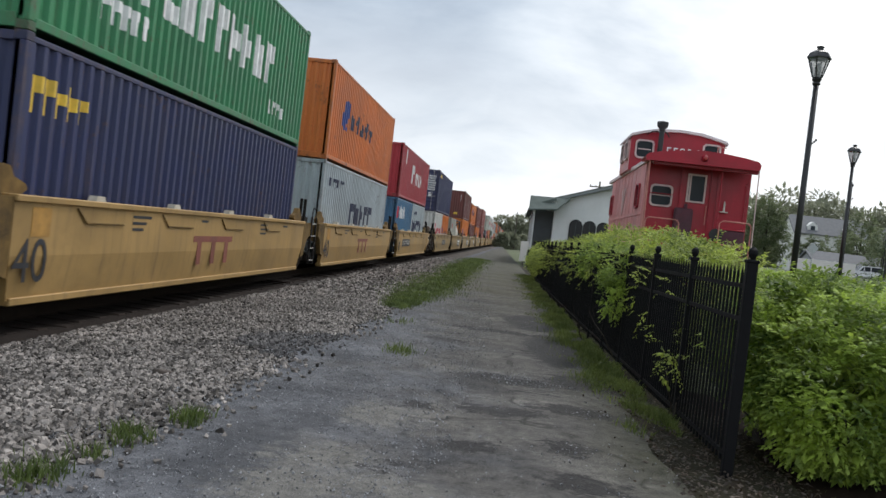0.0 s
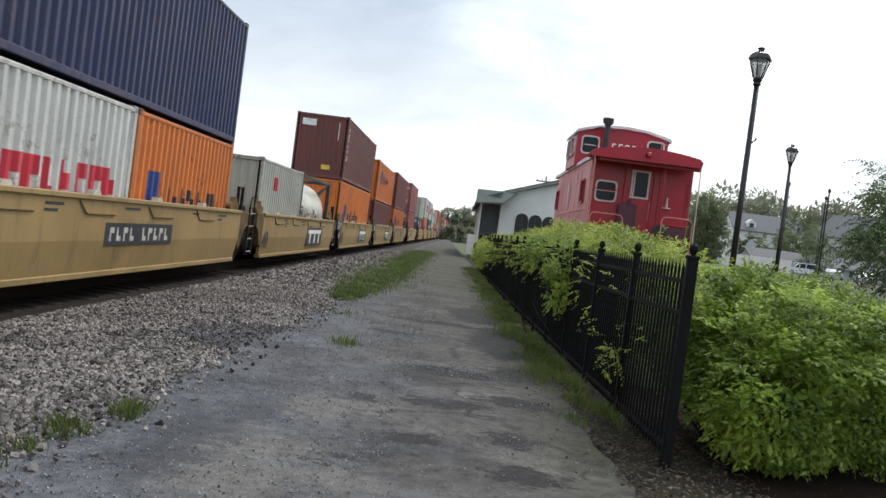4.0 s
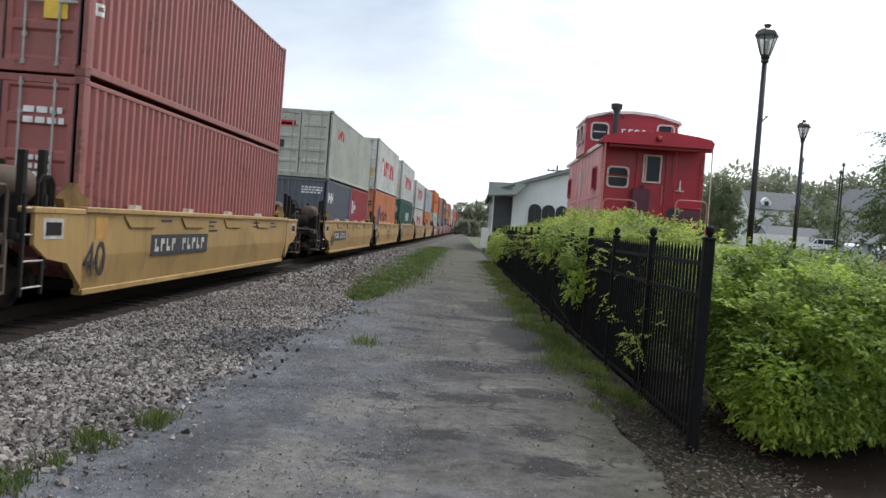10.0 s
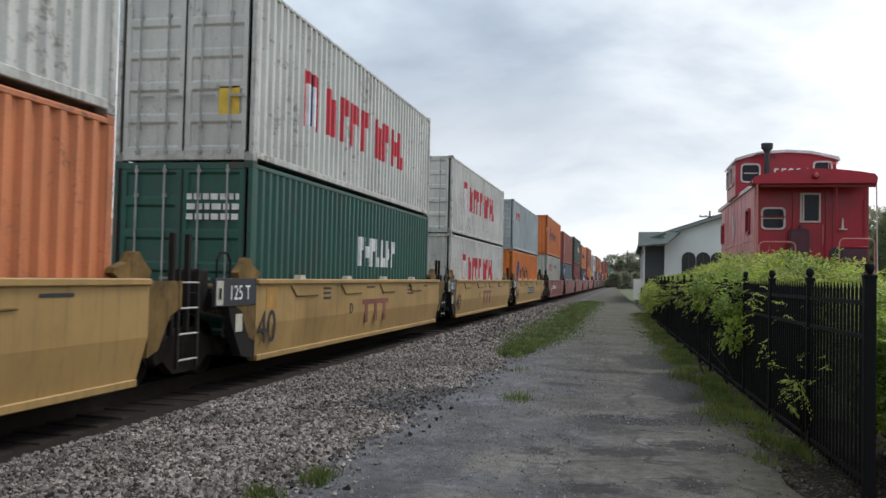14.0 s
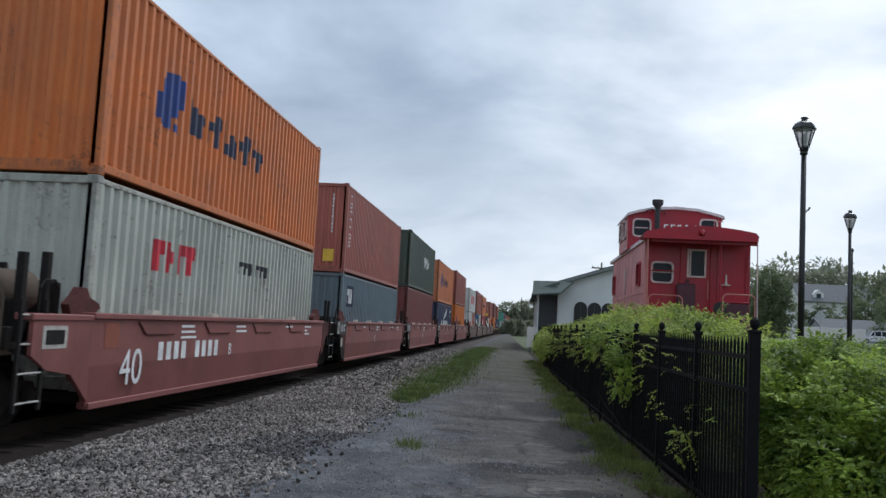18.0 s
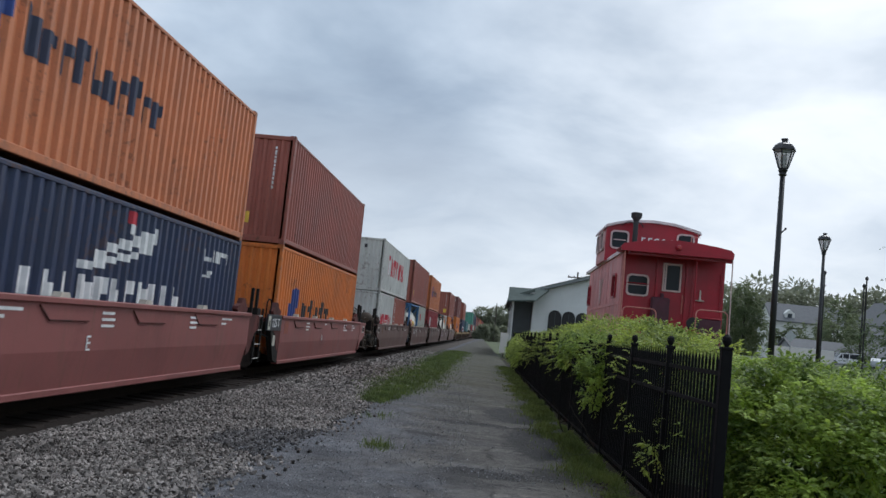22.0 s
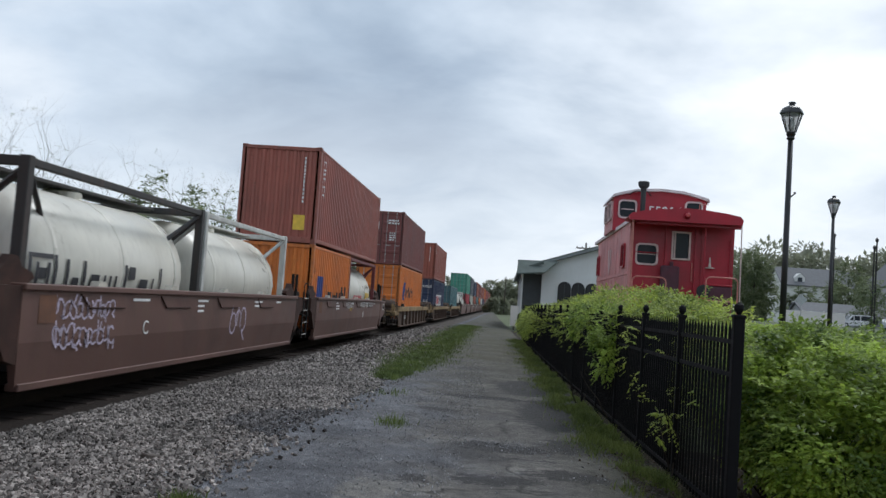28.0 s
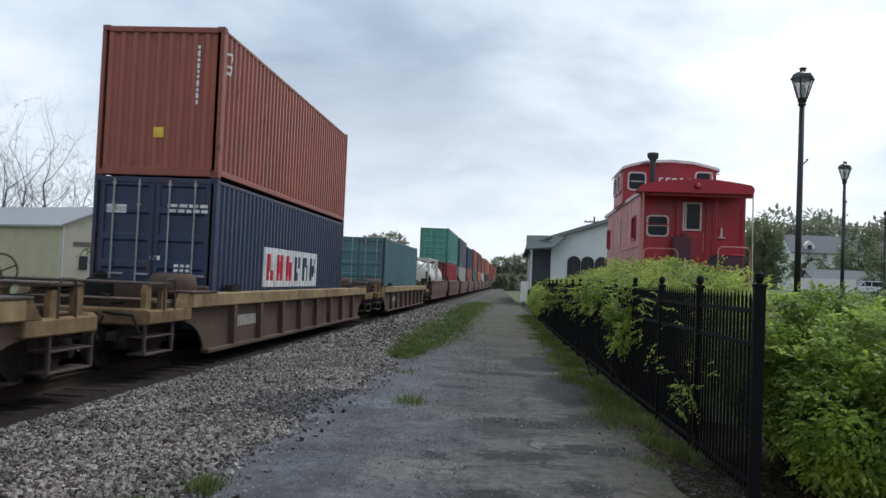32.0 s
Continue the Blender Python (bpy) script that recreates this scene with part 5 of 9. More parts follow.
    # stakes and hand loop over the near coupling
    for yy in (-2.05, -2.45) if not first else ():
        part("stake", cached("stake", lambda: Shape().box(-0.035, 0.035, -0.04, 0.04, 0.75, 2.08, 0.01).mesh("stake")), dark, c, at=pose(1.27, yy, 0))
    part("hand_loop", cached("loop", hand_loop), dark, c, at=pose(1.34, -1.35, 0))
    part("articulation", cached("artic", lambda: Shape().box(-0.45, 0.45, -1.75, -0.3, 0.72, 1.18, 0.04).box(-1.2, 1.2, -1.2, -0.7, 1.18, 1.36, 0.03).box(0.85, 1.2, -1.65, -1.3, 1.0, 1.62, 0.03).mesh("articulation")), dark, c)
    part("brake_pipe", cached("pipe", brake_pipe), dark, c)
    bogie(c, -1.65 if not first else -1.9)
    if first:
        car_end(c, -0.35, -1, m, dark)
    if last:
        bogie(c, 14.2)
        car_end(c, 12.55, 1, m, dark)
    ladder(c, 1.47, -2.62 if plate else -1.9, 0.35, 1.62, dark, 0.5)
    return c


def latch_rod(sx):
    s = Shape()
    pts = [(sx * 1.512, 0.0, 1.38), (sx * 1.512, 0.26, 1.20), (sx * 1.512, 1.30, 1.20)]
    for p, q in zip(pts, pts[1:]):
        s.tube(p, q, 0.012, n=5)
    return s.mesh("latch_rod")


def hand_loop():
    s = Shape()
    pts = [(0, 0.0, 1.0), (0, 0.0, 1.75), (0, 0.10, 1.86), (0, 0.32, 1.86), (0, 0.42, 1.75), (0, 0.42, 1.0)]
    for p, q in zip(pts, pts[1:]):
        s.tube(p, q, 0.018, n=6)
    return s.mesh("hand_loop")


def brake_pipe():
    s = Shape()
    pts = [(1.30, -0.3, 1.30), (1.38, -0.7, 1.05), (1.40, -1.1, 0.92), (1.34, -1.6, 1.0), (1.2, -2.1, 1.12)]
    for p, q in zip(pts, pts[1:]):
        s.tube(p, q, 0.026, n=6)
    for y in (-0.5, -1.3, -1.9):
        s.box(1.22, 1.36, y - 0.06, y + 0.06, 1.05, 1.30, 0.01)
    return s.mesh("brake_pipe")


def scrawl(y0, y1, z0, z1, seed):
    """Loops and slashes of sprayed line."""
    rng, s = random.Random(seed), Shape()
    n = max(3, round((y1 - y0) / ((z1 - z0) * 0.5)))
    w = 0.012 + 0.010 * (z1 - z0)
    for i in range(n):
        cy, r = y0 + (i + 0.5) * (y1 - y0) / n, (y1 - y0) / n * 0.55
        mid, tall = (z0 + z1) / 2 + rng.uniform(-0.1, 0.1) * (z1 - z0), (z1 - z0) * rng.uniform(0.3, 0.5)
        a0, turn, lean = rng.uniform(0, 6.28), rng.choice((-1, 1)) * rng.uniform(4.0, 7.5), rng.uniform(-0.4, 0.4)
        pts = [(cy + r * math.cos(a0 + turn * k / 13) + lean * tall * math.sin(a0 + turn * k / 13), mid + tall * math.sin(a0 + turn * k / 13) * (1 - 0.3 * k / 13)) for k in range(14)]
        pts += [(pts[-1][0] + r * rng.uniform(-0.6, 1.2), rng.choice((z0, z1)) + rng.uniform(-0.05, 0.05))]
        for (a, b), (p, q) in zip(pts, pts[1:]):
            d = math.hypot(p - a, q - b) + 1e-6
            ny, nz = -(q - b) / d * w, (p - a) / d * w
            s.add([(1.5045, a - ny, b - nz), (1.5045, p - ny, q - nz), (1.5045, p + ny, q + nz), (1.5045, a + ny, b + nz)], [(0, 1, 2, 3)])
    return s


def well_floor(low):
    s = Shape()
    for y in range(0, 13, 2):
        s.box(-1.36, 1.36, y + 0.1, y + 0.35, low - 0.02, low + 0.14)
    s.box(-1.36, 1.36, 0.0, 12.2, low + 0.06, low + 0.12)
    return s.mesh("floor")


def car_end(c, y, d, m, dark, deep=1.35):
    """Platform, side plates, hand brake, air tank, rigging, coupler and steps at the end of a whole car."""
    Y = lambda v: y + d * v  # noqa: E731
    grime = surface("end_grime", (0.085, 0.060, 0.042), 0.85, var=0.35, scale=4, bump=0.3, streak=0.5, rust=(0.04, 0.03, 0.025))
    a, b = sorted((y, Y(2.3)))
    part("platform", Shape().box(-1.30, 1.30, a, b, 0.98, 1.12, 0.02), grime, c)
    part("draft_sill", Shape().box(-0.35, 0.35, *sorted((y, Y(2.9))), 0.72, 1.0, 0.03), dark, c)
    part("coupler", Shape().box(-0.12, 0.12, *sorted((Y(2.8), Y(3.3))), 0.74, 0.98, 0.04).box(-0.20, 0.16, *sorted((Y(3.25), Y(3.55))), 0.70, 1.02, 0.05), dark, c)
    part("uncoupling_rod", Shape().tube((0.15, Y(2.75), 1.02), (1.25, Y(2.45), 0.92), 0.018, n=6).tube((1.25, Y(2.45), 0.92), (1.38, Y(2.45), 0.62), 0.018, n=6), dark, c)
    for sx in (-1, 1):
        part("end_plate", Shape().prism([(y, 1.0), (y, 1.42), (Y(deep), 1.42), (Y(deep), 0.98), (Y(deep * 0.75), 0.80), (Y(0.45), 0.72), (y, 0.36)], "x", sx * 1.455, sx * 1.512), m, c)
        part("end_plate_flange", Shape().box(min(sx * 1.30, sx * 1.53), max(sx * 1.30, sx * 1.53), *sorted((y, Y(deep + 0.05))), 1.38, 1.46, 0.012), m, c)
        part("placard", Shape().box(sx * 1.515 - 0.003, sx * 1.515 + 0.003, *sorted((Y(deep * 0.45), Y(deep * 0.85))), 1.05, 1.32), surface("placard_pale", (0.45, 0.42, 0.38), 0.7, var=0.3, scale=8), c, "pale data placard")
        part("placard_field", Shape().box(sx * 1.520 - 0.003, sx * 1.520 + 0.003, *sorted((Y(deep * 0.50), Y(deep * 0.80))), 1.10, 1.27), dark, c)
        for z in (0.40, 0.72):
            part("step", Shape().box(min(sx * 1.15, sx * 1.45), max(sx * 1.15, sx * 1.45), *sorted((Y(1.85), Y(2.35))), z, z + 0.035, 0.005), grime, c)
        for yy in (1.85, 2.35):
            part("step_hanger", Shape().box(sx * 1.42 - 0.02, sx * 1.42 + 0.02, Y(yy) - 0.025, Y(yy) + 0.025, 0.40, 1.05), grime, c)
        part("end_post", Shape().box(sx * 1.25 - 0.05, sx * 1.25 + 0.05, Y(0.75) - 0.05, Y(0.75) + 0.05, 1.1, 2.20, 0.01), dark, c)
        part("end_post", Shape().box(sx * 1.25 - 0.05, sx * 1.25 + 0.05, Y(1.25) - 0.05, Y(1.25) + 0.05, 1.1, 2.16, 0.01), dark, c)
        part("end_post", Shape().box(sx * 0.7 - 0.04, sx * 0.7 + 0.04, Y(0.75) - 0.04, Y(0.75) + 0.04, 1.1, 2.05, 0.01), dark, c)
        s = Shape()
        pts = [(sx * 1.36, Y(1.75), 1.05), (sx * 1.36, Y(1.75), 1.62), (sx * 1.36, Y(1.82), 1.70), (sx * 1.36, Y(2.20), 1.70), (sx * 1.36, Y(2.28), 1.62), (sx * 1.36, Y(2.28), 1.05)]
        for p, q in zip(pts, pts[1:]):
            s.tube(p, q, 0.02, n=6)
        part("hand_rail", s, grime, c)
        part("gusset", Shape().prism([(Y(0.0), 1.12), (Y(0.75), 1.12), (Y(0.2), 1.62), (Y(0.0), 1.62)], "x", sx * 0.95, sx * 1.0), dark, c)
    part("bulkhead", Shape().box(-1.2, 1.2, *sorted((Y(0.28), Y(0.36))), 1.12, 1.85, 0.02), dark, c)
    part("air_tank", Shape().lathe([(0.02, -0.75), (0.22, -0.68), (0.24, -0.6), (0.24, 0.6), (0.22, 0.68), (0.02, 0.75)], (0.2, Y(1.55), 1.38), 14, "x"), dark, c, smooth=True)
    part("reservoir", Shape().lathe([(0.02, -0.05), (0.20, 0.0), (0.25, 0.08), (0.25, 0.95), (0.20, 1.03), (0.02, 1.08)], (0.85, min(Y(0.5), Y(1.5)), 1.72), 14, "y"), grime, c, smooth=True)
    part("reservoir_stand", Shape().box(0.65, 1.05, *sorted((Y(0.75), Y(1.25))), 1.12, 1.52, 0.02), grime, c)
    part("tank_strap", Shape().lathe([(0.245, -0.32), (0.252, -0.31), (0.252, -0.27), (0.245, -0.26)], (0.2, Y(1.55), 1.38), 14, "x"), grime, c)
    part("control_valve", Shape().box(-0.95, -0.6, *sorted((Y(1.3), Y(1.7))), 1.12, 1.55, 0.05).lathe([(0.12, 1.55), (0.13, 1.6), (0.08, 1.68)], (-0.78, Y(1.5), 0), 10), dark, c)
    part("brake_cylinder", Shape().lathe([(0.02, 0.0), (0.17, 0.02), (0.17, 0.45), (0.08, 0.50), (0.03, 0.52), (0.03, 0.85)], (0.95, Y(0.95) - 0.2, 1.30), 12, "y"), dark, c)
    s = Shape()
    for p, q in (((-0.6, Y(1.4), 1.3), (-0.2, Y(0.5), 1.25)), ((0.9, Y(1.0), 1.18), (0.9, Y(2.2), 1.2)), ((-1.1, Y(0.4), 1.2), (-1.1, Y(2.2), 1.16)), ((-1.1, Y(2.2), 1.16), (1.1, Y(2.2), 1.16)), ((1.1, Y(0.5), 1.30), (0.5, Y(2.0), 1.45))):
        s.tube(p, q, 0.022, n=6)
    part("piping", s, dark, c)
    part("brake_post", Shape().box(0.35, 0.43, Y(2.15) - 0.04, Y(2.15) + 0.04, 1.1, 2.1, 0.01).box(0.24, 0.54, *sorted((Y(2.1), Y(2.22))), 1.65, 2.0, 0.03), dark, c)
    wheel = part("brake_wheel", cached("brake_rim", lambda: torus(0.27, 0.018).mesh("brake_wheel", True)), dark, c, at=pose(0.39, Y(2.30), 1.85))
    for k in range(4):
        part("spoke", cached(("spoke", k), lambda: Shape().tube((0, 0, 0), (0.265 * math.cos(k * math.pi / 2 + 0.4), 0, 0.265 * math.sin(k * math.pi / 2 + 0.4)), 0.012, n=6).mesh("spoke")), dark, wheel)
    part("crossover_board", Shape().box(-1.2, 1.2, *sorted((Y(2.25), Y(2.6))), 1.10, 1.15, 0.01), grime, c)
    s = Shape()
    for p, q in (((-0.3, Y(2.9), 0.75), (-0.36, Y(3.2), 0.45)), ((-0.36, Y(3.2), 0.45), (-0.30, Y(3.5), 0.38)), ((-0.30, Y(3.5), 0.38), (-0.2, Y(3.7), 0.5))):
        s.tube(p, q, 0.03, n=6)
    part("hose", s, dark, c)


def ribbed_car(color, u):
    """A stand-alone well car with outside posts, arched over its trucks."""
    col = CARS[color]
    m = surface("car_" + color, col, 0.8, spec=0.2, var=0.35, scale=1.6, bump=0.25, grain=22, streak=0.6, rust=(0.10, 0.055, 0.035), stain=0.8, stain_color=(0.085, 0.055, 0.036))
    web = surface("car_web", (0.105, 0.074, 0.058), 0.85, spec=0.15, var=0.3, scale=1.4, bump=0.2, streak=0.6, rust=(0.05, 0.035, 0.028), stain=0.5, stain_color=(0.055, 0.04, 0.033))
    dark = surface("car_underside", (0.020, 0.0175, 0.016), 0.9, spec=0.2, var=0.3, scale=4, bump=0.4)
    c = thing("well_car", "rusty ochre well car with outside ribs and open stepped ends", "well car", group="well cars of the train")
    rides(c, u, 0.0)
    mid = 6.8
    arch = [(7.62 + 1.35 * (1 - math.cos(a)), 0.14 + 0.60 * math.sin(a)) for a in [math.pi / 2 * k / 7 for k in range(8)]]
    for sx in (-1, 1):
        edge = [(mid - v, h) for v, h in reversed(arch)] + [(mid + v, h) for v, h in arch]
        part("side_plate", Shape().prism([(mid - 8.97, 0.95)] + edge + [(mid + 8.97, 0.95)], "x", sx * 1.40, sx * 1.36), web, c)
        part("top_chord", Shape().box(min(sx * 1.25, sx * 1.52), max(sx * 1.25, sx * 1.52), mid - 8.5, mid + 8.5, 0.94, 1.19, 0.02), m, c)
        part("bottom_chord", Shape().box(min(sx * 1.33, sx * 1.50), max(sx * 1.33, sx * 1.50), mid - 7.6, mid + 7.6, 0.10, 0.18, 0.015), web, c)
        for i in range(8):
            part("rib", cached(("rib", sx), lambda: Shape().prism([(-0.05, 0.18), (0.05, 0.18), (0.11, 0.94), (-0.11, 0.94)], "x", sx * 1.40, sx * 1.505).mesh("rib")), web, c, at=pose(0, 0.62 + i * 1.77, 0))
    part("floor", cached("wellfloor", lambda: well_floor(0.28)), dark, c)
    for d in (-1, 1):
        stepped_end(c, lambda v: mid + d * v, web, dark)
        bogie(c, mid + d * 9.3)
    for i in range(9):
        part("mark", Shape().box(1.402, 1.406, 1.05 + i * 0.14, 1.14 + i * 0.14, 0.50, 0.72), surface("stencil", (0.42, 0.40, 0.36), 0.8, var=0.4, scale=9), c, "worn pale stencilled block")
    return c


def stepped_end(c, Y, web, dark):
    """The low open end of a ribbed car: stepped sills, treads, posts, walkway and rigging."""
    span = lambda a, b: sorted((Y(a), Y(b)))  # noqa: E731
    m = surface("end_tan", (0.20, 0.135, 0.068), 0.85, spec=0.15, var=0.4, scale=2.5, bump=0.3, streak=0.7, rust=(0.06, 0.04, 0.03), stain=0.8, stain_color=(0.05, 0.036, 0.028))
    worn = surface("walkway_steel", (0.075, 0.058, 0.05), 0.8, spec=0.2, var=0.4, scale=5, bump=0.3, streak=0.4)
    part("draft_sill", Shape().box(-0.42, 0.42, *span(6.9, 10.2), 0.62, 0.98, 0.04), dark, c)
    part("bolster_cover", Shape().box(-1.22, 1.22, *span(8.4, 9.5), 0.86, 1.08, 0.05), web, c)
    part("end_sill", Shape().box(-1.46, 1.46, *span(10.05, 10.25), 0.72, 0.98, 0.03), m, c)
    part("bulkhead", Shape().box(-1.24, 1.24, *span(7.0, 7.12), 0.98, 1.30, 0.03), web, c)
    part("coupler", Shape().box(-0.12, 0.12, *span(10.2, 10.6), 0.70, 0.94, 0.04).box(-0.20, 0.16, *span(10.55, 10.85), 0.66, 0.98, 0.05), dark, c)
    part("brake_cylinder", Shape().lathe([(0.02, -0.42), (0.20, -0.38), (0.24, -0.3), (0.24, 0.3), (0.20, 0.38), (0.02, 0.42)], (0.75, Y(7.55), 1.28), 14, "x"), web, c, smooth=True)
    part("control_valve", Shape().box(-0.75, -0.35, *span(7.5, 7.9), 1.0, 1.38, 0.05).lathe([(0.12, 1.38), (0.13, 1.43), (0.08, 1.5)], (-0.55, Y(7.7), 0), 10), dark, c)
    s = Shape()
    for p, q in (((0.75, Y(7.6), 1.1), (0.75, Y(9.9), 1.02)), ((-0.5, Y(7.7), 1.1), (0.4, Y(9.2), 1.12)), ((-1.1, Y(7.3), 1.14), (-1.1, Y(10.0), 1.05)), ((0.2, Y(10.1), 0.95), (1.3, Y(10.35), 0.88)), ((1.3, Y(10.35), 0.88), (1.42, Y(10.35), 0.62))):
        s.tube(p, q, 0.022, n=6)
    part("piping", s, dark, c)
    for sx in (-1, 1):
        x = lambda a, b: sorted((sx * a, sx * b))  # noqa: E731
        part("low_sill", Shape().box(*x(1.28, 1.50), *span(8.5, 10.2), 0.74, 0.95, 0.02), m, c)
        part("shelf", Shape().box(*x(1.10, 1.53), *span(7.35, 8.62), 1.19, 1.225, 0.008), worn, c, "bare worn steel shelf")
        part("shoulder", Shape().prism([(Y(8.5), 0.95), (Y(8.86), 0.95), (Y(8.62), 1.19), (Y(8.5), 1.19)], "x", sx * 1.30, sx * 1.50), m, c)
        part("corner_guide", Shape().prism([(Y(5.75), 1.19), (Y(6.35), 1.19), (Y(6.28), 1.32), (Y(6.1), 1.36), (Y(5.85), 1.30)], "x", sx * 1.30, sx * 1.44), dark, c)
        for v in (9.15, 10.18):
            part("step_hanger", Shape().box(*x(1.40, 1.45), Y(v) - 0.03, Y(v) + 0.03, 0.27, 0.80, 0.008), worn, c)
        for z in (0.27, 0.53):
            part("tread", Shape().box(*x(1.16, 1.45), *span(9.15, 10.18), z, z + 0.03, 0.006), worn, c)
        for v, h in ((9.35, 1.30), (9.95, 1.36)):
            part("end_post", Shape().prism([(Y(v) - 0.10, 0.80), (Y(v) + 0.10, 0.80), (Y(v) + 0.10, h - 0.12), (Y(v) + 0.05, h - 0.02), (Y(v) - 0.05, h - 0.02), (Y(v) - 0.10, h - 0.12)], "x", sx * 1.28, sx * 1.36), m, c)
        s = Shape()
        pts = [(sx * 1.48, Y(9.22), 0.92), (sx * 1.48, Y(9.22), 1.34), (sx * 1.48, Y(9.28), 1.42), (sx * 1.48, Y(9.58), 1.42), (sx * 1.48, Y(9.64), 1.34), (sx * 1.48, Y(9.64), 0.92)]
        for p, q in zip(pts, pts[1:]):
            s.tube(p, q, 0.018, n=6)
        part("hand_rail", s, worn, c)
    part("walkway", Shape().box(-1.38, 1.38, *span(9.2, 10.0), 1.33, 1.37, 0.008), worn, c)
    wheel = part("brake_wheel", cached("brake_rim", lambda: torus(0.27, 0.018).mesh("brake_wheel", True)), web, c, at=pose(-0.95, Y(10.08), 1.45))
    for k in range(4):
        part("spoke", cached(("spoke", k), lambda: Shape().tube((0, 0, 0), (0.265 * math.cos(k * math.pi / 2 + 0.4), 0, 0.265 * math.sin(k * math.pi / 2 + 0.4)), 0.012, n=6).mesh("spoke")), web, wheel)
    part("hose", Shape().tube((-0.3, Y(10.2), 0.7), (-0.34, Y(10.5), 0.42), 0.03, n=6).tube((-0.34, Y(10.5), 0.42), (-0.28, Y(10.8), 0.5), 0.03, n=6), dark, c)


def make_train():
    z = BASE
    two = lambda a, b, u, zz, ma=(), mb=(): (container(a, u, zz, L20, STD, False, ma, "in a well car"), container(b, u + L20 + 0.08, zz, L20, STD, False, mb, "in a well car"))  # noqa: E731
    up = "stacked on another container"
    inw = "standing in a well car"
    # five yellow units, the first partly gone by
    well_car("yellow", 8.2, plate=False, wide_text=2, seed=1)
    container("navy", 8.2, z, h=HC, where=inw, marks=[("word", "yellow", 0.25, 2.02, 0.44, 1.35, 5)])
    container("green", 8.2, z + HC, h=HC, where=up, marks=[("word", "white", 2.7, 1.05, 0.85, 6.8, 9), ("word", "white", 9.3, 0.45, 0.3, 1.2, 4), ("word", "white", 1.6, 0.55, 0.35, 1.6, 5)])
    well_car("yellow", 23.6, plate=False, seed=2, wide_text=2)
    container("pale", 23.6, z, h=HC, where=inw, marks=[("word", "navy", 4.4, 1.10, 0.72, 4.6, 5), ("word", "navy", 0.9, 2.2, 0.25, 2.2, 6)])
    container("orange", 23.6, z + HC, h=HC, where=up, marks=HL_TOP)
    well_car("yellow", 39.5, mark_y=1.1, plate=False, last=True, seed=3, wide_text=3)
    two("blue", "pale", 39.4, z, [("word", "white", 1.0, 1.65, 0.6, 2.2, 5), ("block", "red", 0.25, 1.65, 0.8, 2.2)], [("word", "navy", 0.6, 1.0, 0.7, 4.2, 5), ("word", "navy", 0.8, 2.0, 0.2, 1.5, 5)])
    container("red", 39.5, z + STD, h=STD, where=up, marks=[("word", "white", 5.7, 0.95, 0.65, 3.0, 4), ("word", "white", 4.1, 0.95, 0.95, 1.3, 1), ("block", "white", 1.3, 1.75, 1.75, 2.45)])
    # tan car
    well_car("tan", 58.9, first=True, plate=False, seed=4, wide_text=3)
    two("white", "amber", 58.9, z, [("word", "red", 1.5, 0.9, 0.6, 4.0, 8), ("block", "red", 0.6, 1.0, 1.2, 1.8)], [("word", "black", 1.9, 0.75, 0.6, 3.6, 10), ("block", "blue", 0.7, 0.75, 1.4, 1.6)])
    container("navy", 58.9, z + STD, h=HC, door=True, where=up, marks=[("lines", "white", 0.25, 2.5, 7, 0.75, 0.16), ("word", "yellow", 0.8, 2.45, 0.3, 1.6, 5), ("end", "yellow", -0.2, 0.55, 0.1, 0.8), ("end", "white", 0.55, 1.0, 0.75, 1.3)])
    well_car("tan", 74.3, plate=False, seed=5, wide_text=1)
    container("greygreen", 74.3, z, L20, STD, where=inw, marks=[("block", "red", 1.6, 1.75, 2.2, 2.15)])
    tank_container(74.3, z, "dark", "lettered", offset=6.15, where="in a well car")
    well_car("tan", 89.75, seed=6, wide_text=1)
    container("amber", 89.75, z, h=HC, where=inw, marks=HL_LOW)
    container("brown", 89.75, z + HC, h=HC, where=up, marks=SMALL + [("endcol", "white", 0.75, 2.6, 1.9), ("end", "white", -0.95, 2.35, -0.3, 2.65), ("end", "yellow", 0.15, 0.4, 0.55, 0.62)])
    well_car("tan", 105.2, seed=7, wide_text=1)
    container("brown", 105.2, z, h=STD, where=inw)
    container("orange", 105.2, z + STD, h=STD, where=up, marks=HL_TOP)
    well_car("tan", 120.7, mark_y=6.2, last=True, seed=8, wide_text=3)
    container("orange", 120.7, z, h=STD, where=inw, marks=HL)
    container("maroon", 120.7, z + STD, h=HC, where=up)
    # single yellow car
    well_car("yellow", 140.0, mark_y=2.2, first=True, last=True, plate=False, seed=9, wide_text=3)
    doorlines = [("lines", "white", 0.35, 2.45, 2, 0.6, 0.15), ("lines", "white", 0.45, 1.75, 4, 0.32, 0.12)]
    container("brick", 140.0, z, h=HC, door=True, where=inw, marks=doorlines + [("end", "red", -0.6, 1.9, -0.2, 2.15)])
    container("brick", 140.0, z + HC, h=HC, door=True, where=up, marks=doorlines + SMALL + [("end", "yellow", 0.55, 0.8, 0.9, 1.15)])
    # five yellow units
    well_car("yellow", 160.6, mark_y=0.5, letter="A", first=True, plate=False, seed=10, wide_text=3)
    two("slate", "crimson", 160.6, z, [("word", "white", 0.15, 1.72, 0.40, 1.35, 7), ("block", "blue", 5.45, 0.3, 5.85, 2.35), ("lines", "white", 0.2, 2.3, 3, 0.8, 0.10)], [("word", "white", 0.62, 1.42, 0.60, 1.05, 3)])
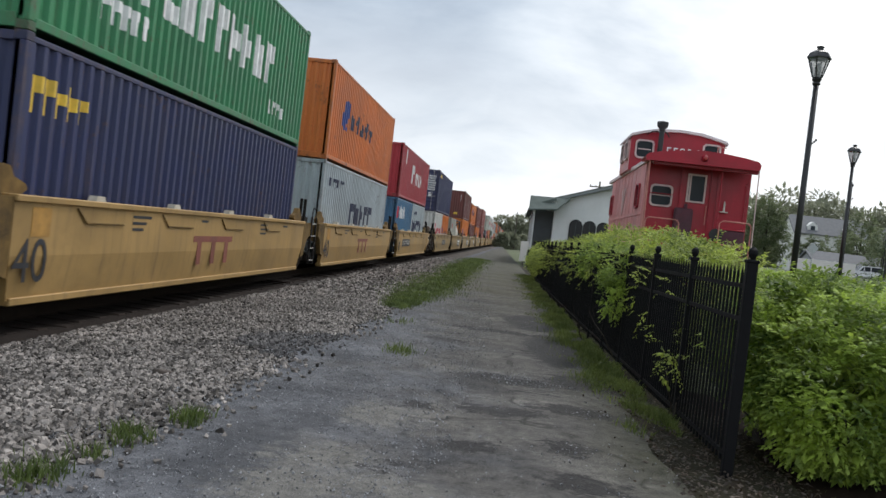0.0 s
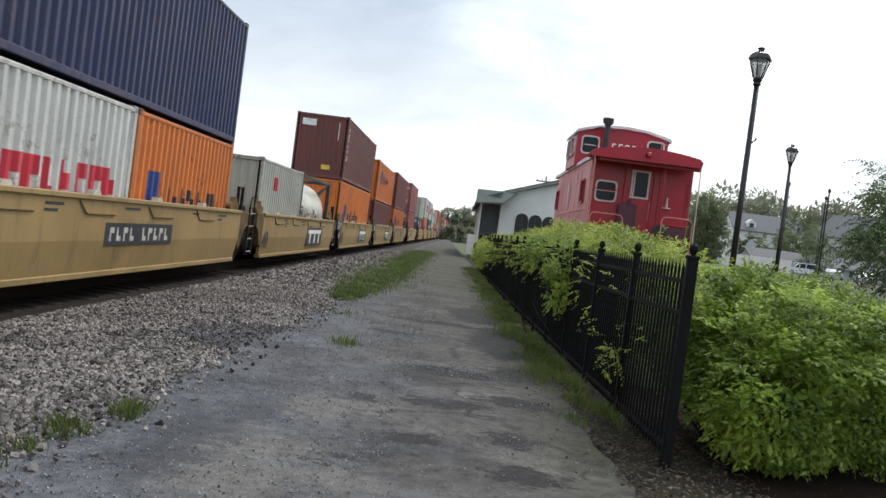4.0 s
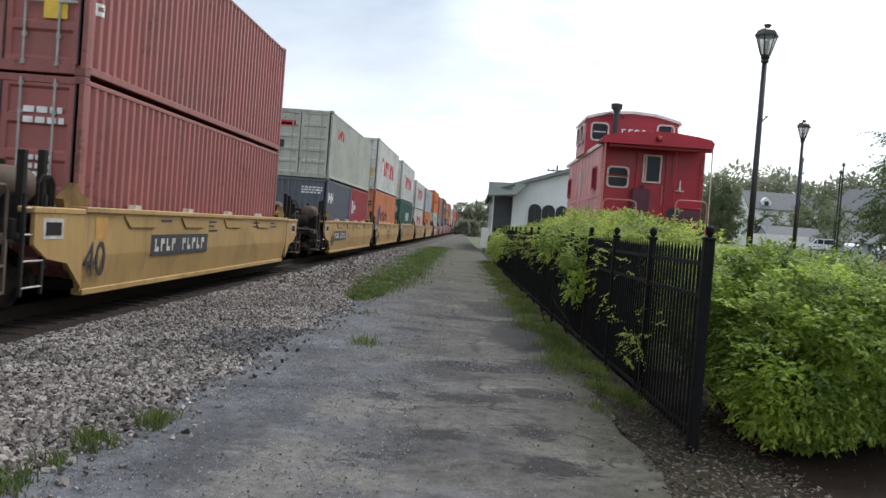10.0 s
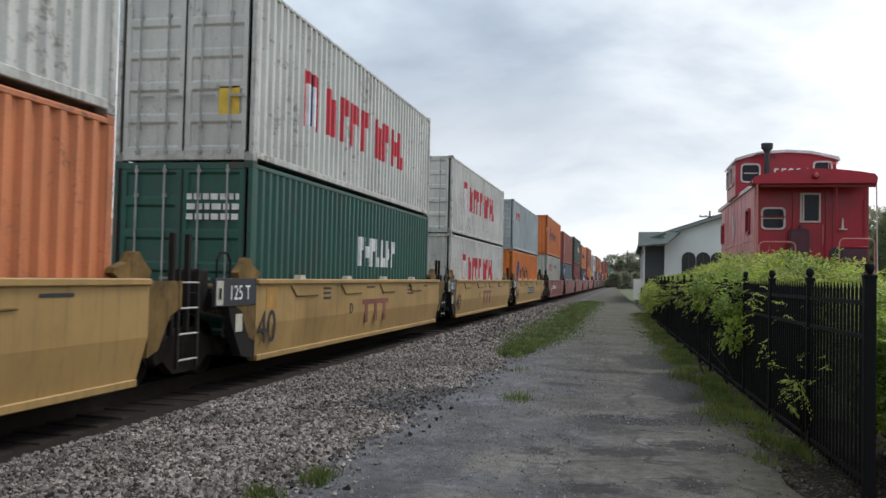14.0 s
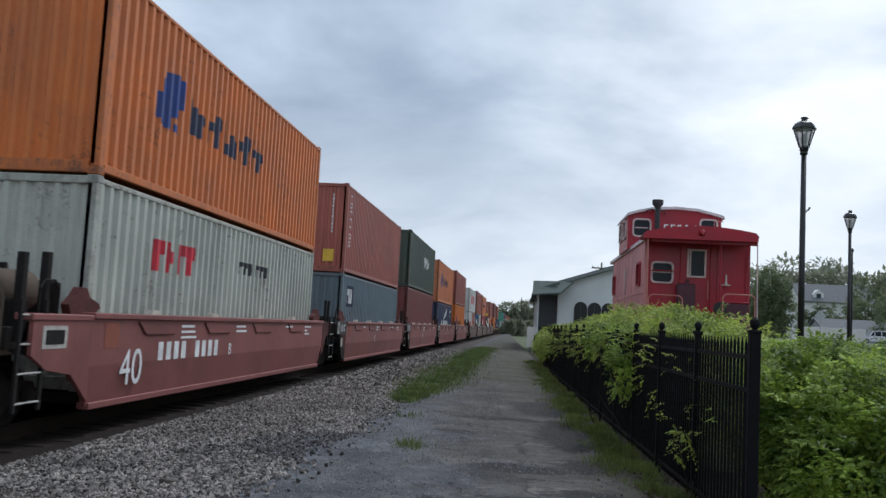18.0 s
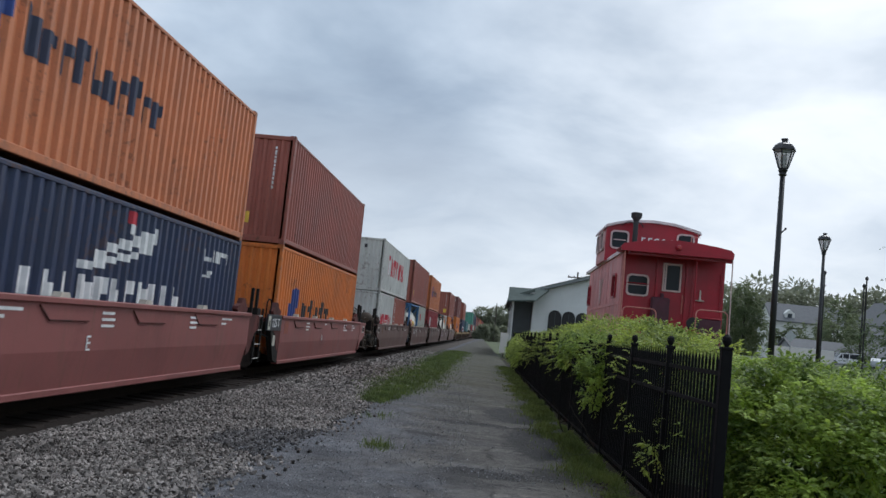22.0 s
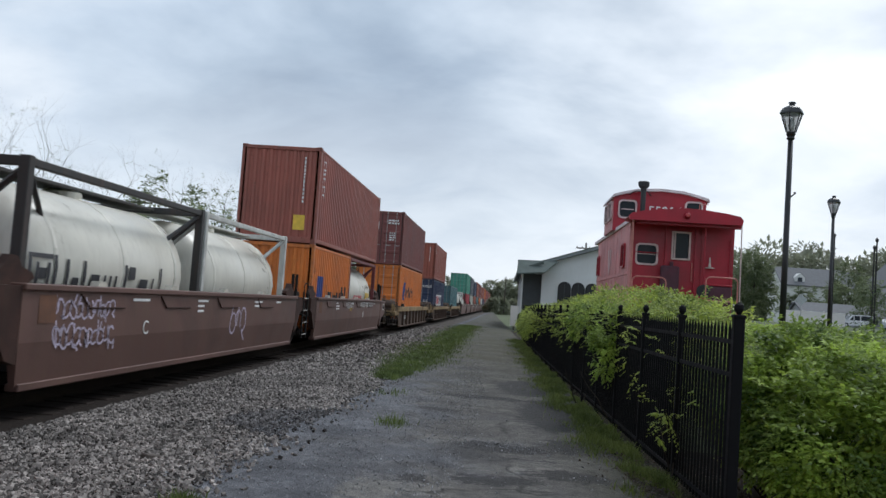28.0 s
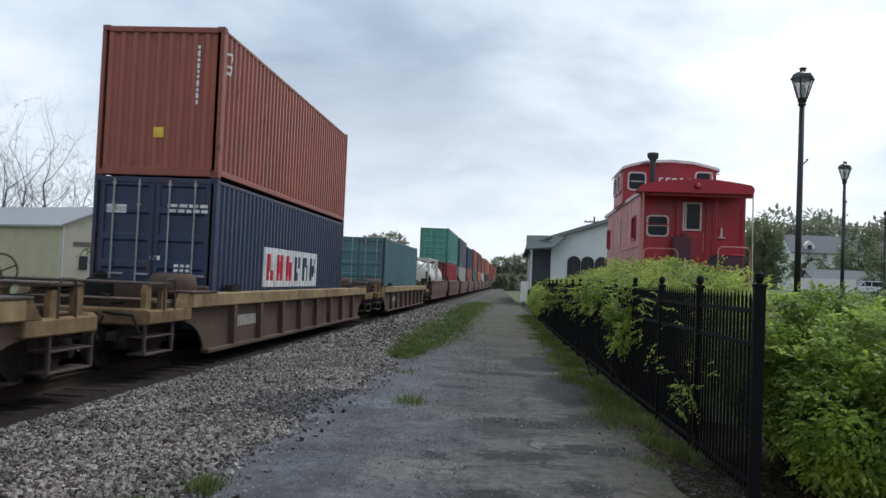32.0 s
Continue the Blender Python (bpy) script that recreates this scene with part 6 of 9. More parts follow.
    container("greygreen", 160.6, z + STD, h=STD, door=True, where=up, marks=[("word", "red", 1.5, 1.7, 0.4, 1.6, 4), ("end", "red", -0.9, 1.95, -0.2, 2.15), ("end", "black", -0.9, 1.1, -0.6, 1.4)])
    well_car("yellow", 176.2, letter="E", seed=11, wide_text=2)
    container("coral", 176.2, z, h=HC, door=True, where=inw, marks=HL + [("lines", "black", 0.3, 2.3, 2, 0.7, 0.18)])
    container("white", 176.2, z + HC, h=HC, door=True, where=up, marks=YM + [("end", "yellow", 0.6, 0.75, 0.95, 1.25)])
    well_car("yellow", 192.1, letter="D", seed=12, wide_text=2)
    container("deepgreen", 192.1, z, h=HC, door=True, where=inw, marks=[("word", "white", 5.6, 1.35, 0.65, 3.0, 7), ("lines", "white", 0.1, 2.4, 3, 0.9, 0.16)])
    container("white", 192.1, z + HC, h=HC, door=True, where=up, marks=YM + [("end", "yellow", 0.6, 0.75, 0.95, 1.2)])
    well_car("yellow", 207.7, letter="C", seed=13, wide_text=2)
    container("white", 207.7, z, h=STD, where=inw, marks=YM)
    container("white", 207.7, z + STD, h=STD, door=True, where=up, marks=YM)
    well_car("yellow", 223.5, letter="B", last=True, seed=14, wide_text=3)
    container("amber", 223.5, z, h=STD, where=inw, marks=HL)
    container("pale", 223.5, z + STD, h=STD, door=True, where=up, marks=[("word", "red", 1.2, 1.6, 0.4, 1.4, 4)])
    # five maroon units
    well_car("rose", 242.6, letter="B", first=True, plate=False, seed=15)
    container("greygreen", 242.6, z, h=HC, where=inw, marks=[("word", "red", 2.0, 1.75, 0.5, 1.8, 4), ("word", "black", 6.0, 1.95, 0.25, 2.2, 6)])
    container("orange", 242.6, z + HC, h=HC, where=up, marks=HL_TOP)
    well_car("rose", 258.8, letter="C", number=False, seed=16)
    container("steel", 258.8, z, h=STD, where=inw, marks=[("block", "navy", 0.7, 1.55, 1.85, 2.25), ("word", "white", 0.82, 1.66, 0.48, 0.95, 3)])
    container("salmon", 258.8, z + STD, h=HC, where=up, marks=[("endcol", "white", 0.72, 2.55, 1.3), ("column", "white", 0.6, 2.6, 1.0), ("end", "yellow", 0.5, 0.35, 0.85, 0.75)])
    well_car("rose", 274.7, letter="D", number=False, seed=17)
    container("maroon", 274.7, z, h=HC, where=inw)
    container("forest", 274.7, z + HC, h=HC, where=up, marks=[("word", "white", 6.3, 1.4, 0.6, 2.6, 6)])
    well_car("rose", 290.2, letter="E", number=False, seed=18)
    container("indigo", 290.2, z, h=STD, where=inw, marks=[("word", "white", 3.6, 0.85, 0.55, 5.4, 11), ("blob", "white", (5.0, 5.4, 1.48, 1.60), (5.4, 5.8, 1.52, 1.78), (5.8, 6.2, 1.62, 1.72), (5.8, 6.2, 1.78, 1.92), (6.2, 6.6, 1.68, 1.80), (6.2, 6.6, 1.86, 2.02), (6.6, 7.0, 1.75, 1.86), (6.6, 7.0, 1.94, 2.12), (7.0, 7.4, 1.86, 2.22), (7.4, 7.6, 2.05, 2.32), (6.5, 6.75, 2.12, 2.28)), ("blob", "red", (6.45, 6.75, 2.28, 2.48)), ("word", "white", 10.0, 2.0, 0.24, 1.5, 7), ("word", "white", 10.0, 1.68, 0.14, 0.5, 3)])
    container("coral", 290.2, z + STD, h=HC, door=True, where=up, marks=HL_TOP)
    well_car("rose", 306.0, letter="A", number=False, last=True, seed=19)
    container("amber", 306.0, z, h=HC, where=inw, marks=HL_LOW)
    container("rust", 306.0, z + HC, h=HC, where=up, marks=[("endcol", "white", 0.70, 2.6, 1.5), ("end", "yellow", -0.1, 0.5, 0.2, 0.8)])
    # brown car
    well_car("umber", 325.5, first=True, plate=False, number=False, seed=20)
    two("white", "oxide", 325.5, z, [("word", "red", 1.2, 0.95, 0.6, 4.2, 8)], [("column", "white", 0.6, 2.3, 0.6)])
    container("white", 325.5, z + STD, h=STD, where=up, marks=YM + [("end", "red", -0.72, 1.95, -0.64, 2.35), ("end", "red", -0.43, 1.95, -0.35, 2.35), ("end", "red", -0.64, 2.27, -0.43, 2.35), ("end", "red", -0.64, 1.95, -0.43, 2.03), ("end", "black", 0.2, 2.1, 0.34, 2.28)])
    well_car("umber", 341.2, letter="E", plate=False, number=False, scrawls=[(0.4, 1.95, 0.98, 1.33, "white")], seed=21)
    tank_container(341.2, z, "blue", "badge", where="under a brown container")
    container("greygreen", 341.2, z, L20, STD, where=inw, offset=6.15, marks=[("block", "red", 1.3, 1.55, 2.3, 2.05)])
    container("rust", 341.2, z + STD, h=HC, where=up, marks=[("endcol", "white", 0.70, 2.6, 1.5), ("end", "yellow", -0.1, 0.7, 0.15, 0.95), ("block", "yellow", 0.7, 0.6, 1.0, 0.9)])
    well_car("umber", 356.7, letter="D", plate=False, number=False, seed=22)
    container("crimson", 356.7, z, h=STD, where=inw, marks=[("block", "white", 2.0, 1.2, 3.0, 2.0)])
    container("coral", 356.7, z + STD, h=HC, where=up, marks=HL_TOP)
    well_car("umber", 372.0, letter="C", plate=False, number=False, scrawls=[(0.3, 2.0, 1.02, 1.34, "violet"), (0.4, 2.05, 0.66, 1.0, "violet"), (7.2, 8.2, 0.55, 1.25, "violet")], seed=23)
    tank_container(372.0, z, "dark", "lettered", where="in a well car")
    tank_container(372.0, z, "pale", "", offset=6.15, where="in a well car")
    well_car("umber", 387.4, letter="B", plate=False, number=False, last=True, scrawls=[(4.3, 5.8, 1.12, 1.40, "white"), (7.3, 10.3, 1.2, 1.40, "white"), (5.1, 5.6, 1.07, 1.17, "yellow")], seed=24)
    container("amber", 387.4, z, L20, STD, where=inw, marks=[("word", "black", 2.1, 0.7, 0.75, 3.6, 10), ("block", "blue", 0.9, 0.7, 1.7, 1.7)])
    tank_container(387.4, z, "maroon", "word", offset=6.15, where="under a red-brown container")
    container("rust", 387.4, z + STD, h=HC, where=up, marks=[("endcol", "white", 0.72, 2.6, 1.2), ("column", "white", 0.6, 2.6, 1.4), ("end", "yellow", 0.5, 0.4, 0.85, 0.85)])
    # stand-alone ribbed cars
    ribbed_car("ochre", 408.6)
    container("amber", 408.6, z + 0.08, h=HC, door=True, where=inw, marks=HL)
    container("maroon", 408.6, z + HC + 0.08, h=HC, door=True, where=up, marks=doorlines + [("end", "white", -0.5, 1.9, -0.15, 2.35)])
    ribbed_car("ochre", 430.6)
    container("indigo", 430.6, z, h=HC, door=True, where=inw, marks=[("block", "white", 3.3, 0.83, 8.6, 1.75), ("lines", "white", 0.3, 2.4, 2, 0.8, 0.10), ("lines", "white", 0.45, 1.25, 4, 0.3, 0.09), ("end", "white", -0.95, 2.2, -0.55, 2.36), ("end", "white", -0.05, 1.32, 0.16, 1.40)] + [("blob", tint, (y, y + 0.22, 0.98, 1.60), (y + 0.22, y + 0.44, a, b), (y + 0.44, y + 0.66, e, f)) for y, tint, a, b, e, f in ((3.52, "red", 1.20, 1.60, 0.98, 1.22), (4.36, "red", 1.15, 1.45, 0.98, 1.60), (5.20, "red", 1.10, 1.60, 0.98, 1.45), (6.05, "navy", 0.98, 1.2, 1.30, 1.60), (6.90, "navy", 1.35, 1.60, 0.98, 1.40), (7.74, "navy", 1.10, 1.40, 1.20, 1.60))])
    container("oxide", 430.6, z + HC, h=HC, where=up, marks=[("endcol", "white", 0.70, 2.55, 1.4), ("end", "yellow", -0.1, 0.75, 0.1, 0.95), ("column", "white", 0.3, 2.5, 2.0)])
    ribbed_car("ochre", 452.4)
    container("teal", 452.4, z, h=HC, where=inw, door=True)
    far = [("umber", None, "tank"), ("umber", "mint", "red"), ("umber", "slate", "greygreen"), ("umber", "indigo", "oxide"), ("umber", "rust", "teal"), ("umber", "maroon", "orange"),
           ("umber", "oxide", "white"), ("umber", "rust", "navy"), ("umber", "orange", "maroon"), ("umber", "crimson", "rust"), ("umber", "rust", "brown"), ("umber", "maroon", "oxide"), ("umber", "oxide", "rust"), ("umber", "rust", "maroon")]
    for i, (car, top, low) in enumerate(far):
        u = 472.2 + 15.5 * i
        well_car(car, u, plate=False, number=False, seed=30 + i)
        if low == "tank":
            tank_container(u, z, "pale", "", where="in a well car")
            tank_container(u, z, "dark", "", offset=6.15, where="in a well car")
        else:
            container(low, u, z, h=STD, where=inw)
        if top:
            container(top, u, z + STD, h=HC if i % 3 else STD, door=(i == 1), where=up)


make_ground()
make_debris()
make_lane()
make_track()
make_stones()
make_fines()
make_train()


# ---- beside the lane ----
def smooth01(a, b, x):
    t = min(1.0, max(0.0, (x - a) / (b - a)))
    return t * t * (3 - 2 * t)


def rise(x, y):
    """The park and the parking lot lie on a slow rise beyond the hedge."""
    return 2.0 * smooth01(6, 16, x) * smooth01(18, 85, y) - 0.1


def leaf_cloud(name, at, facing, size, rng, droop=0.5, loose=0.55):
    """Leaves as folded blades: places (n,3), the way each one points (n,3), lengths (n,)."""
    n = len(at)
    base = np.array([(0, 0, 0), (0.25, 0.42, -0.06), (0, 0.5, 0.06), (-0.25, 0.42, -0.06), (0, 1.0, -0.16)])
    tris = np.array([(0, 1, 2), (0, 2, 3), (1, 4, 2), (3, 2, 4)])
    y = facing + rng.normal(scale=loose, size=(n, 3)) + np.array((0, 0, -droop))
    y /= np.linalg.norm(y, axis=1)[:, None]
    up = np.array((0, 0, 1.0)) + facing * 0.4 + rng.normal(scale=0.4, size=(n, 3))
    x = np.cross(y, up)
    x /= np.linalg.norm(x, axis=1)[:, None] + 1e-9
    z = np.cross(x, y)
    turn = np.stack([x, y, z], -1)
    v, f = scatter(base, tris, at, turn, np.repeat(size[:, None], 3, 1))
    return bulk(name, v, f)


def sprays(rng, c, d, per, length, droop=0.3):
    """Leaves set along arching twigs that start at c and grow along d."""
    m = len(c)
    grow = d + rng.normal(scale=0.35, size=(m, 3)) + np.array((0, 0, 0.1))
    grow /= np.linalg.norm(grow, axis=1)[:, None]
    side = np.cross(grow, np.array((0, 0, 1.0)) + 0.2 * rng.normal(size=(m, 3)))
    side /= np.linalg.norm(side, axis=1)[:, None] + 1e-9
    long = length * (0.6 + 0.8 * rng.random(m))
    s = np.tile(np.linspace(0.05, 1, per), m)
    G, S, L = np.repeat(grow, per, 0), np.repeat(side, per, 0), np.repeat(long, per)
    hand = np.tile(np.where(np.arange(per) % 2 == 0, 1.0, -1.0), m)[:, None]
    at = np.repeat(c, per, 0) + G * (s * L)[:, None] + np.array((0, 0, -droop)) * (s * s * L)[:, None] + S * hand * 0.015
    return at, G * 0.6 + S * hand * 0.8


def lump_points(rng, lumps, n, fill=0.22, per=11, length=0.15):
    """Leaves on twigs over a heap of overlapping ellipsoids (x, y, z, rx, ry, rz)."""
    lumps = np.array(lumps, float)
    area = (lumps[:, 3] * lumps[:, 4] + lumps[:, 4] * lumps[:, 5] + lumps[:, 3] * lumps[:, 5])
    m = max(1, n // per)
    k = rng.choice(len(lumps), m, p=area / area.sum())
    d = rng.normal(size=(m, 3))
    d /= np.linalg.norm(d, axis=1)[:, None]
    r = 0.90 - fill * rng.random(m) ** 1.5 + 0.04 * rng.normal(size=m)
    c = lumps[k, :3] + d * lumps[k, 3:] * r[:, None]
    # branches make layers with shaded gaps between them
    tier = np.array([noise.noise((p[0] * 2.0, p[1] * 2.0, p[2] * 6.0)) for p in c])
    c += d * lumps[k, 3:] * (0.24 * tier)[:, None]
    alive = tier > -0.36 + 0.2 * rng.random(m)
    k, d, c = k[alive], d[alive], c[alive]
    m = len(k)
    out = d / lumps[k, 3:]
    out /= np.linalg.norm(out, axis=1)[:, None]
    deep = np.zeros(m, bool)
    for q in lumps:
        deep |= (((c - q[:3]) / (q[3:] * 0.72)) ** 2).sum(1) < 1
    at, way = sprays(rng, c[~deep], out[~deep], per, length)
    keep = at[:, 2] > 0.02
    return at[keep], way[keep]


def shrub(name, label, lumps, n, size, seed, leaf, stems):
    rng = np.random.default_rng(seed)
    t = thing(name, label, "shrub", group="shrubs along the fence")
    at, out = lump_points(rng, lumps, n)
    part("foliage", leaf_cloud("foliage", at, out, size * (0.7 + 0.6 * rng.random(len(at))), rng, 0.25, 0.25), leaf, t)
    bark = surface("bark_dark", (0.035, 0.028, 0.02), 0.9, var=0.3, scale=8, bump=0.5)
    pr = random.Random(seed)
    for i in range(stems):
        q = pr.choice(lumps)
        s = Shape()
        a = Vector((q[0] + pr.uniform(-0.2, 0.2), q[1] + pr.uniform(-0.2, 0.2), -0.05))
        for k in range(4):
            b = a + Vector((pr.uniform(-0.2, 0.2), pr.uniform(-0.2, 0.2), pr.uniform(0.12, 0.24)))
            s.tube(a, b, 0.013 - 0.0025 * k, 0.0105 - 0.0025 * k, n=5)
            a = b
        part("stem", s, bark, t)
    # shaded inner leaves
    inner = [(x, y, z - 0.1, a * 0.72, b * 0.72, c * 0.72) for x, y, z, a, b, c in lumps]
    at, out = lump_points(rng, inner, n // 4, 0.5)
    part("inner_foliage", leaf_cloud("inner_foliage", at, out, size * 2.0 * (0.7 + 0.6 * rng.random(len(at))), rng), leaf, t)
    return t


def fence_x(y):
    return 1.82 - 0.035 * (y - 6.86) + 0.00035 * (y - 6.86) ** 2


def make_hedge():
    light = leafy("leaf_bush", (0.085, 0.145, 0.024), (0.50, 0.64, 0.11), 0.48, 2.2)
    yellow = leafy("leaf_hedge", (0.115, 0.165, 0.028), (0.54, 0.63, 0.11), 0.48, 1.6)
    shrub("shrub", "large rounded bush with drooping bright green leaves at the fence's end",
          [(3.1, 7.7, 0.80, 1.0, 0.95, 0.74), (3.75, 7.9, 0.72, 0.85, 0.85, 0.74), (2.65, 8.3, 0.92, 0.75, 0.9, 0.72), (3.3, 8.7, 0.90, 1.05, 0.9, 0.74), (2.75, 7.2, 0.55, 0.55, 0.5, 0.5)], 105000, 0.054, 11, light, 14)
    rng = random.Random(8)
    lumps = []
    y = 10.4
    while y < 44:
        x = fence_x(y)
        far = smooth01(14, 40, y)
        top = float(np.interp(y, (10, 12, 15, 22, 30, 40, 44), (1.80, 2.0, 2.12, 2.0, 1.86, 1.66, 1.4)))
        over = smooth01(30, 38, y)
        rz = 0.70 + rng.uniform(-0.04, 0.05)
        lumps.append((x + 0.72 - 0.42 * over + rng.uniform(-0.08, 0.12), y, top + 0.02 - rz + rng.uniform(-0.05, 0.05), 0.80 - 0.10 * over, 0.80 + 0.55 * far, rz))
        if 11.5 < y < 19:
            lumps.append((x + 1.10 + 0.10 * (y - 11.5) + rng.uniform(-0.1, 0.1), y + 0.3, top - 0.10 - rz, 0.72, 0.8, rz))
        y += 0.70 + 0.9 * far
    shrub("hedge", "long clipped yellow-green hedge growing over the iron fence", lumps, 200000, 0.052, 12, yellow, 18)
    shrub("vine_shrub", "light green shoots pushing through the iron fence",
          [(1.52, 12.7, 1.45, 0.15, 0.36, 0.30), (1.50, 12.6, 1.08, 0.15, 0.30, 0.36), (1.50, 15.2, 1.55, 0.12, 0.35, 0.22), (1.46, 17.2, 1.50, 0.12, 0.40, 0.26)], 5200, 0.048, 13, light, 6)
    shrub("vine", "sparse pale leaves climbing an iron fence post",
          [(1.66, 8.75, 1.15, 0.07, 0.18, 0.12), (1.64, 8.85, 0.82, 0.07, 0.16, 0.14), (1.66, 8.65, 0.62, 0.07, 0.2, 0.1), (1.66, 8.95, 1.38, 0.06, 0.1, 0.08), (1.66, 8.6, 0.42, 0.06, 0.12, 0.06)], 230, 0.036, 14, yellow, 2)


def make_fence():
    blk = surface("fence_black", (0.006, 0.006, 0.007), 0.75, spec=0.2, var=0.2, scale=12, bump=0.08)
    f = thing("iron_fence", "black spear-topped iron fence along the lane", "fence")
    post = Shape().box(-0.032, 0.032, -0.032, 0.032, -0.05, 1.64, 0.006).box(-0.042, 0.042, -0.042, 0.042, 1.62, 1.655, 0.006).lathe([(0.015, 1.655), (0.025, 1.67), (0.036, 1.69), (0.038, 1.71), (0.03, 1.735), (0.01, 1.75)], (0, 0, 0), 10).mesh("post")
    thick = Shape().box(-0.042, 0.042, -0.042, 0.042, -0.05, 1.66, 0.008).box(-0.048, 0.048, -0.048, 0.048, 1.645, 1.675, 0.008).lathe([(0.016, 1.675), (0.028, 1.695), (0.037, 1.72), (0.034, 1.75), (0.012, 1.772)], (0, 0, 0), 12).mesh("post")
    picket = Shape().box(-0.010, 0.010, -0.010, 0.010, 0.06, 1.56).add([(-0.010, -0.010, 1.56), (0.010, -0.010, 1.56), (0.010, 0.010, 1.56), (-0.010, 0.010, 1.56), (0, 0, 1.63), (-0.018, 0, 1.575), (0.018, 0, 1.575)], [(0, 1, 4), (1, 2, 4), (2, 3, 4), (3, 0, 4)]).mesh("picket")
    n = 21
    rest = Shape()
    for i in range(n + 1):
        y = 6.86 + 1.83 * i
        part("post", thick if i == 0 else post, blk, f, at=pose(fence_x(y), y, 0))
        if i == n:
            break
        y2 = y + 1.83
        x, x2 = fence_x(y), fence_x(y2)
        for z in (0.13, 1.20, 1.46):
            part("rail", Shape().add([(x - 0.012, y, z - 0.018), (x + 0.012, y, z - 0.018), (x + 0.012, y, z + 0.018), (x - 0.012, y, z + 0.018), (x2 - 0.012, y2, z - 0.018), (x2 + 0.012, y2, z - 0.018), (x2 + 0.012, y2, z + 0.018), (x2 - 0.012, y2, z + 0.018)],
                                     [(0, 1, 5, 4), (1, 2, 6, 5), (2, 3, 7, 6), (3, 0, 4, 7)]), blk, f)
        for k in range(1, 17):
            yy = y + 1.83 * k / 17
            if i < 17:
                part("picket", picket, blk, f, at=pose(fence_x(yy), yy, 0))
            else:
                rest.box(fence_x(yy) - 0.01, fence_x(yy) + 0.01, yy - 0.01, yy + 0.01, 0.06, 1.62)
    tagged(part("far_picket", rest, blk, f), kind="stuff")


def blades(name, rng, x, y, z, tall, mat, label):
    """Tufts of grass: places (n,), blade heights (n,)."""
    n = len(x)
    a = rng.random(n) * 6.283
    lean = rng.normal(scale=0.35, size=(n, 2)) * tall[:, None]
    w = 0.004 + 0.003 * rng.random(n)
    p = np.stack([x, y, z], 1)
    side = np.stack([np.cos(a) * w, np.sin(a) * w, np.zeros(n)], 1)
    mid = p + np.stack([lean[:, 0] * 0.35, lean[:, 1] * 0.35, tall * 0.6], 1)
    tip = p + np.stack([lean[:, 0], lean[:, 1], tall], 1)
    v = np.stack([p - side, p + side, mid + side * 0.8, mid - side * 0.8, tip], 1).reshape(-1, 3)
    k = np.arange(n)[:, None] * 5
    f = np.concatenate([k + np.array([[0, 1, 2]]), k + np.array([[0, 2, 3]]), k + np.array([[3, 2, 4]])])
    tagged(part(name, bulk(name, v, f), mat), label, "grass", kind="stuff")


def make_grass():
    rng = np.random.default_rng(21)
    g = leafy("grass_blade", (0.085, 0.115, 0.028), (0.24, 0.285, 0.075), 0.4, 1.2)
    dull = leafy("grass_dull", (0.060, 0.090, 0.022), (0.165, 0.215, 0.055), 0.35, 1.6)
    n = 85000
    y = 6.2 + 36 * rng.random(n) ** 1.4
    wide = (0.30 + 0.22 * np.array([noise.noise((0, b * 0.7, 31)) for b in y])) * (0.55 + 0.45 * np.clip((y - 7) / 4, 0, 1))
    x = np.array([fence_x(v) for v in y]) - 0.04 - wide * (np.abs(rng.normal(size=n)) * 0.85 + 0.1)
    clump = np.array([noise.noise((a * 2.6, b * 1.3, 3)) for a, b in zip(x, y)])
    k = clump > -0.45 + 0.5 * rng.random(n) + 0.85 * np.clip((9.8 - y) / 2.2, 0, 1)
    blades("grass_verge", rng, x[k], y[k], np.full(k.sum(), -0.02), (0.025 + 0.085 * rng.random(k.sum()) ** 1.5) * (1 + clump[k]), g, "rough green grass verge along the fence's foot")
    n = 38000
    y = 16.5 + 46 * rng.random(n) ** 1.3
    mid, half = -2.25 - 0.006 * (y - 18), 0.10 + 0.50 * np.minimum(1, (y - 16.5) / 7)
    x = mid + half * 0.75 * rng.normal(size=n)
    clump = np.array([noise.noise((a * 1.1, b * 0.6, 9)) for a, b in zip(x, y)])
    k = clump > -0.55 + 0.35 * rng.random(n)
    blades("grass_strip", rng, x[k], y[k], np.full(k.sum(), 0.015), 0.03 + 0.07 * rng.random(k.sum()), dull, "strip of green grass between ballast and lane")
    spots = [(-2.26, 6.22, 0.10, 260), (-2.20, 6.05, 0.05, 90), (-2.48, 5.62, 0.09, 200), (-2.36, 5.40, 0.06, 60), (-2.28, 5.52, 0.05, 50), (-2.42, 5.05, 0.09, 80), (-2.50, 4.55, 0.14, 330), (-1.33, 11.15, 0.18, 170), (-1.9, 14.5, 0.3, 90)]
    xs, ys = [], []
    for cx, cy, r, m in spots:
        xs.append(cx + r * 0.6 * rng.normal(size=m))
        ys.append(cy + r * 0.9 * rng.normal(size=m))
    x, y = np.concatenate(xs), np.concatenate(ys)
    blades("weeds", rng, x, y, np.full(len(x), -0.02), 0.03 + 0.13 * rng.random(len(x)) ** 1.5, dull, "tufts of weeds in the gravel")
    n = 14000
    x, y = 2.5 + 22 * rng.random(n), 5.5 + 26 * rng.random(n) ** 1.4
    z = np.array([rise(a, b) for a, b in zip(x, y)])
    blades("lawn_grass", rng, x, y, z, 0.04 + 0.05 * rng.random(n), g, "short park lawn behind the hedge")


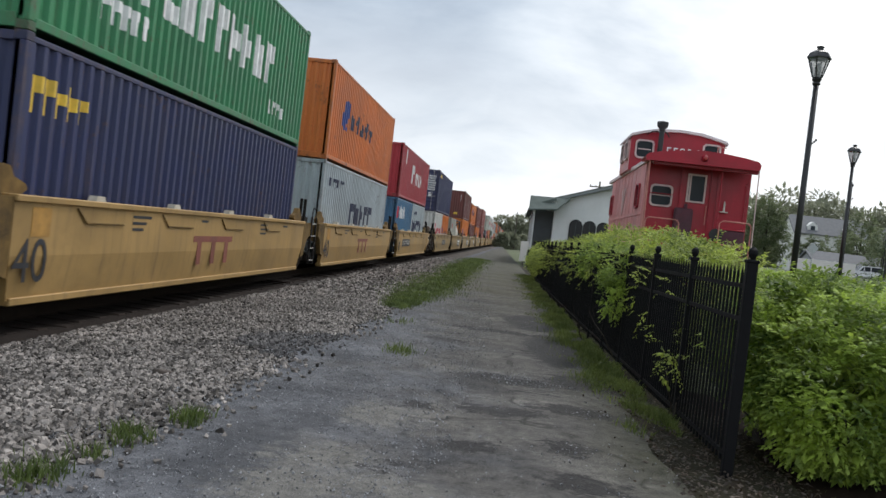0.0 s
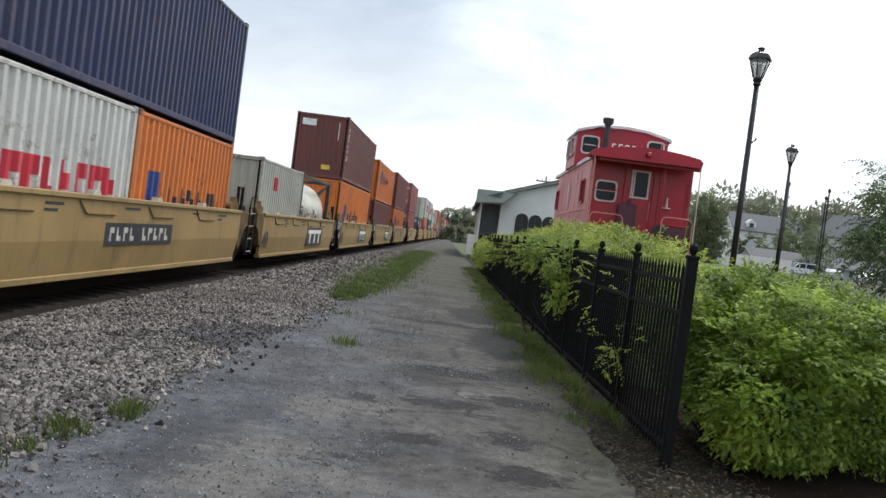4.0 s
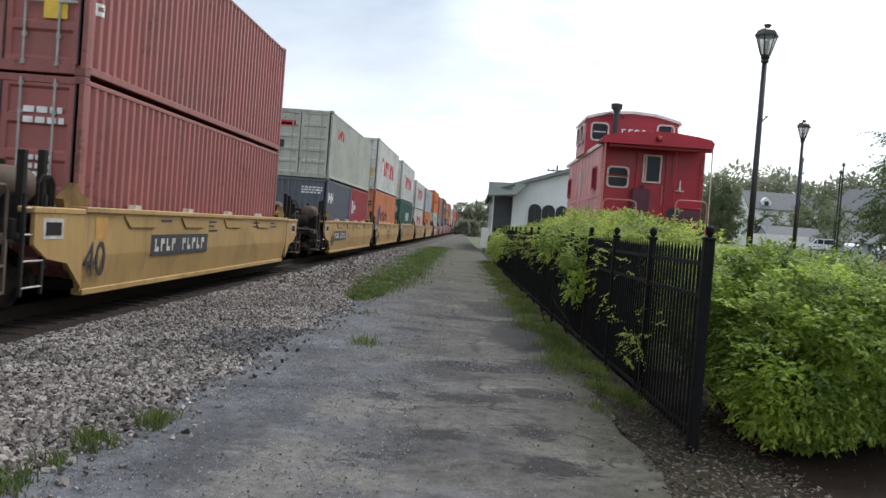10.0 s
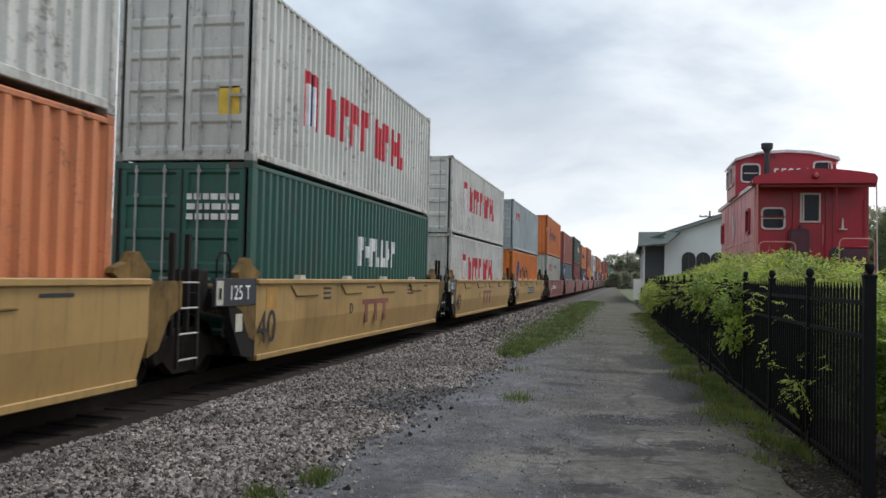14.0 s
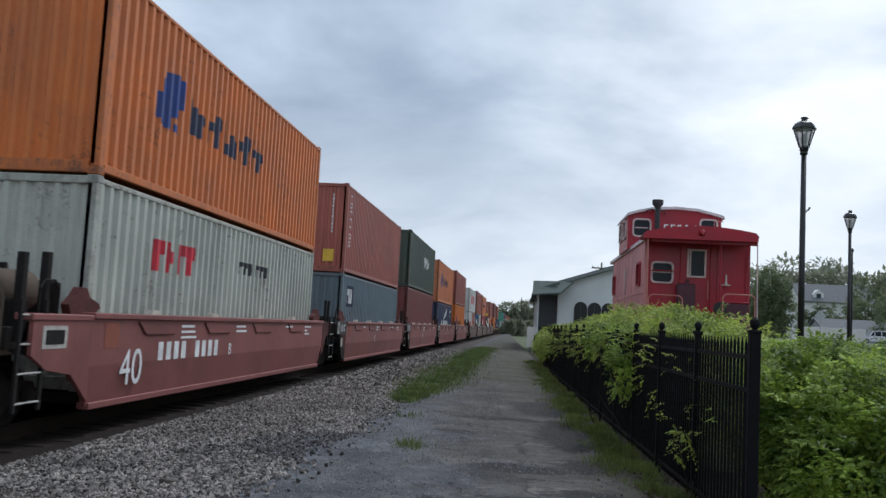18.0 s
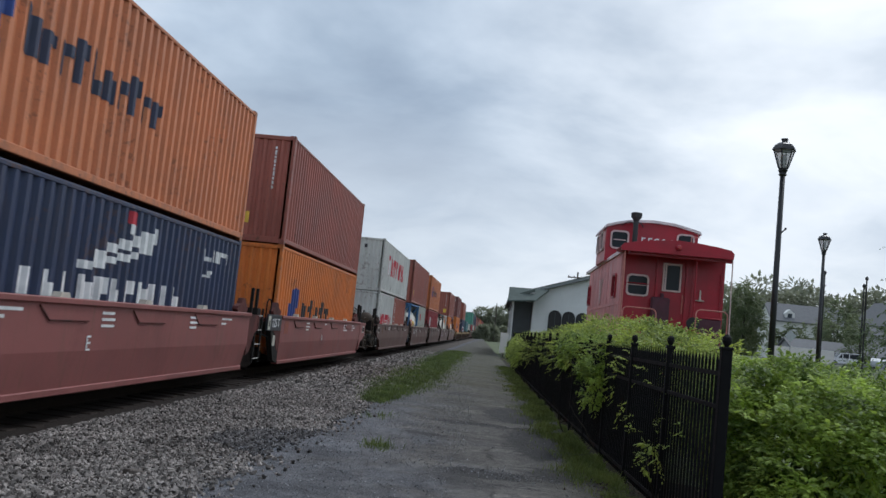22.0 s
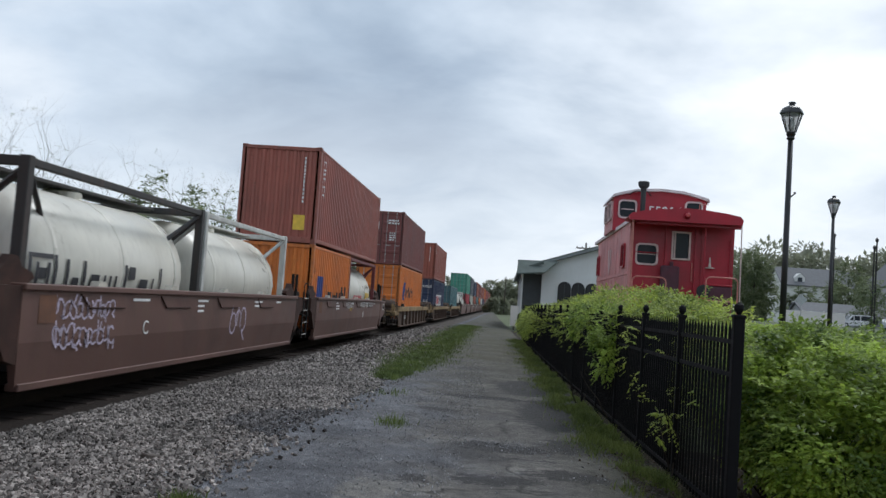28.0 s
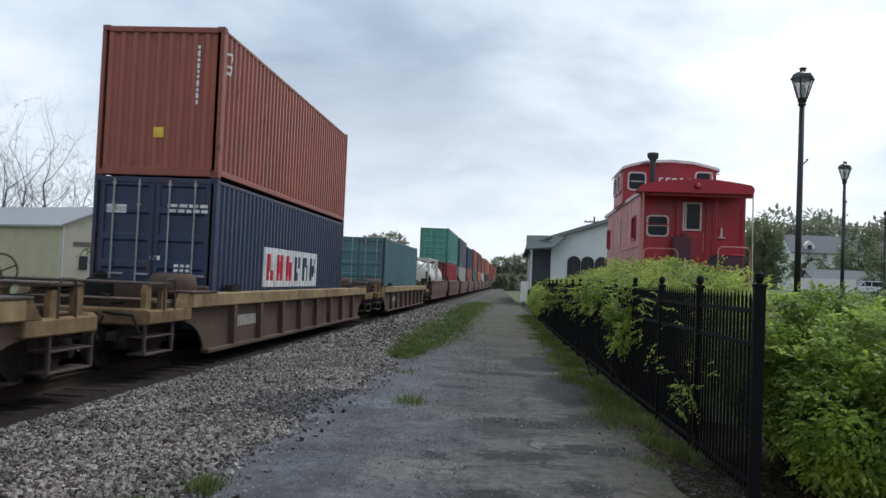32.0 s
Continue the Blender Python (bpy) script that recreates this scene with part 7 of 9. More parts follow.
def make_leaf_litter():
    """Dry leaves and bits blown against the fence's foot and under the bush."""
    rng = np.random.default_rng(77)
    n = 2600
    y = 5.2 + 5.5 * rng.random(n) ** 1.2
    x = np.array([fence_x(v) for v in y]) - 0.5 + 1.1 * rng.random(n)
    far = rng.random(n) < 0.15
    x[far] -= 0.5 * rng.random(far.sum())
    at = np.stack([x, y, 0.012 + 0.015 * rng.random(n)], 1)
    way = rng.normal(size=(n, 3)) * np.array((1, 1, 0.25))
    brown = leafy("leaf_dry", (0.024, 0.016, 0.011), (0.085, 0.056, 0.037), 0.2, 6.0)
    tagged(part("leaf_litter", leaf_cloud("leaf_litter", at, way, 0.025 + 0.03 * rng.random(n), rng, 0.0, 0.2), brown), "dry brown leaves on the soil by the fence", "leaf litter", kind="stuff")


def make_lamp_post(x, y, z, high, label, full=True):
    blk = surface("lamp_black", (0.012, 0.012, 0.014), 0.4, var=0.2, scale=10, bump=0.05)
    t = thing("street_lamp", label, "street lamp", pose(x, y, z), group="park lamps")
    h = high - z
    part("base", Shape().lathe([(0.20, 0), (0.20, 0.06), (0.15, 0.12), (0.13, 0.5), (0.10, 0.62), (0.075, 0.7)], (0, 0, 0), 14), blk, t, smooth=True)
    part("pole", Shape().tube((0, 0, 0.6), (0, 0, h), 0.062, 0.045, n=12), blk, t, smooth=True)
    if full:
        part("spur", Shape().tube((0, 0, h - 1.15), (0.11, -0.02, h - 1.04), 0.014, n=6).lathe([(0.02, -0.015), (0.02, 0.015)], (0.11, -0.02, h - 1.03), 8), blk, t)
    part("collar", Shape().lathe([(0.05, h - 0.06), (0.075, h - 0.03), (0.06, h), (0.085, h + 0.05), (0.07, h + 0.07)], (0, 0, 0), 12), blk, t)
    lantern = part("lantern", Shape().lathe([(0.075, h + 0.06), (0.085, h + 0.075), (0.085, h + 0.09), (0.07, h + 0.09)], (0, 0, 0), 6), blk, t)
    z0, z1, r0, r1 = h + 0.085, h + 0.42, 0.085, 0.19
    ring = lambda r, k: (r * math.cos(k * math.pi / 3), r * math.sin(k * math.pi / 3))  # noqa: E731
    glass = lamp_glass()
    for k in range(6):
        a, b = ring(r0, k), ring(r1, k)
        part("lantern_bar", Shape().tube((*a, z0), (*b, z1), 0.011, n=6), blk, lantern)
        c, d = ring(r1 * 0.97, k + 1), ring(r0 * 0.97, k + 1)
        a, b = ring(r0 * 0.97, k), ring(r1 * 0.97, k)
        part("lantern_pane", Shape().add([(*a, z0), (*d, z0), (*c, z1), (*b, z1)], [(0, 1, 2, 3)]), glass, lantern, "frosted glass pane")
    part("lantern_roof", Shape().lathe([(0.22, z1), (0.215, z1 + 0.025), (0.17, z1 + 0.10), (0.10, z1 + 0.145), (0.055, z1 + 0.155), (0.055, z1 + 0.20), (0.075, z1 + 0.205), (0.06, z1 + 0.225), (0.01, z1 + 0.23)], (0, 0, 0), 6), blk, lantern)
    part("bulb", Shape().lathe([(0.02, z0), (0.045, z0 + 0.03), (0.06, z0 + 0.16), (0.04, z0 + 0.24), (0.01, z0 + 0.26)], (0, 0, 0), 10), surface("bulb_white", (0.7, 0.7, 0.68), 0.3), lantern, smooth=True)
    return t


def lamp_glass():
    if "lamp_glass" in MATS:
        return MATS["lamp_glass"]
    m = MATS["lamp_glass"] = bpy.data.materials.new("lamp_glass")
    tree, add, join = nodes_of(m)
    out, p, tr, mx = add("ShaderNodeOutputMaterial"), add("ShaderNodeBsdfPrincipled", Roughness=0.15), add("ShaderNodeBsdfTransparent"), add("ShaderNodeMixShader")
    p.inputs["Base Color"].default_value = (0.35, 0.36, 0.37, 1)
    mx.inputs[0].default_value = 0.55
    join(tr, 0, mx, 1)
    join(p, 0, mx, 2)
    join(mx, 0, out, 0)
    return m


def window_in(parent, at, w, h, frame_mat, pane_mat, round_corners=True, deep=0.05, name="window"):
    """A window in the plane x-z of its own space, seen from -y."""
    c = 0.09 if round_corners else 0.005
    outline = []
    for sx, sz, a0 in ((1, 1, 0), (-1, 1, 90), (-1, -1, 180), (1, -1, 270)):
        for k in range(4):
            a = radians(a0 + 30 * k)
            outline.append((sx * (w / 2 - c) + c * math.cos(a), sz * (h / 2 - c) + c * math.sin(a)))
    n = len(outline)
    big = [(x * (1 + 0.09 / w), z * (1 + 0.09 / h)) for x, z in outline]
    s = Shape()
    v = [(x, -deep, z) for x, z in outline] + [(x, -deep, z) for x, z in big] + [(x, 0.02, z) for x, z in outline] + [(x, 0.02, z) for x, z in big]
    f = []
    for i in range(n):
        j = (i + 1) % n
        f += [(i, j, n + j, n + i), (i, 2 * n + i, 2 * n + j, j), (n + i, n + j, 3 * n + j, 3 * n + i)]
    s.add(v, f)
    win = part(name, s, frame_mat, parent, at=at)
    part("pane", Shape().add([(x, -0.005, z) for x, z in outline], [tuple(range(n))]), pane_mat, win, "dark reflecting glass")
    return win


def rounded_rail(s, x0, x1, y, z0, z1, r=0.12, thick=0.017):
    """A hand rail that rises, bends over and comes down again."""
    pts = [(x0, z0)]
    pts += [(x0 + r - r * math.cos(k * math.pi / 8), z1 - r + r * math.sin(k * math.pi / 8)) for k in range(5)]
    pts += [(x1 - r + r * math.sin(k * math.pi / 8), z1 - r + r * math.cos(k * math.pi / 8)) for k in range(5)]
    pts.append((x1, z0))
    for (p, q), (u, v) in zip(pts, pts[1:]):
        s.tube((p, y, q), (u, y, v), thick, n=6)
    return s


def make_caboose():
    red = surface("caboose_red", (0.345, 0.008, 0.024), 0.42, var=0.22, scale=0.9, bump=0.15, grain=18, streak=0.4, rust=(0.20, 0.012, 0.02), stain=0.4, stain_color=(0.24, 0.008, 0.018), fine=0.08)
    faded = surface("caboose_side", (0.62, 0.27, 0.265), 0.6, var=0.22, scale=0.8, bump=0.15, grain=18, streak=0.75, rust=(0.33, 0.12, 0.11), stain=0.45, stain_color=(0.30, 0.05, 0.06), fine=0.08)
    grey = surface("caboose_roof", (0.66, 0.58, 0.59), 0.6, var=0.2, scale=2, streak=0.4, rust=(0.36, 0.16, 0.14))
    black = surface("stack_black", (0.02, 0.02, 0.022), 0.6, var=0.3, scale=8)
    trim = surface("window_trim", (0.62, 0.47, 0.46), 0.5, var=0.2, scale=6, streak=0.4, rust=(0.40, 0.16, 0.14))
    glass = glassy("dark_glass")
    iron = surface("grab_iron", (0.52, 0.20, 0.17), 0.5, var=0.25, scale=8)
    c = thing("caboose", "red steel caboose with a cupola, weathered and faded", "caboose")
    x0, x1, y0, y1, zf, zt = 3.20, 5.93, 23.15, 31.0, 1.12, 4.10
    mid = (x0 + x1) / 2
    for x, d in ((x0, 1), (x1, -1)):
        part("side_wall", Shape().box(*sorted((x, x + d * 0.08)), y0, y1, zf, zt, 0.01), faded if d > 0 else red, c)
    for y in (y0, y1 - 0.08):
        part("end_wall", Shape().box(x0 + 0.08, x1 - 0.08, y, y + 0.08, zf, zt, 0.004), red, c)
    arch = [(x0 - 0.05, zt - 0.02), (x1 + 0.05, zt - 0.02), (x1 + 0.05, zt + 0.06), (mid + 0.9, zt + 0.22), (mid, zt + 0.28), (mid - 0.9, zt + 0.22), (x0 - 0.05, zt + 0.08)]
    part("roof", Shape().prism(arch, "y", y0, y1 + 0.9), grey, c)
    # curved porch roof with a deep front edge
    top = [(3.02, 4.16), (3.10, 4.235), (3.45, 4.31), (3.95, 4.38), (4.45, 4.42), (4.95, 4.40), (5.45, 4.345), (5.80, 4.285), (5.88, 4.20)]
    part("porch_roof", Shape().prism([(5.82, 4.10), (3.06, 4.09)] + [(x, z - 0.02) for x, z in top], "y", 22.22, y0), red, c)
    part("porch_lip", Shape().prism([(5.86, 4.06), (3.03, 4.05)] + top, "y", 22.15, 22.22), red, c)
    part("porch_beam", Shape().box(x0 + 0.05, x1 - 0.05, 22.34, 22.42, 3.98, 4.09, 0.01), red, c)
    light = part("marker_lamp", Shape().lathe([(0.02, 22.02), (0.065, 22.04), (0.075, 22.12), (0.085, 22.15)], (4.47, 0, 4.23), 12, "y"), red, c, smooth=True)
    part("lamp_lens", Shape().lathe([(0.005, 22.012), (0.045, 22.016), (0.048, 22.03)], (4.47, 0, 4.23), 12, "y"), surface("red_lens", (0.45, 0.05, 0.05), 0.15), light)
    # cupola
    u0, u1, v0, v1, w0, w1 = 3.06, 5.79, 26.0, 28.2, 4.12, 5.17
    um = (u0 + u1) / 2
    crown = [(u0 - 0.07, w1 - 0.06), (u0 - 0.02, w1 + 0.03), (u0 + 0.30, w1 + 0.13), (um - 0.65, w1 + 0.225), (um, w1 + 0.265), (um + 0.65, w1 + 0.225), (u1 - 0.30, w1 + 0.135), (u1 + 0.03, w1 + 0.05), (u1 + 0.08, w1 - 0.03)]
    part("cupola_front", Shape().prism([(u1, w0), (u0, w0), (u0, w1 - 0.06)] + [(x, z - 0.06) for x, z in crown[2:-2]] + [(u1, w1 - 0.03)], "y", v0, v0 + 0.06), red, c)
    part("cupola_back", Shape().box(u0, u1, v1 - 0.06, v1, w0, w1), red, c)
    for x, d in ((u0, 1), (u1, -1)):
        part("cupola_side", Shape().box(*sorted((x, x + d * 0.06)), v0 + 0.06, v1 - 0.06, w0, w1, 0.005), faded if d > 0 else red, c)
    part("cupola_roof", Shape().prism([(u1 + 0.06, w1 - 0.07)] + [(x, z - 0.075) for x, z in reversed(crown[1:-1])] + [(u0 - 0.05, w1 - 0.10)] + crown, "y", v0 - 0.12, v1 + 0.14), grey, c)
    window_in(c, pose(3.47, v0 - 0.01, 4.77), 0.46, 0.47, trim, glass)
    window_in(c, pose(5.42, v0 - 0.01, 4.84), 0.44, 0.45, trim, glass)
    for y in (26.6, 27.55):
        window_in(c, pose(u0 - 0.01, y, 4.74, 0, 0, -90), 0.62, 0.50, trim, glass)
    # pale strip that stands in for a small white reflection in the pane
    part("sash_bar", Shape().box(3.28, 3.66, v0 + 0.004 - 0.02, v0 - 0.012, 4.755, 4.785), trim, c)
    part("number", cached(("text", "55904", 0.40), lambda: text_mesh("55904", 0.40)), ink("white"), c, at=pose(4.08, v0 - 0.006, 4.63, 90, 0, 0))
    # stack
    sx = 3.83
    part("chimney", Shape().lathe([(0.075, 4.0), (0.075, 5.30), (0.06, 5.32)], (sx, 25.4, 0), 12), black, c, smooth=True)
    part("stack_cap", Shape().lathe([(0.08, 5.27), (0.09, 5.33), (0.155, 5.40), (0.165, 5.52), (0.145, 5.54), (0.04, 5.50)], (sx, 25.4, 0), 14), black, c)
    for ex in (-0.34, 0.30):
        s = Shape()
        p = Vector((sx, 25.4, 5.20))
        for k in range(1, 6):
            q = Vector((sx + ex * k / 5, 25.4 + 0.1 * k, 5.20 + 0.09 * math.sin(math.pi * k / 5)))
            s.tube(p, q, 0.016, n=6)
            p = q
        part("stack_brace", s, black, c)
    # end wall fittings
    window_in(c, pose(3.66, y0, 3.255), 0.50, 0.49, trim, glass)
    part("sash_bar", Shape().box(3.42, 3.90, y0 - 0.018, y0 - 0.008, 3.25, 3.275), trim, c)
    door = part("door", Shape().box(4.20, 4.90, y0 - 0.03, y0, zf, 4.02, 0.005), red, c)
    window_in(door, pose(4.54, y0 - 0.03, 3.53), 0.40, 0.66, trim, glass, False)
    part("pane_shade", Shape().box(4.36, 4.40, y0 - 0.05, y0 - 0.036, 3.20, 3.86), trim, door)
    part("door_frame", Shape().box(4.13, 4.20, y0 - 0.06, y0, zf, 4.03).box(4.90, 4.97, y0 - 0.06, y0, zf, 4.03), red, c)
    part("door_pull", Shape().tube((4.84, y0 - 0.08, 2.6), (4.84, y0 - 0.08, 3.1), 0.012, n=6), iron, c)
    soot = surface("end_patch", (0.085, 0.03, 0.045), 0.7, var=0.35, scale=4, stain=0.5, stain_color=(0.14, 0.02, 0.03))
    part("equipment_box", Shape().box(4.02, 4.50, y0 - 0.24, y0 - 0.07, 1.9, 2.98, 0.04).lathe([(0.05, 2.98), (0.05, 3.08), (0.02, 3.10)], (4.30, y0 - 0.15, 0), 8), soot, c, "dark weathered box")
    part("locker", Shape().box(5.24, 5.84, y0 - 0.30, y0 - 0.01, 1.25, 2.52, 0.02), soot, c)
    part("locker_lid", Shape().box(5.22, 5.86, y0 - 0.32, y0 - 0.005, 2.52, 2.56, 0.01), red, c)
    pale = surface("lantern_pale", (0.62, 0.58, 0.54), 0.5, var=0.2, scale=8)
    part("lamp_bracket", Shape().box(5.20, 5.40, y0 - 0.16, y0, 2.98, 3.005), pale, c, "pale shelf bracket")
    part("end_lantern", Shape().lathe([(0.02, 3.005), (0.035, 3.02), (0.028, 3.09), (0.018, 3.12), (0.026, 3.16), (0.02, 3.24), (0.006, 3.28)], (5.30, y0 - 0.08, 0), 10), pale, c, "small pale lantern")
    for z in (3.30, 1.95):
        part("grab_bar", Shape().tube((3.28, y0 - 0.07, z), (3.98, y0 - 0.07, z), 0.012, n=6).tube((3.28, y0 - 0.07, z), (3.28, y0, z), 0.012, n=6).tube((3.98, y0 - 0.07, z), (3.98, y0, z), 0.012, n=6), red, c)
    part("end_grab", Shape().tube((5.82, y0 - 0.06, 2.75), (5.82, y0 - 0.06, 3.75), 0.014, n=6).tube((5.82, y0 - 0.06, 2.75), (5.82, y0, 2.75), 0.014, n=6).tube((5.82, y0 - 0.06, 3.75), (5.82, y0, 3.75), 0.014, n=6), red, c)
    part("wall_batten", Shape().box(5.08, 5.11, y0 - 0.025, y0, zf, 4.06), red, c)
    # porch
    part("platform", Shape().box(x0, x1, 22.25, y0, zf - 0.12, zf, 0.01), red, c)
    part("porch_post", Shape().tube((x1 - 0.01, 22.30, zf), (x1 - 0.05, 22.30, 4.10), 0.016, n=8), trim, c, "thin pale upright")
    part("porch_post", Shape().tube((3.17, 22.30, zf), (3.15, 22.30, 4.08), 0.024, n=8), iron, c)
    part("brake_stand", Shape().tube((5.02, 22.45, zf), (5.02, 22.45, 4.08), 0.020, n=8), red, c)
    part("brake_wheel", Shape().lathe([(0.15, 22.40), (0.17, 22.41), (0.17, 22.43), (0.15, 22.44)], (5.02, 0, 2.35), 16, "y"), black, c)
    part("railing", rounded_rail(Shape(), 3.20, 4.05, 22.28, zf, 2.62), iron, c)
    part("railing", rounded_rail(Shape(), 5.05, 5.84, 22.28, zf, 2.72), iron, c)
    for xa, xb in ((3.22, 4.03), (5.07, 5.82)):
        for z in (1.65, 2.12):
            part("railing", Shape().tube((xa, 22.28, z), (xb, 22.28, z), 0.014, n=6), iron, c)
    part("roof_rail", Shape().tube((4.80, 22.3, 4.40), (4.80, 22.3, 4.56), 0.011, n=6).tube((4.80, 22.3, 4.56), (5.02, 22.3, 4.56), 0.011, n=6), iron, c)
    # side details
    for y in (24.15, 30.5):
        window_in(c, pose(x0 - 0.005, y, 3.24, 0, 0, -90), 0.55, 0.60, red, glass)
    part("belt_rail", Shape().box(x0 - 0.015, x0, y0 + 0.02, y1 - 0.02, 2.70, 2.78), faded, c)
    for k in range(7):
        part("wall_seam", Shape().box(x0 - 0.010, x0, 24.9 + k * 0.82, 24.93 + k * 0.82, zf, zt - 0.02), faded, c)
    white = surface("faded_white", (0.66, 0.52, 0.52), 0.7, var=0.25, scale=3, stain=0.5, stain_color=(0.50, 0.17, 0.16))
    part("side_mark", Shape().prism([(26.95, 3.62), (27.16, 3.62), (27.36, 2.95), (27.30, 2.80)], "x", x0 - 0.022, x0 - 0.018), white, c, "faded white painted shape")
    part("side_mark", Shape().prism([(27.52, 3.62), (27.72, 3.62), (27.40, 2.80), (27.34, 2.95)], "x", x0 - 0.022, x0 - 0.018), white, c, "faded white painted shape")
    dark = surface("car_underside", (0.020, 0.0175, 0.016), 0.9, spec=0.2, var=0.3, scale=4, bump=0.4)
    part("underframe", Shape().box(x0 + 0.3, x1 - 0.3, 22.4, y1 + 0.5, 0.78, zf - 0.12, 0.02), dark, c)
    for y in (24.6, 29.6):
        for x in (mid - 1.0, mid + 1.0):
            part("truck_frame", Shape().box(x - 0.07, x + 0.07, y - 1.0, y + 1.0, 0.3, 0.6, 0.05), dark, c)
        for yy in (y - 0.85, y + 0.85):
            part("wheelset", Shape().tube((mid - 1.0, yy, 0.36), (mid + 1.0, yy, 0.36), 0.07, n=8).lathe([(0.42, mid - 0.78), (0.42, mid - 0.66), (0.1, mid - 0.66)], (0, yy, 0.36), 18, "x").lathe([(0.1, mid + 0.66), (0.42, mid + 0.66), (0.42, mid + 0.78)], (0, yy, 0.36), 18, "x"), dark, c)
    part("display_rail", Shape().box(mid - 0.75, mid - 0.68, 21, 33, -0.1, -0.04).box(mid + 0.68, mid + 0.75, 21, 33, -0.1, -0.04), dark, c)


def make_depot():
    white = surface("depot_white", (0.70, 0.71, 0.71), 0.7, var=0.06, scale=0.8, bump=0.1, streak=0.15, rust=(0.45, 0.45, 0.44))
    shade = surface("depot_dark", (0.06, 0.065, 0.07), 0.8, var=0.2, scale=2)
    roofm = surface("depot_roof", (0.10, 0.12, 0.11), 0.85, spec=0.2, var=0.2, scale=1.5, bump=0.3, grain=6)
    black = surface("arch_black", (0.012, 0.012, 0.014), 0.5, var=0.2, scale=3)
    d = thing("depot", "white gabled railway depot with green-grey roof and dark arched windows", "depot")
    part("gable_wall", Shape().prism([(2.65, -0.2), (14.5, -0.2), (14.5, 4.9), (8.6, 6.95), (2.65, 4.95)], "y", 65.0, 65.25), white, d)
    part("side_wall", Shape().box(2.65, 2.9, 65.25, 92, -0.2, 4.9), white, d)
    part("side_wall", Shape().box(14.25, 14.5, 65.25, 92, -0.2, 4.9), white, d)
    part("back_wall", Shape().box(2.9, 14.25, 91.8, 92, -0.2, 4.9), white, d)
    part("roof", Shape().prism([(2.0, 4.85), (2.0, 5.02), (8.6, 7.25), (8.6, 7.05)], "y", 64.5, 92.4), roofm, d)
    part("roof", Shape().prism([(15.2, 4.75), (15.2, 4.95), (8.6, 7.25), (8.6, 7.05)], "y", 64.5, 92.4), roofm, d)
    part("verge_board", Shape().prism([(2.0, 4.75), (2.0, 4.95), (8.6, 7.16), (8.6, 6.96)], "y", 64.42, 64.5), surface("verge", (0.20, 0.22, 0.22), 0.7), d)
    part("platform_canopy", Shape().prism([(0.75, 4.25), (0.75, 4.42), (2.65, 5.12), (2.65, 4.9)], "y", 63.6, 92.6), roofm, d)
    part("canopy_hip", Shape().add([(0.70, 62.6, 4.08), (2.7, 62.6, 4.28), (3.7, 64.4, 5.22), (0.75, 64.4, 5.15), (0.70, 62.6, 3.98), (2.7, 62.6, 4.18), (3.7, 64.4, 5.1), (0.75, 64.4, 5.05)], [(0, 1, 2, 3), (4, 7, 6, 5), (0, 4, 5, 1), (1, 5, 6, 2), (2, 6, 7, 3), (3, 7, 4, 0)]), roofm, d)
    part("canopy_gable", Shape().prism([(0.85, 4.25), (2.64, 4.25), (2.64, 4.98)], "y", 63.7, 63.8), white, d)
    part("canopy_board", Shape().box(0.72, 2.66, 63.55, 63.6, 4.16, 4.34), surface("verge", (0.20, 0.22, 0.22)), d)
    # added dark panel that paints the shade beneath the canopy
    part("canopy_wall", Shape().box(1.25, 2.62, 65.3, 65.5, -0.2, 4.2), shade, d)
    for y in (64, 69, 74, 79):
        part("canopy_post", Shape().box(1.1, 1.22, y, y + 0.12, -0.2, 4.3, 0.01), white, d)
        part("canopy_brace", Shape().tube((1.16, y + 0.06, 3.5), (0.85, y + 0.06, 4.2), 0.04, n=6), black, d)
    for i in range(3):
        x = 4.35 + i * 1.02
        outline = [(x - 0.49, 1.4), (x + 0.49, 1.4)] + [(x + 0.49 * math.cos(a * math.pi / 10), 3.27 + 0.49 * math.sin(a * math.pi / 10)) for a in range(11)]
        win = part("window", Shape().prism(outline, "y", 64.93, 65.0), black, d, "black arched window")
        part("window_bar", Shape().box(x - 0.02, x + 0.02, 64.915, 64.93, 1.4, 3.6), shade, win)
    part("vent_pipe", Shape().tube((8.0, 70, 6.8), (8.0, 70, 7.9), 0.08, n=8), black, d)


def utility_pole(x, y, z, high, label, arms=1, r=0.13):
    wood = surface("pole_wood", (0.10, 0.085, 0.07), 0.9, var=0.3, scale=6, bump=0.4)
    p = thing("utility_pole", label, "utility pole", pose(x, y, z), group="utility poles")
    part("pole", Shape().tube((0, 0, 0), (0, 0, high), r, r * 0.7, n=8), wood, p)
    for k in range(arms):
        part("crossarm", Shape().box(-1.1, 1.1, -0.06, 0.06, high - 0.7 - k * 1.0, high - 0.56 - k * 1.0), wood, p)
        for i in (-1.0, -0.4, 0.4, 1.0):
            part("insulator", Shape().lathe([(0.03, high - 0.56 - k), (0.06, high - 0.5 - k), (0.03, high - 0.42 - k)], (i, 0, 0), 6), wood, p)


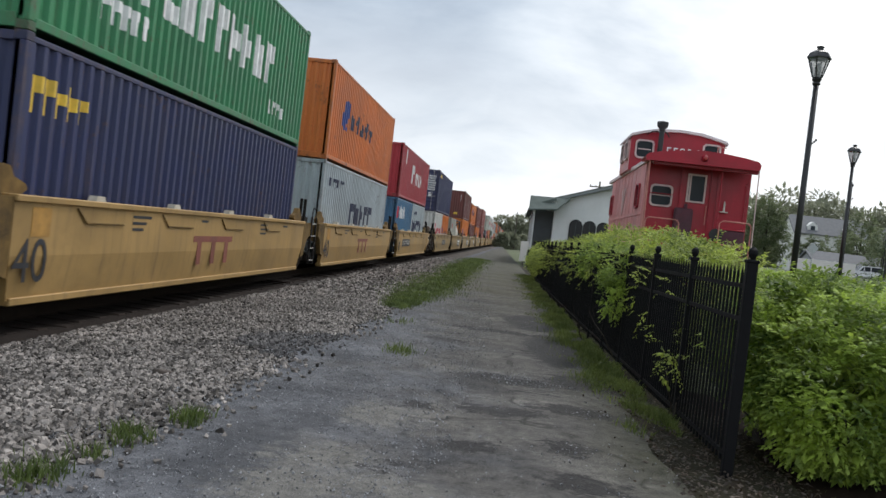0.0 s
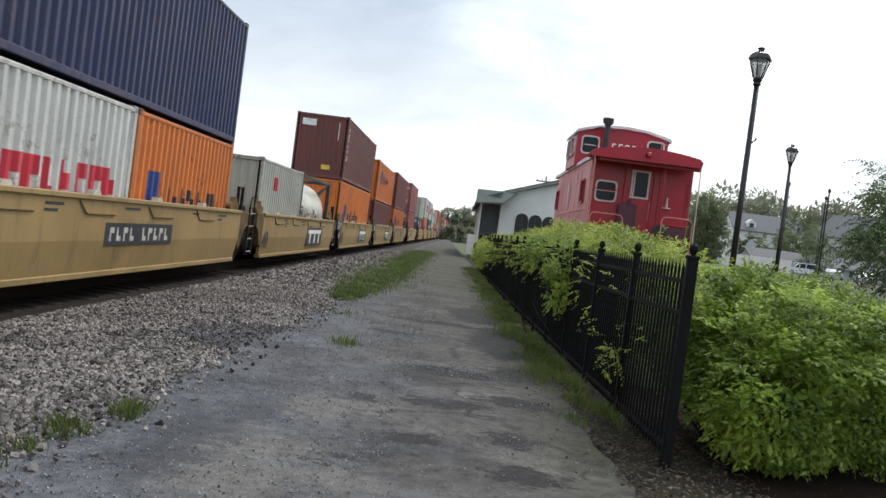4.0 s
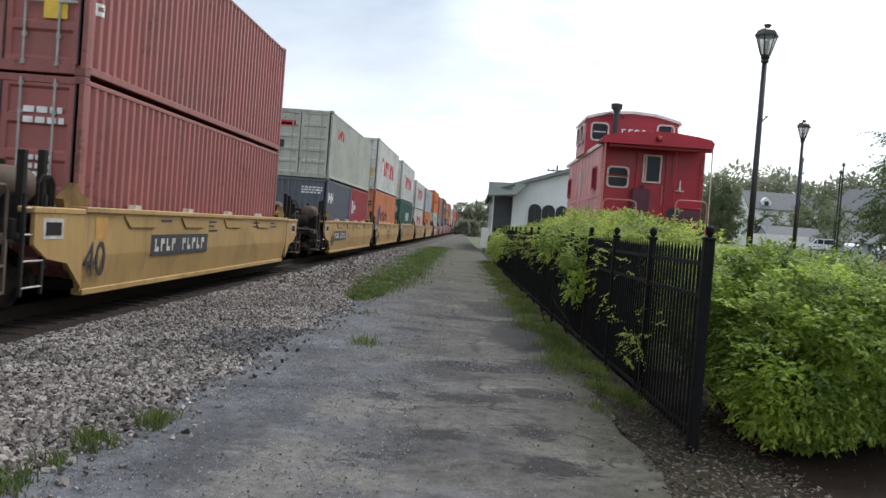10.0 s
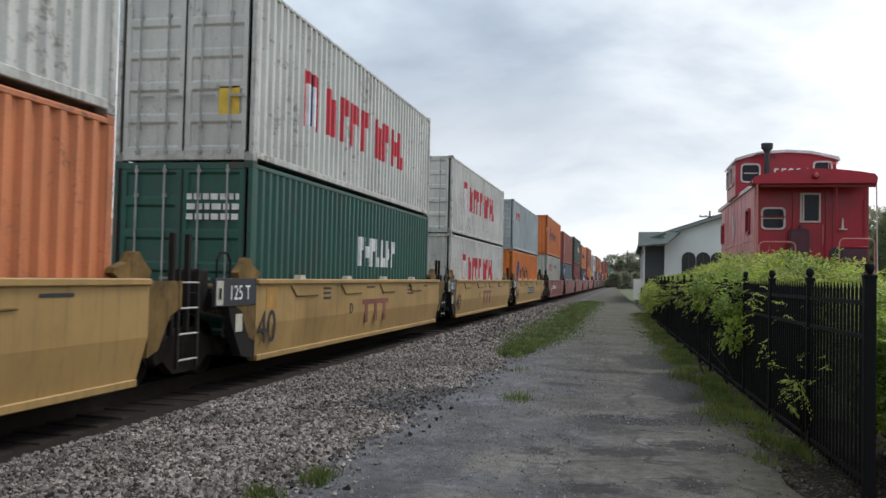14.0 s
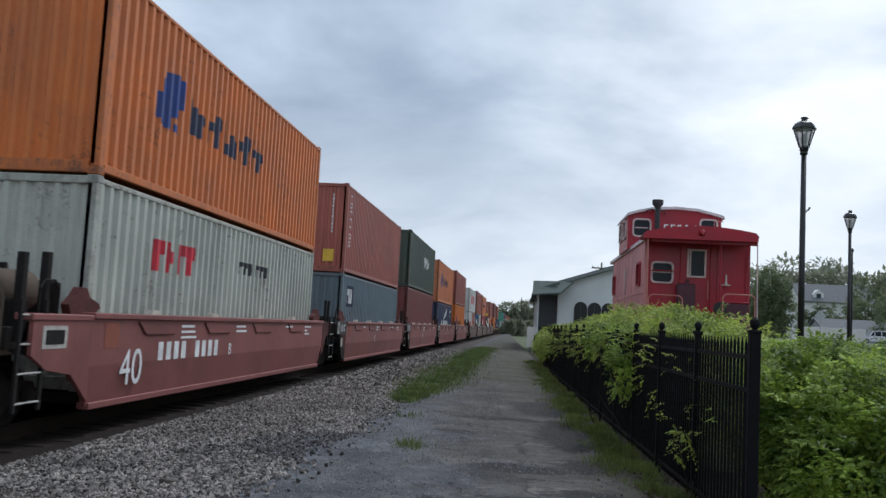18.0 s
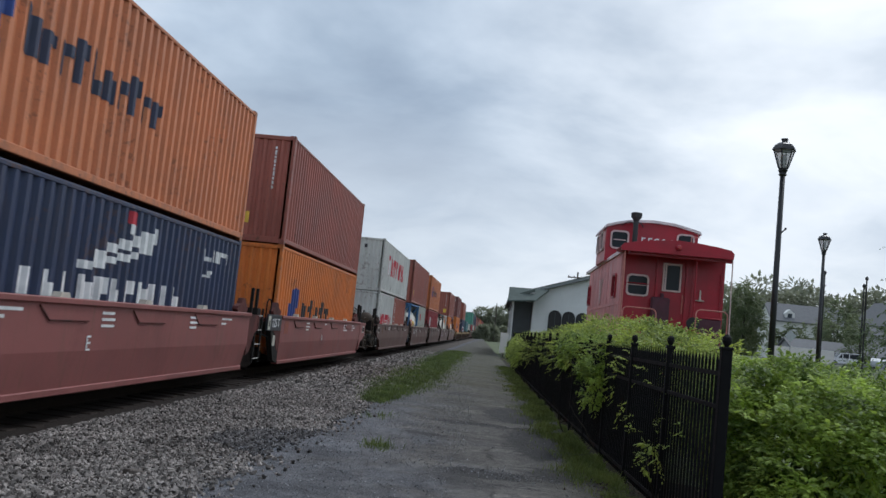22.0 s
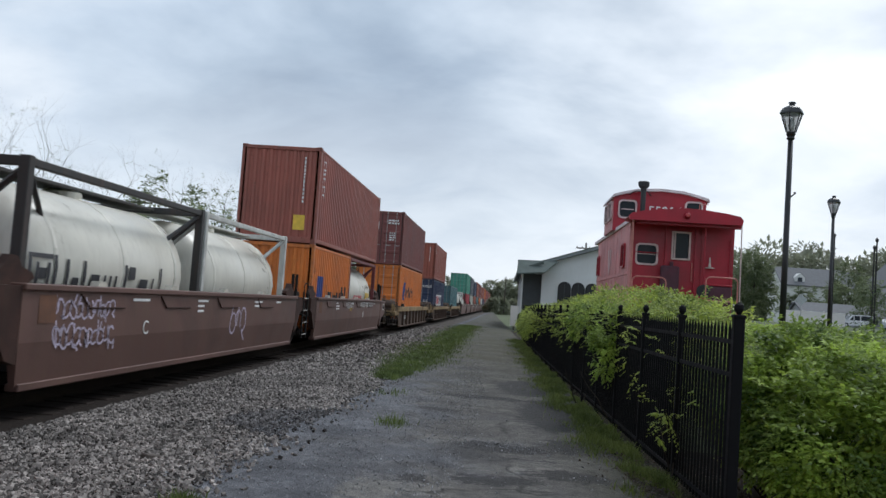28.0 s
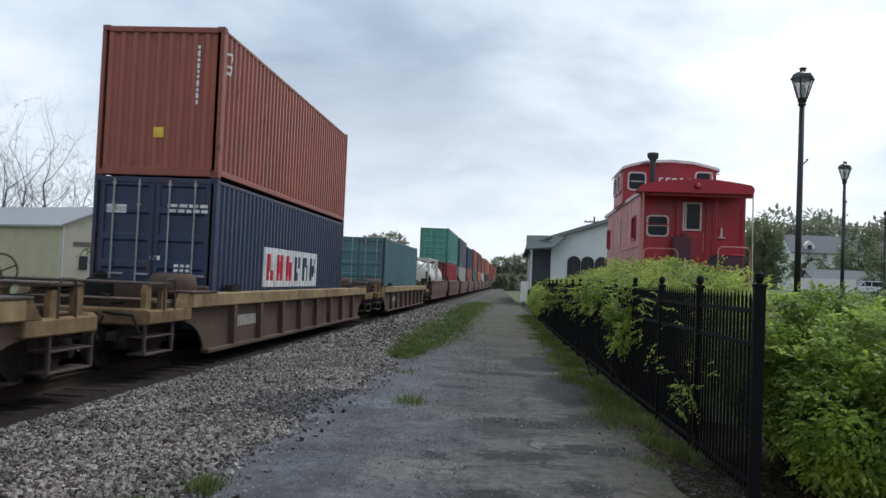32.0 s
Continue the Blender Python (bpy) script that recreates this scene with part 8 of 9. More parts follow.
def make_car(x, y, z, turn, color, label, tall=False):
    m = surface("car_paint_" + color, {"white": (0.72, 0.73, 0.74), "silver": (0.42, 0.44, 0.46), "dark": (0.03, 0.035, 0.04)}[color], 0.3, var=0.05, scale=1, bump=0.02)
    glass, tyre = glassy("car_glass", (0.02, 0.025, 0.03)), surface("tyre", (0.02, 0.02, 0.02), 0.9)
    c = thing("parked_car", label, "car", pose(x, y, z, 0, 0, turn), group="parked cars")
    h = 1.78 if tall else 1.45
    body = [(-2.25, 0.35), (2.25, 0.35), (2.3, 0.75), (2.15, 0.95), (1.15, 1.02), (0.55, h - 0.05), (-1.5 if not tall else -2.0, h), (-2.2, 1.05), (-2.3, 0.6)]
    part("body", Shape().prism(body, "y", -0.86, 0.86), m, c)
    part("window", Shape().prism([(0.95, 1.04), (0.48, h - 0.14), (-1.4 if not tall else -1.9, h - 0.12), (-1.95, 1.06)], "y", -0.875, 0.875), glass, c)
    part("windscreen", Shape().add([(1.17, -0.78, 1.04), (1.17, 0.78, 1.04), (0.6, 0.7, h - 0.08), (0.6, -0.7, h - 0.08)], [(0, 1, 2, 3)]), glass, c)
    for px in (-0.45, 0.4):
        part("pillar", Shape().box(px - 0.05, px + 0.05, -0.885, 0.885, 1.0, h - 0.1), m, c)
    for wx in (-1.4, 1.4):
        for wy in (-0.8, 0.8):
            w = part("wheel", Shape().lathe([(0.1, wy - 0.11), (0.34, wy - 0.11), (0.34, wy + 0.11), (0.1, wy + 0.11)], (wx, 0, 0.34), 16, "y"), tyre, c)
            part("rim", Shape().lathe([(0.02, wy - 0.13), (0.2, wy - 0.12), (0.2, wy + 0.12), (0.02, wy + 0.13)], (wx, 0, 0.34), 12, "y"), surface("rim", (0.5, 0.5, 0.52), 0.3, 0.6), w)
    for wy in (-0.6, 0.6):
        part("headlight", Shape().box(2.2, 2.29, wy - 0.16, wy + 0.16, 0.68, 0.84, 0.02), surface("lens", (0.6, 0.6, 0.6), 0.1), c)


def make_house(x, y, z, w, l, h, roof_h, turn, color, label, dormer=False):
    wall = surface("house_" + color, {"white": (0.68, 0.68, 0.66), "cream": (0.55, 0.50, 0.38), "grey": (0.35, 0.36, 0.37)}[color], 0.8, var=0.08, scale=1, bump=0.1)
    roofm = surface("shingle_grey", (0.135, 0.138, 0.145), 0.85, var=0.2, scale=2, bump=0.3, grain=8)
    glass = glassy("house_glass", (0.05, 0.06, 0.07), 0.15)
    t = thing("house", label, "house", pose(x, y, z, 0, 0, turn))
    part("wall", Shape().prism([(-w / 2, 0), (w / 2, 0), (w / 2, h), (0, h + roof_h), (-w / 2, h)], "y", -l / 2, l / 2), wall, t)
    for s in (-1, 1):
        part("roof", Shape().prism([(s * (w / 2 + 0.4), h - 0.25), (s * (w / 2 + 0.4), h - 0.05), (0, h + roof_h + 0.22), (0, h + roof_h + 0.02)], "y", -l / 2 - 0.4, l / 2 + 0.4), roofm, t)
    for k in range(int(l // 2.4)):
        yy = -l / 2 + 1.3 + k * 2.4
        for sx in (-1, 1):
            win = part("window", Shape().box(sx * w / 2 - 0.04, sx * w / 2 + 0.04, yy, yy + 0.95, h * 0.4, h * 0.4 + 1.3), wall, t)
            part("pane", Shape().box(sx * w / 2 - 0.05, sx * w / 2 + 0.05, yy + 0.07, yy + 0.88, h * 0.4 + 0.07, h * 0.4 + 1.23), glass, win)
    for sx in (-w / 4, w / 4):
        win = part("window", Shape().box(sx - 0.5, sx + 0.5, -l / 2 - 0.04, -l / 2 + 0.02, h * 0.4, h * 0.4 + 1.3), wall, t)
        part("pane", Shape().box(sx - 0.42, sx + 0.42, -l / 2 - 0.05, -l / 2, h * 0.4 + 0.07, h * 0.4 + 1.23), glass, win)
    if dormer:
        for yy in (-l / 4, l / 4):
            d = part("dormer", Shape().prism([(yy - 0.9, h + 0.3), (yy + 0.9, h + 0.3), (yy + 0.9, h + 1.4), (yy, h + 2.2), (yy - 0.9, h + 1.4)], "x", -w / 2 + 0.6, -w / 6), wall, t)
            part("pane", Shape().box(-w / 2 + 0.55, -w / 2 + 0.62, yy - 0.4, yy + 0.4, h + 0.5, h + 1.4), glass, d)


def limb_path(rng, a, direction, length, r, out, tips, depth, spread):
    """A crooked limb that forks; adds tubes to out and end points to tips."""
    steps = 3
    d = direction.normalized()
    for k in range(steps):
        d = (d + Vector((rng.gauss(0, 0.13), rng.gauss(0, 0.13), rng.gauss(0.03, 0.08)))).normalized()
        b = a + d * (length / steps)
        r2 = r * 0.82
        out.tube(a, b, r, r2, n=6 if r > 0.03 else 4, caps=False)
        a, r = b, r2
        if depth > 0 and k >= 1:
            for _ in range(2 if k == steps - 1 else 1):
                side = Vector((rng.gauss(0, 1), rng.gauss(0, 1), rng.gauss(0.25, 0.5))).normalized()
                limb_path(rng, a, d * (1 - spread) + side * spread, length * rng.uniform(0.55, 0.78), r * 0.66, out, tips, depth - 1, spread)
    tips.append((a, d))


def make_tree(x, y, z, high, trunk_r, leaf, seed, label, leaves=4000, size=0.16, spread=0.55, depth=3, bare=False, crown=0.55, name="tree"):
    rng, nr = random.Random(seed), np.random.default_rng(seed)
    bark = surface("bark", (0.05, 0.042, 0.034), 0.9, var=0.3, scale=6, bump=0.5, grain=12)
    t = thing(name, label, "tree", pose(x, y, z))
    trunk, limbs, tips = Shape(), Shape(), []
    bole = high * (1 - crown)
    trunk.tube((0, 0, -0.1), (0.05, 0, bole * 0.5), trunk_r * 1.15, trunk_r * 0.9, n=9).tube((0.05, 0, bole * 0.5), (0.02, 0.05, bole), trunk_r * 0.9, trunk_r * 0.75, n=9)
    part("trunk", trunk, bark, t)
    top = Vector((0.02, 0.05, bole))
    for i in range(5):
        a = i * 2.4 + rng.uniform(-0.4, 0.4)
        d = Vector((math.cos(a), math.sin(a), rng.uniform(0.5, 1.3)))
        limb_path(rng, top - Vector((0, 0, rng.uniform(0, bole * 0.25))), d, high * crown * rng.uniform(0.42, 0.6), trunk_r * 0.5, limbs, tips, depth, spread)
    limb_path(rng, top, Vector((0.05, 0.05, 1)), high * crown * 0.6, trunk_r * 0.6, limbs, tips, depth, spread)
    part("branching", limbs, bark, t)
    if not bare:
        P = np.array([p for p, _ in tips])
        per = 10
        k = nr.choice(len(P), leaves // per)
        start = P[k] + nr.normal(scale=(0.045 * high, 0.045 * high, 0.03 * high), size=(len(k), 3))
        out = (start - P.mean(0)) * np.array((1, 1, 0.35))
        out /= np.linalg.norm(out, axis=1)[:, None] + 1e-6
        at, way = sprays(nr, start, out, per, 0.11 * high, 0.45)
        part("crown", leaf_cloud("crown", at, way, size * (0.7 + 0.6 * nr.random(len(at))), nr, 0.4, 0.3), leaf, t)
    return t


def make_full_tree(x, y, z, high, wide, leaf, seed, label, leaves, size):
    """A tree that carries leaves nearly to the ground: a heap of lumps round a trunk."""
    pr, nr = random.Random(seed), np.random.default_rng(seed)
    t = thing("tree", label, "tree", pose(x, y, z))
    bark = surface("bark", (0.05, 0.042, 0.034), 0.9, var=0.3, scale=6, bump=0.5, grain=12)
    part("trunk", Shape().tube((0, 0, -0.1), (0.05, 0, high * 0.5), 0.17, 0.10, n=8).tube((0.05, 0, high * 0.5), (0, 0, high * 0.85), 0.10, 0.03, n=6), bark, t)
    lumps = []
    for i in range(16):
        h = 0.12 + 0.76 * i / 15
        r = wide / 2 * (0.55 + 0.45 * math.sin(math.pi * min(1, h * 1.15)))
        a = i * 2.4 + pr.uniform(-0.3, 0.3)
        lumps.append((0.45 * r * math.cos(a), 0.45 * r * math.sin(a), h * high, r * 0.62, r * 0.62, high * 0.14))
    at, way = lump_points(nr, lumps, leaves, 0.3, 8, size * 2.2)
    part("crown", leaf_cloud("crown", at, way, size * (0.7 + 0.6 * nr.random(len(at))), nr, 0.3, 0.4), leaf, t)
    return t


def make_woods(name, label, row, seed, leaf, size):
    """A far belt of trees: clumps of leaves heaped along a line of (x, y, ground, height)."""
    rng = np.random.default_rng(seed)
    lumps = []
    for x, y, z, h in row:
        w = h * 0.38
        lumps += [(x, y, z + h * 0.32, w * 1.2, w, h * 0.36), (x + rng.normal() * w * 0.5, y, z + h * 0.66, w * 0.85, w * 0.8, h * 0.34)]
    lumps = np.array(lumps)
    n = min(42000, 700 * len(lumps))
    k = rng.integers(0, len(lumps), n)
    d = rng.normal(size=(n, 3))
    d /= np.linalg.norm(d, axis=1)[:, None]
    r = 0.75 + 0.3 * rng.random(n)
    at = lumps[k, :3] + d * lumps[k, 3:] * r[:, None]
    tagged(part(name, leaf_cloud(name, at, d, 1.35 * size * (0.6 + 0.8 * rng.random(n)), rng, 0.2), leaf), label, "woods", kind="stuff")


def make_background():
    lot = surface("lot_asphalt", (0.07, 0.07, 0.07), 0.9, spec=0.1, var=0.2, scale=0.3, bump=0.2)
    lawn = surface("lawn", (0.066, 0.086, 0.027), 0.95, var=0.35, scale=0.8, bump=0.5, grain=20)
    ys = [-18, -6, 2, 6, 12, 18, 24, 32, 42, 55, 70, 85, 110, 160, 260, 420]
    xs = [1.95, 3, 6, 9, 12, 16, 22, 40, 80, 200, 420]
    v = [(x, y, rise(x, y) + 0.012) for y in ys for x in xs]
    n = len(xs)
    f = [(j * n + i, j * n + i + 1, (j + 1) * n + i + 1, (j + 1) * n + i) for j in range(len(ys) - 1) for i in range(n - 1)]
    tagged(part("lawn", bulk("lawn", v, f), lawn), "mown park lawn rising gently", "lawn", kind="structure")
    tagged(part("parking_lot", Shape().box(24, 95, 92, 132, 1.75, 1.94), lot), "grey asphalt parking lot", "parking lot", kind="structure")
    tagged(part("footpath", Shape().add([(16, 36, rise(16, 36) + 0.05), (44, 44, rise(44, 44) + 0.05), (44, 54, rise(44, 54) + 0.05), (18, 46, rise(18, 46) + 0.05)], [(0, 1, 2, 3)]), surface("path_grey", (0.20, 0.195, 0.185), 0.9, var=0.15, scale=2)), "pale park footpath", "path", kind="structure")
    mulch = surface("mulch", (0.022, 0.014, 0.010), 0.95, spec=0.1, var=0.4, scale=8, bump=0.8, grain=30)
    tagged(part("planting_bed", Shape().add([(1.85, 3.0, -0.06), (5.6, 4.2, -0.06), (5.2, 10.2, -0.05), (1.7, 11.5, -0.05)], [(0, 1, 2, 3)]), mulch), "dark brown mulch under the bush", "bed", kind="structure")
    bare = surface("bare_soil", (0.115, 0.082, 0.066), 0.95, spec=0.1, var=0.35, scale=3, bump=0.7, grain=30, stain=0.6, stain_color=(0.06, 0.075, 0.025), fine=0.3)
    rim = [(5.9 + (1.5 + 0.35 * noise.noise((k * 0.9, 2, 5))) * math.cos(k * math.pi / 12), 8.7 + (2.0 + 0.5 * noise.noise((k * 0.9, 7, 5))) * math.sin(k * math.pi / 12), -0.055) for k in range(24)]
    tagged(part("bare_soil", Shape().add(rim, [tuple(range(24))]), bare), "worn patch of brown soil beside the bush", "soil", kind="structure")
    # white board fence and cars
    w = surface("fence_white", (0.70, 0.67, 0.62), 0.7, var=0.06, scale=1)
    f = thing("board_fence", "low white board fence along the parking lot", "fence")
    for i in range(3):
        part("panel", Shape().box(31.1 + i * 2.4, 33.4 + i * 2.4, 100, 100.08, 1.95, 3.45, 0.01), w, f)
        part("post", Shape().box(31.0 + i * 2.4, 31.1 + i * 2.4, 99.95, 100.1, 1.9, 3.55), w, f)
    make_car(46.3, 118, 1.95, 178, "white", "white parked estate car", True)
    make_car(50.6, 117, 1.95, 60, "silver", "silver parked saloon car")
    make_car(53.4, 115, 1.95, 75, "white", "white parked saloon car")
    make_house(57.5, 168, 1.88, 9, 13, 7.5, 3.2, 90, "white", "white house with grey dormered roof beyond the lot", True)
    make_house(73, 172, 1.85, 10, 22, 4.6, 3.4, 92, "white", "long white house with a grey roof")
    make_house(90, 200, 1.85, 12, 14, 10.0, 5.5, 20, "white", "tall white gabled house on the rise")
    make_house(118, 190, 1.85, 10, 16, 6.0, 4.5, 70, "grey", "grey house among trees")
    make_house(56, 131, 1.85, 7, 26, 1.9, 1.4, 90, "grey", "low grey building with a dark roof behind the parked cars")
    for x, y, h in ((16.5, 45, 6.3), (18.6, 45, 6.2), (19.3, 47, 6.0)):
        p = thing("sign_pole", "thin dark pole in the park", "pole", pose(x, y, rise(x, y)), group="park poles")
        part("pole", Shape().tube((0, 0, 0), (0, 0, h - rise(x, y)), 0.05, 0.04, n=8), surface("lamp_black", (0.012, 0.012, 0.014)), p)
        part("cap", Shape().lathe([(0.07, h - rise(x, y)), (0.09, h - rise(x, y) + 0.1), (0.02, h - rise(x, y) + 0.2)], (0, 0, 0), 8), surface("lamp_black", (0.012, 0.012, 0.014)), p)
    # diamond sign seen from behind
    s = thing("road_sign", "grey back of a diamond road sign on a post", "road sign", pose(29.3, 88, 1.9))
    part("post", Shape().tube((0, 0, 0), (0, 0, 3.0), 0.04, n=6), surface("galvanised", (0.35, 0.36, 0.37), 0.5, 0.4), s)
    part("plate", Shape().prism([(0, 1.85), (0.58, 2.43), (0, 3.01), (-0.58, 2.43)], "y", -0.03, 0), surface("sign_grey", (0.42, 0.44, 0.45), 0.6), s)
    # bench in the park
    gm = surface("bench_green", (0.06, 0.12, 0.06), 0.6, var=0.2, scale=5)
    b = thing("park_table", "green park table on one leg", "table", pose(18.3, 30, rise(18, 30)))
    part("tabletop", Shape().box(-0.62, 0.62, -0.4, 0.4, 0.78, 0.84, 0.01), gm, b)
    for x in (0.1,):
        part("leg", Shape().box(x - 0.08, x + 0.08, -0.09, 0.09, 0, 0.78, 0.01), surface("leg_dark", (0.03, 0.035, 0.03), 0.7), b)
    # low hedge of red-brown shrubs by the path
    brown = leafy("leaf_brown", (0.06, 0.03, 0.02), (0.17, 0.09, 0.055), 0.3)
    pr = random.Random(31)
    shrub("low_hedge", "low red-brown hedge beside the park path", [(27 + i * 0.9, 58 + pr.uniform(-0.3, 0.3), rise(30, 58) + 0.35, 0.8, 0.7, 0.55 + pr.uniform(-0.08, 0.1)) for i in range(15)], 9000, 0.10, 35, brown, 8)
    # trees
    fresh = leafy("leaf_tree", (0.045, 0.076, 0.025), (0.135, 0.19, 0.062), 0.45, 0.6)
    # the farther leaves carry distance haze in their colour: paler and greyer
    dull = leafy("leaf_far_hazed", (0.098, 0.130, 0.058), (0.22, 0.26, 0.120), 0.5, 0.3)
    far = leafy("leaf_woods_hazed", (0.185, 0.20, 0.135), (0.33, 0.345, 0.235), 0.45, 0.06)
    make_tree(23.6, 45, rise(23, 45), 8.0, 0.15, fresh, 41, "spreading young park tree with thin leafy branches", 15000, 0.20, 0.8, 3, crown=0.80)
    make_tree(29.5, 50, rise(29, 50), 7.6, 0.15, fresh, 42, "leafy park tree beside the footpath", 11000, 0.25, 0.75, 3, crown=0.84)
    make_tree(26.0, 38, rise(27, 38), 7.9, 0.16, fresh, 45, "leafy park tree at the lawn's edge", 17000, 0.19, 0.75, 3, crown=0.82)
    make_full_tree(29.4, 105, 1.95, 8.5, 4.9, dull, 43, "dense rounded green tree beside the parking lot", 30000, 0.26)
    make_full_tree(51.5, 126, 1.9, 7.6, 4.2, dull, 47, "thin leafy tree behind the parked cars", 9000, 0.28)
    make_full_tree(57.6, 150, 1.9, 11.2, 7.4, dull, 46, "leafy tree in front of the white house", 22000, 0.34)
    make_full_tree(63, 138, 1.9, 9.0, 6.5, dull, 48, "leafy tree beside the grey building", 16000, 0.3)
    make_full_tree(68.5, 146, 1.9, 10.0, 7.0, dull, 49, "leafy tree beside the grey building", 16000, 0.3)
    for i, (x, y, h) in enumerate(((54, 140, 6.5), (84, 160, 8), (74, 138, 7), (100, 150, 9), (50.5, 152, 6))):
        make_tree(x, y, 2.0, h, 0.25, dull, 50 + i, "leafy tree among the houses", 5000, 0.36, 0.5, 2, crown=0.8)
    pr = random.Random(6)
    row = [(20 + i * 5.5 + pr.uniform(-2, 2), 250 + pr.uniform(-15, 15), 2, pr.uniform(18, 24)) for i in range(9, 27)]
    row += [(48 + i * 4.2, 236 + pr.uniform(-5, 5), 2, 17.6 + 0.11 * i + pr.uniform(-0.8, 0.8)) for i in range(18)]
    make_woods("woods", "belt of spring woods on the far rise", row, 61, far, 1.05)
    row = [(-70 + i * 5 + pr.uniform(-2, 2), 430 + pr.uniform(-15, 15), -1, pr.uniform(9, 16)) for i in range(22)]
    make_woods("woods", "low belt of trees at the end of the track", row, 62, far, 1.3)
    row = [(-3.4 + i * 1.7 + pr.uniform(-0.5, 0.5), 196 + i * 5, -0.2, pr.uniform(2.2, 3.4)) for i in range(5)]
    make_woods("woods", "low green trees beyond the depot, paled by painted haze", row, 63, far, 0.6)
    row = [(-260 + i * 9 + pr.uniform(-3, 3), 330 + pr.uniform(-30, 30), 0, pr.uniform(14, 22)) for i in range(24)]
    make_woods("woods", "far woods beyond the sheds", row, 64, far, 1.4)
    # left of the track
    shed = thing("metal_shed", "beige metal shed with a grey roof beyond the track", "shed", pose(-32.0, 58, 0, 0, 0, -22))
    beige = surface("shed_beige", (0.44, 0.40, 0.27), 0.7, var=0.1, scale=1, bump=0.15, streak=0.2)
    pale = surface("shed_pale", (0.52, 0.47, 0.38), 0.7, var=0.1, scale=1)
    sroof = surface("shed_roof", (0.30, 0.30, 0.31), 0.5, 0.2, var=0.12, scale=1)
    part("front_wall", Shape().box(-16, 0, 0, 0.15, -0.1, 4.3), beige, shed)
    part("back_wall", Shape().box(-16, 0, 7.85, 8, -0.1, 4.3), beige, shed)
    part("gable_wall", Shape().prism([(0, -0.1), (8, -0.1), (8, 4.3), (4, 5.75), (0, 4.3)], "x", 0.0, 0.15), pale, shed)
    part("gable_wall", Shape().prism([(0, -0.1), (8, -0.1), (8, 4.3), (4, 5.75), (0, 4.3)], "x", -16.15, -16.0), pale, shed)
    part("roof", Shape().prism([(-0.35, 4.15), (-0.35, 4.3), (4, 5.95), (4, 5.8)], "x", -16.4, 0.4), sroof, shed)
    part("roof", Shape().prism([(8.35, 4.15), (8.35, 4.3), (4, 5.95), (4, 5.8)], "x", -16.4, 0.4), sroof, shed)
    part("door", Shape().box(0.15, 0.2, 4.9, 6.4, -0.1, 3.0), surface("door_brown", (0.20, 0.15, 0.11), 0.7), shed)
    part("window", Shape().box(0.15, 0.2, 1.6, 2.3, 1.2, 2.2), glassy("house_glass"), shed)
    part("corner_pipe", Shape().tube((0.2, 0.1, 0), (0.2, 0.1, 4.3), 0.06, n=6), surface("pipe_white", (0.6, 0.6, 0.58), 0.5), shed)
    part("sign_bar", Shape().box(0.16, 0.19, 1.0, 3.2, 2.9, 3.2), surface("sign_dark", (0.12, 0.11, 0.10), 0.7), shed)
    make_house(-42, 92, -0.1, 9, 14, 3.6, 3.2, 80, "white", "white house beyond the track")
    make_house(-66, 100, -0.1, 10, 16, 4.0, 3.6, 75, "cream", "cream house beyond the track")
    for i, (x, y, h) in enumerate(((-40.5, 72, 12.5), (-44, 70, 11.5), (-37, 74, 11), (-47.5, 78, 13), (-52, 74, 12), (-34.0, 84, 11.5), (-30.5, 90, 11), (-58, 82, 13))):
        make_tree(x, y, -0.1, h, 0.17, fresh, 70 + i, "bare spring tree beyond the track", 260, 0.16, 0.5, 4, bare=False, crown=0.78)
    make_tree(-25.6, 62, -0.1, 7.4, 0.18, dull, 81, "green tree beyond the track", 3500, 0.3, 0.5, 3, crown=0.8)
    make_tree(-27.5, 76, -0.1, 8.0, 0.18, dull, 82, "green tree beside the shed", 3500, 0.3, 0.5, 3, crown=0.8)
    utility_pole(-29.5, 66, -0.1, 8.5, "thin wooden utility pole by the shed")
    utility_pole(8.7, 98, 0, 9.4, "wooden utility pole behind the depot", 1)
    utility_pole(-0.2, 200, -0.1, 8.6, "far wooden utility pole beside the lane", 0, 0.14)
    # end of the lane
    m = thing("marker_post", "white marker board on a post beside the lane", "marker", pose(0.7, 62, -0.05))
    part("board", Shape().box(-0.28, 0.28, -0.03, 0.03, 0.3, 1.75, 0.01), w, m)
    part("post", Shape().box(-0.05, 0.05, 0.03, 0.12, 0, 1.8), surface("pole_wood", (0.1, 0.085, 0.07)), m)
    k = thing("litter_bin", "black bin beside the lane", "bin", pose(1.25, 60, -0.05))
    part("body", Shape().lathe([(0.30, 0), (0.34, 0.1), (0.36, 1.0), (0.33, 1.05)], (0, 0, 0), 14), surface("fence_black", (0.01, 0.01, 0.011)), k)
    part("lid", Shape().lathe([(0.37, 1.05), (0.30, 1.2), (0.1, 1.28)], (0, 0, 0), 14), surface("fence_black", (0.01, 0.01, 0.011)), k)


make_fence()
make_hedge()
make_grass()
make_leaf_litter()
make_lamp_post(5.00, 15.96, 0.0, 5.06, "tall black park lamp with a lantern head")
make_lamp_post(10.2, 28.0, rise(10.2, 28), 5.20, "black park lamp farther into the park")
make_caboose()
make_depot()
make_background()


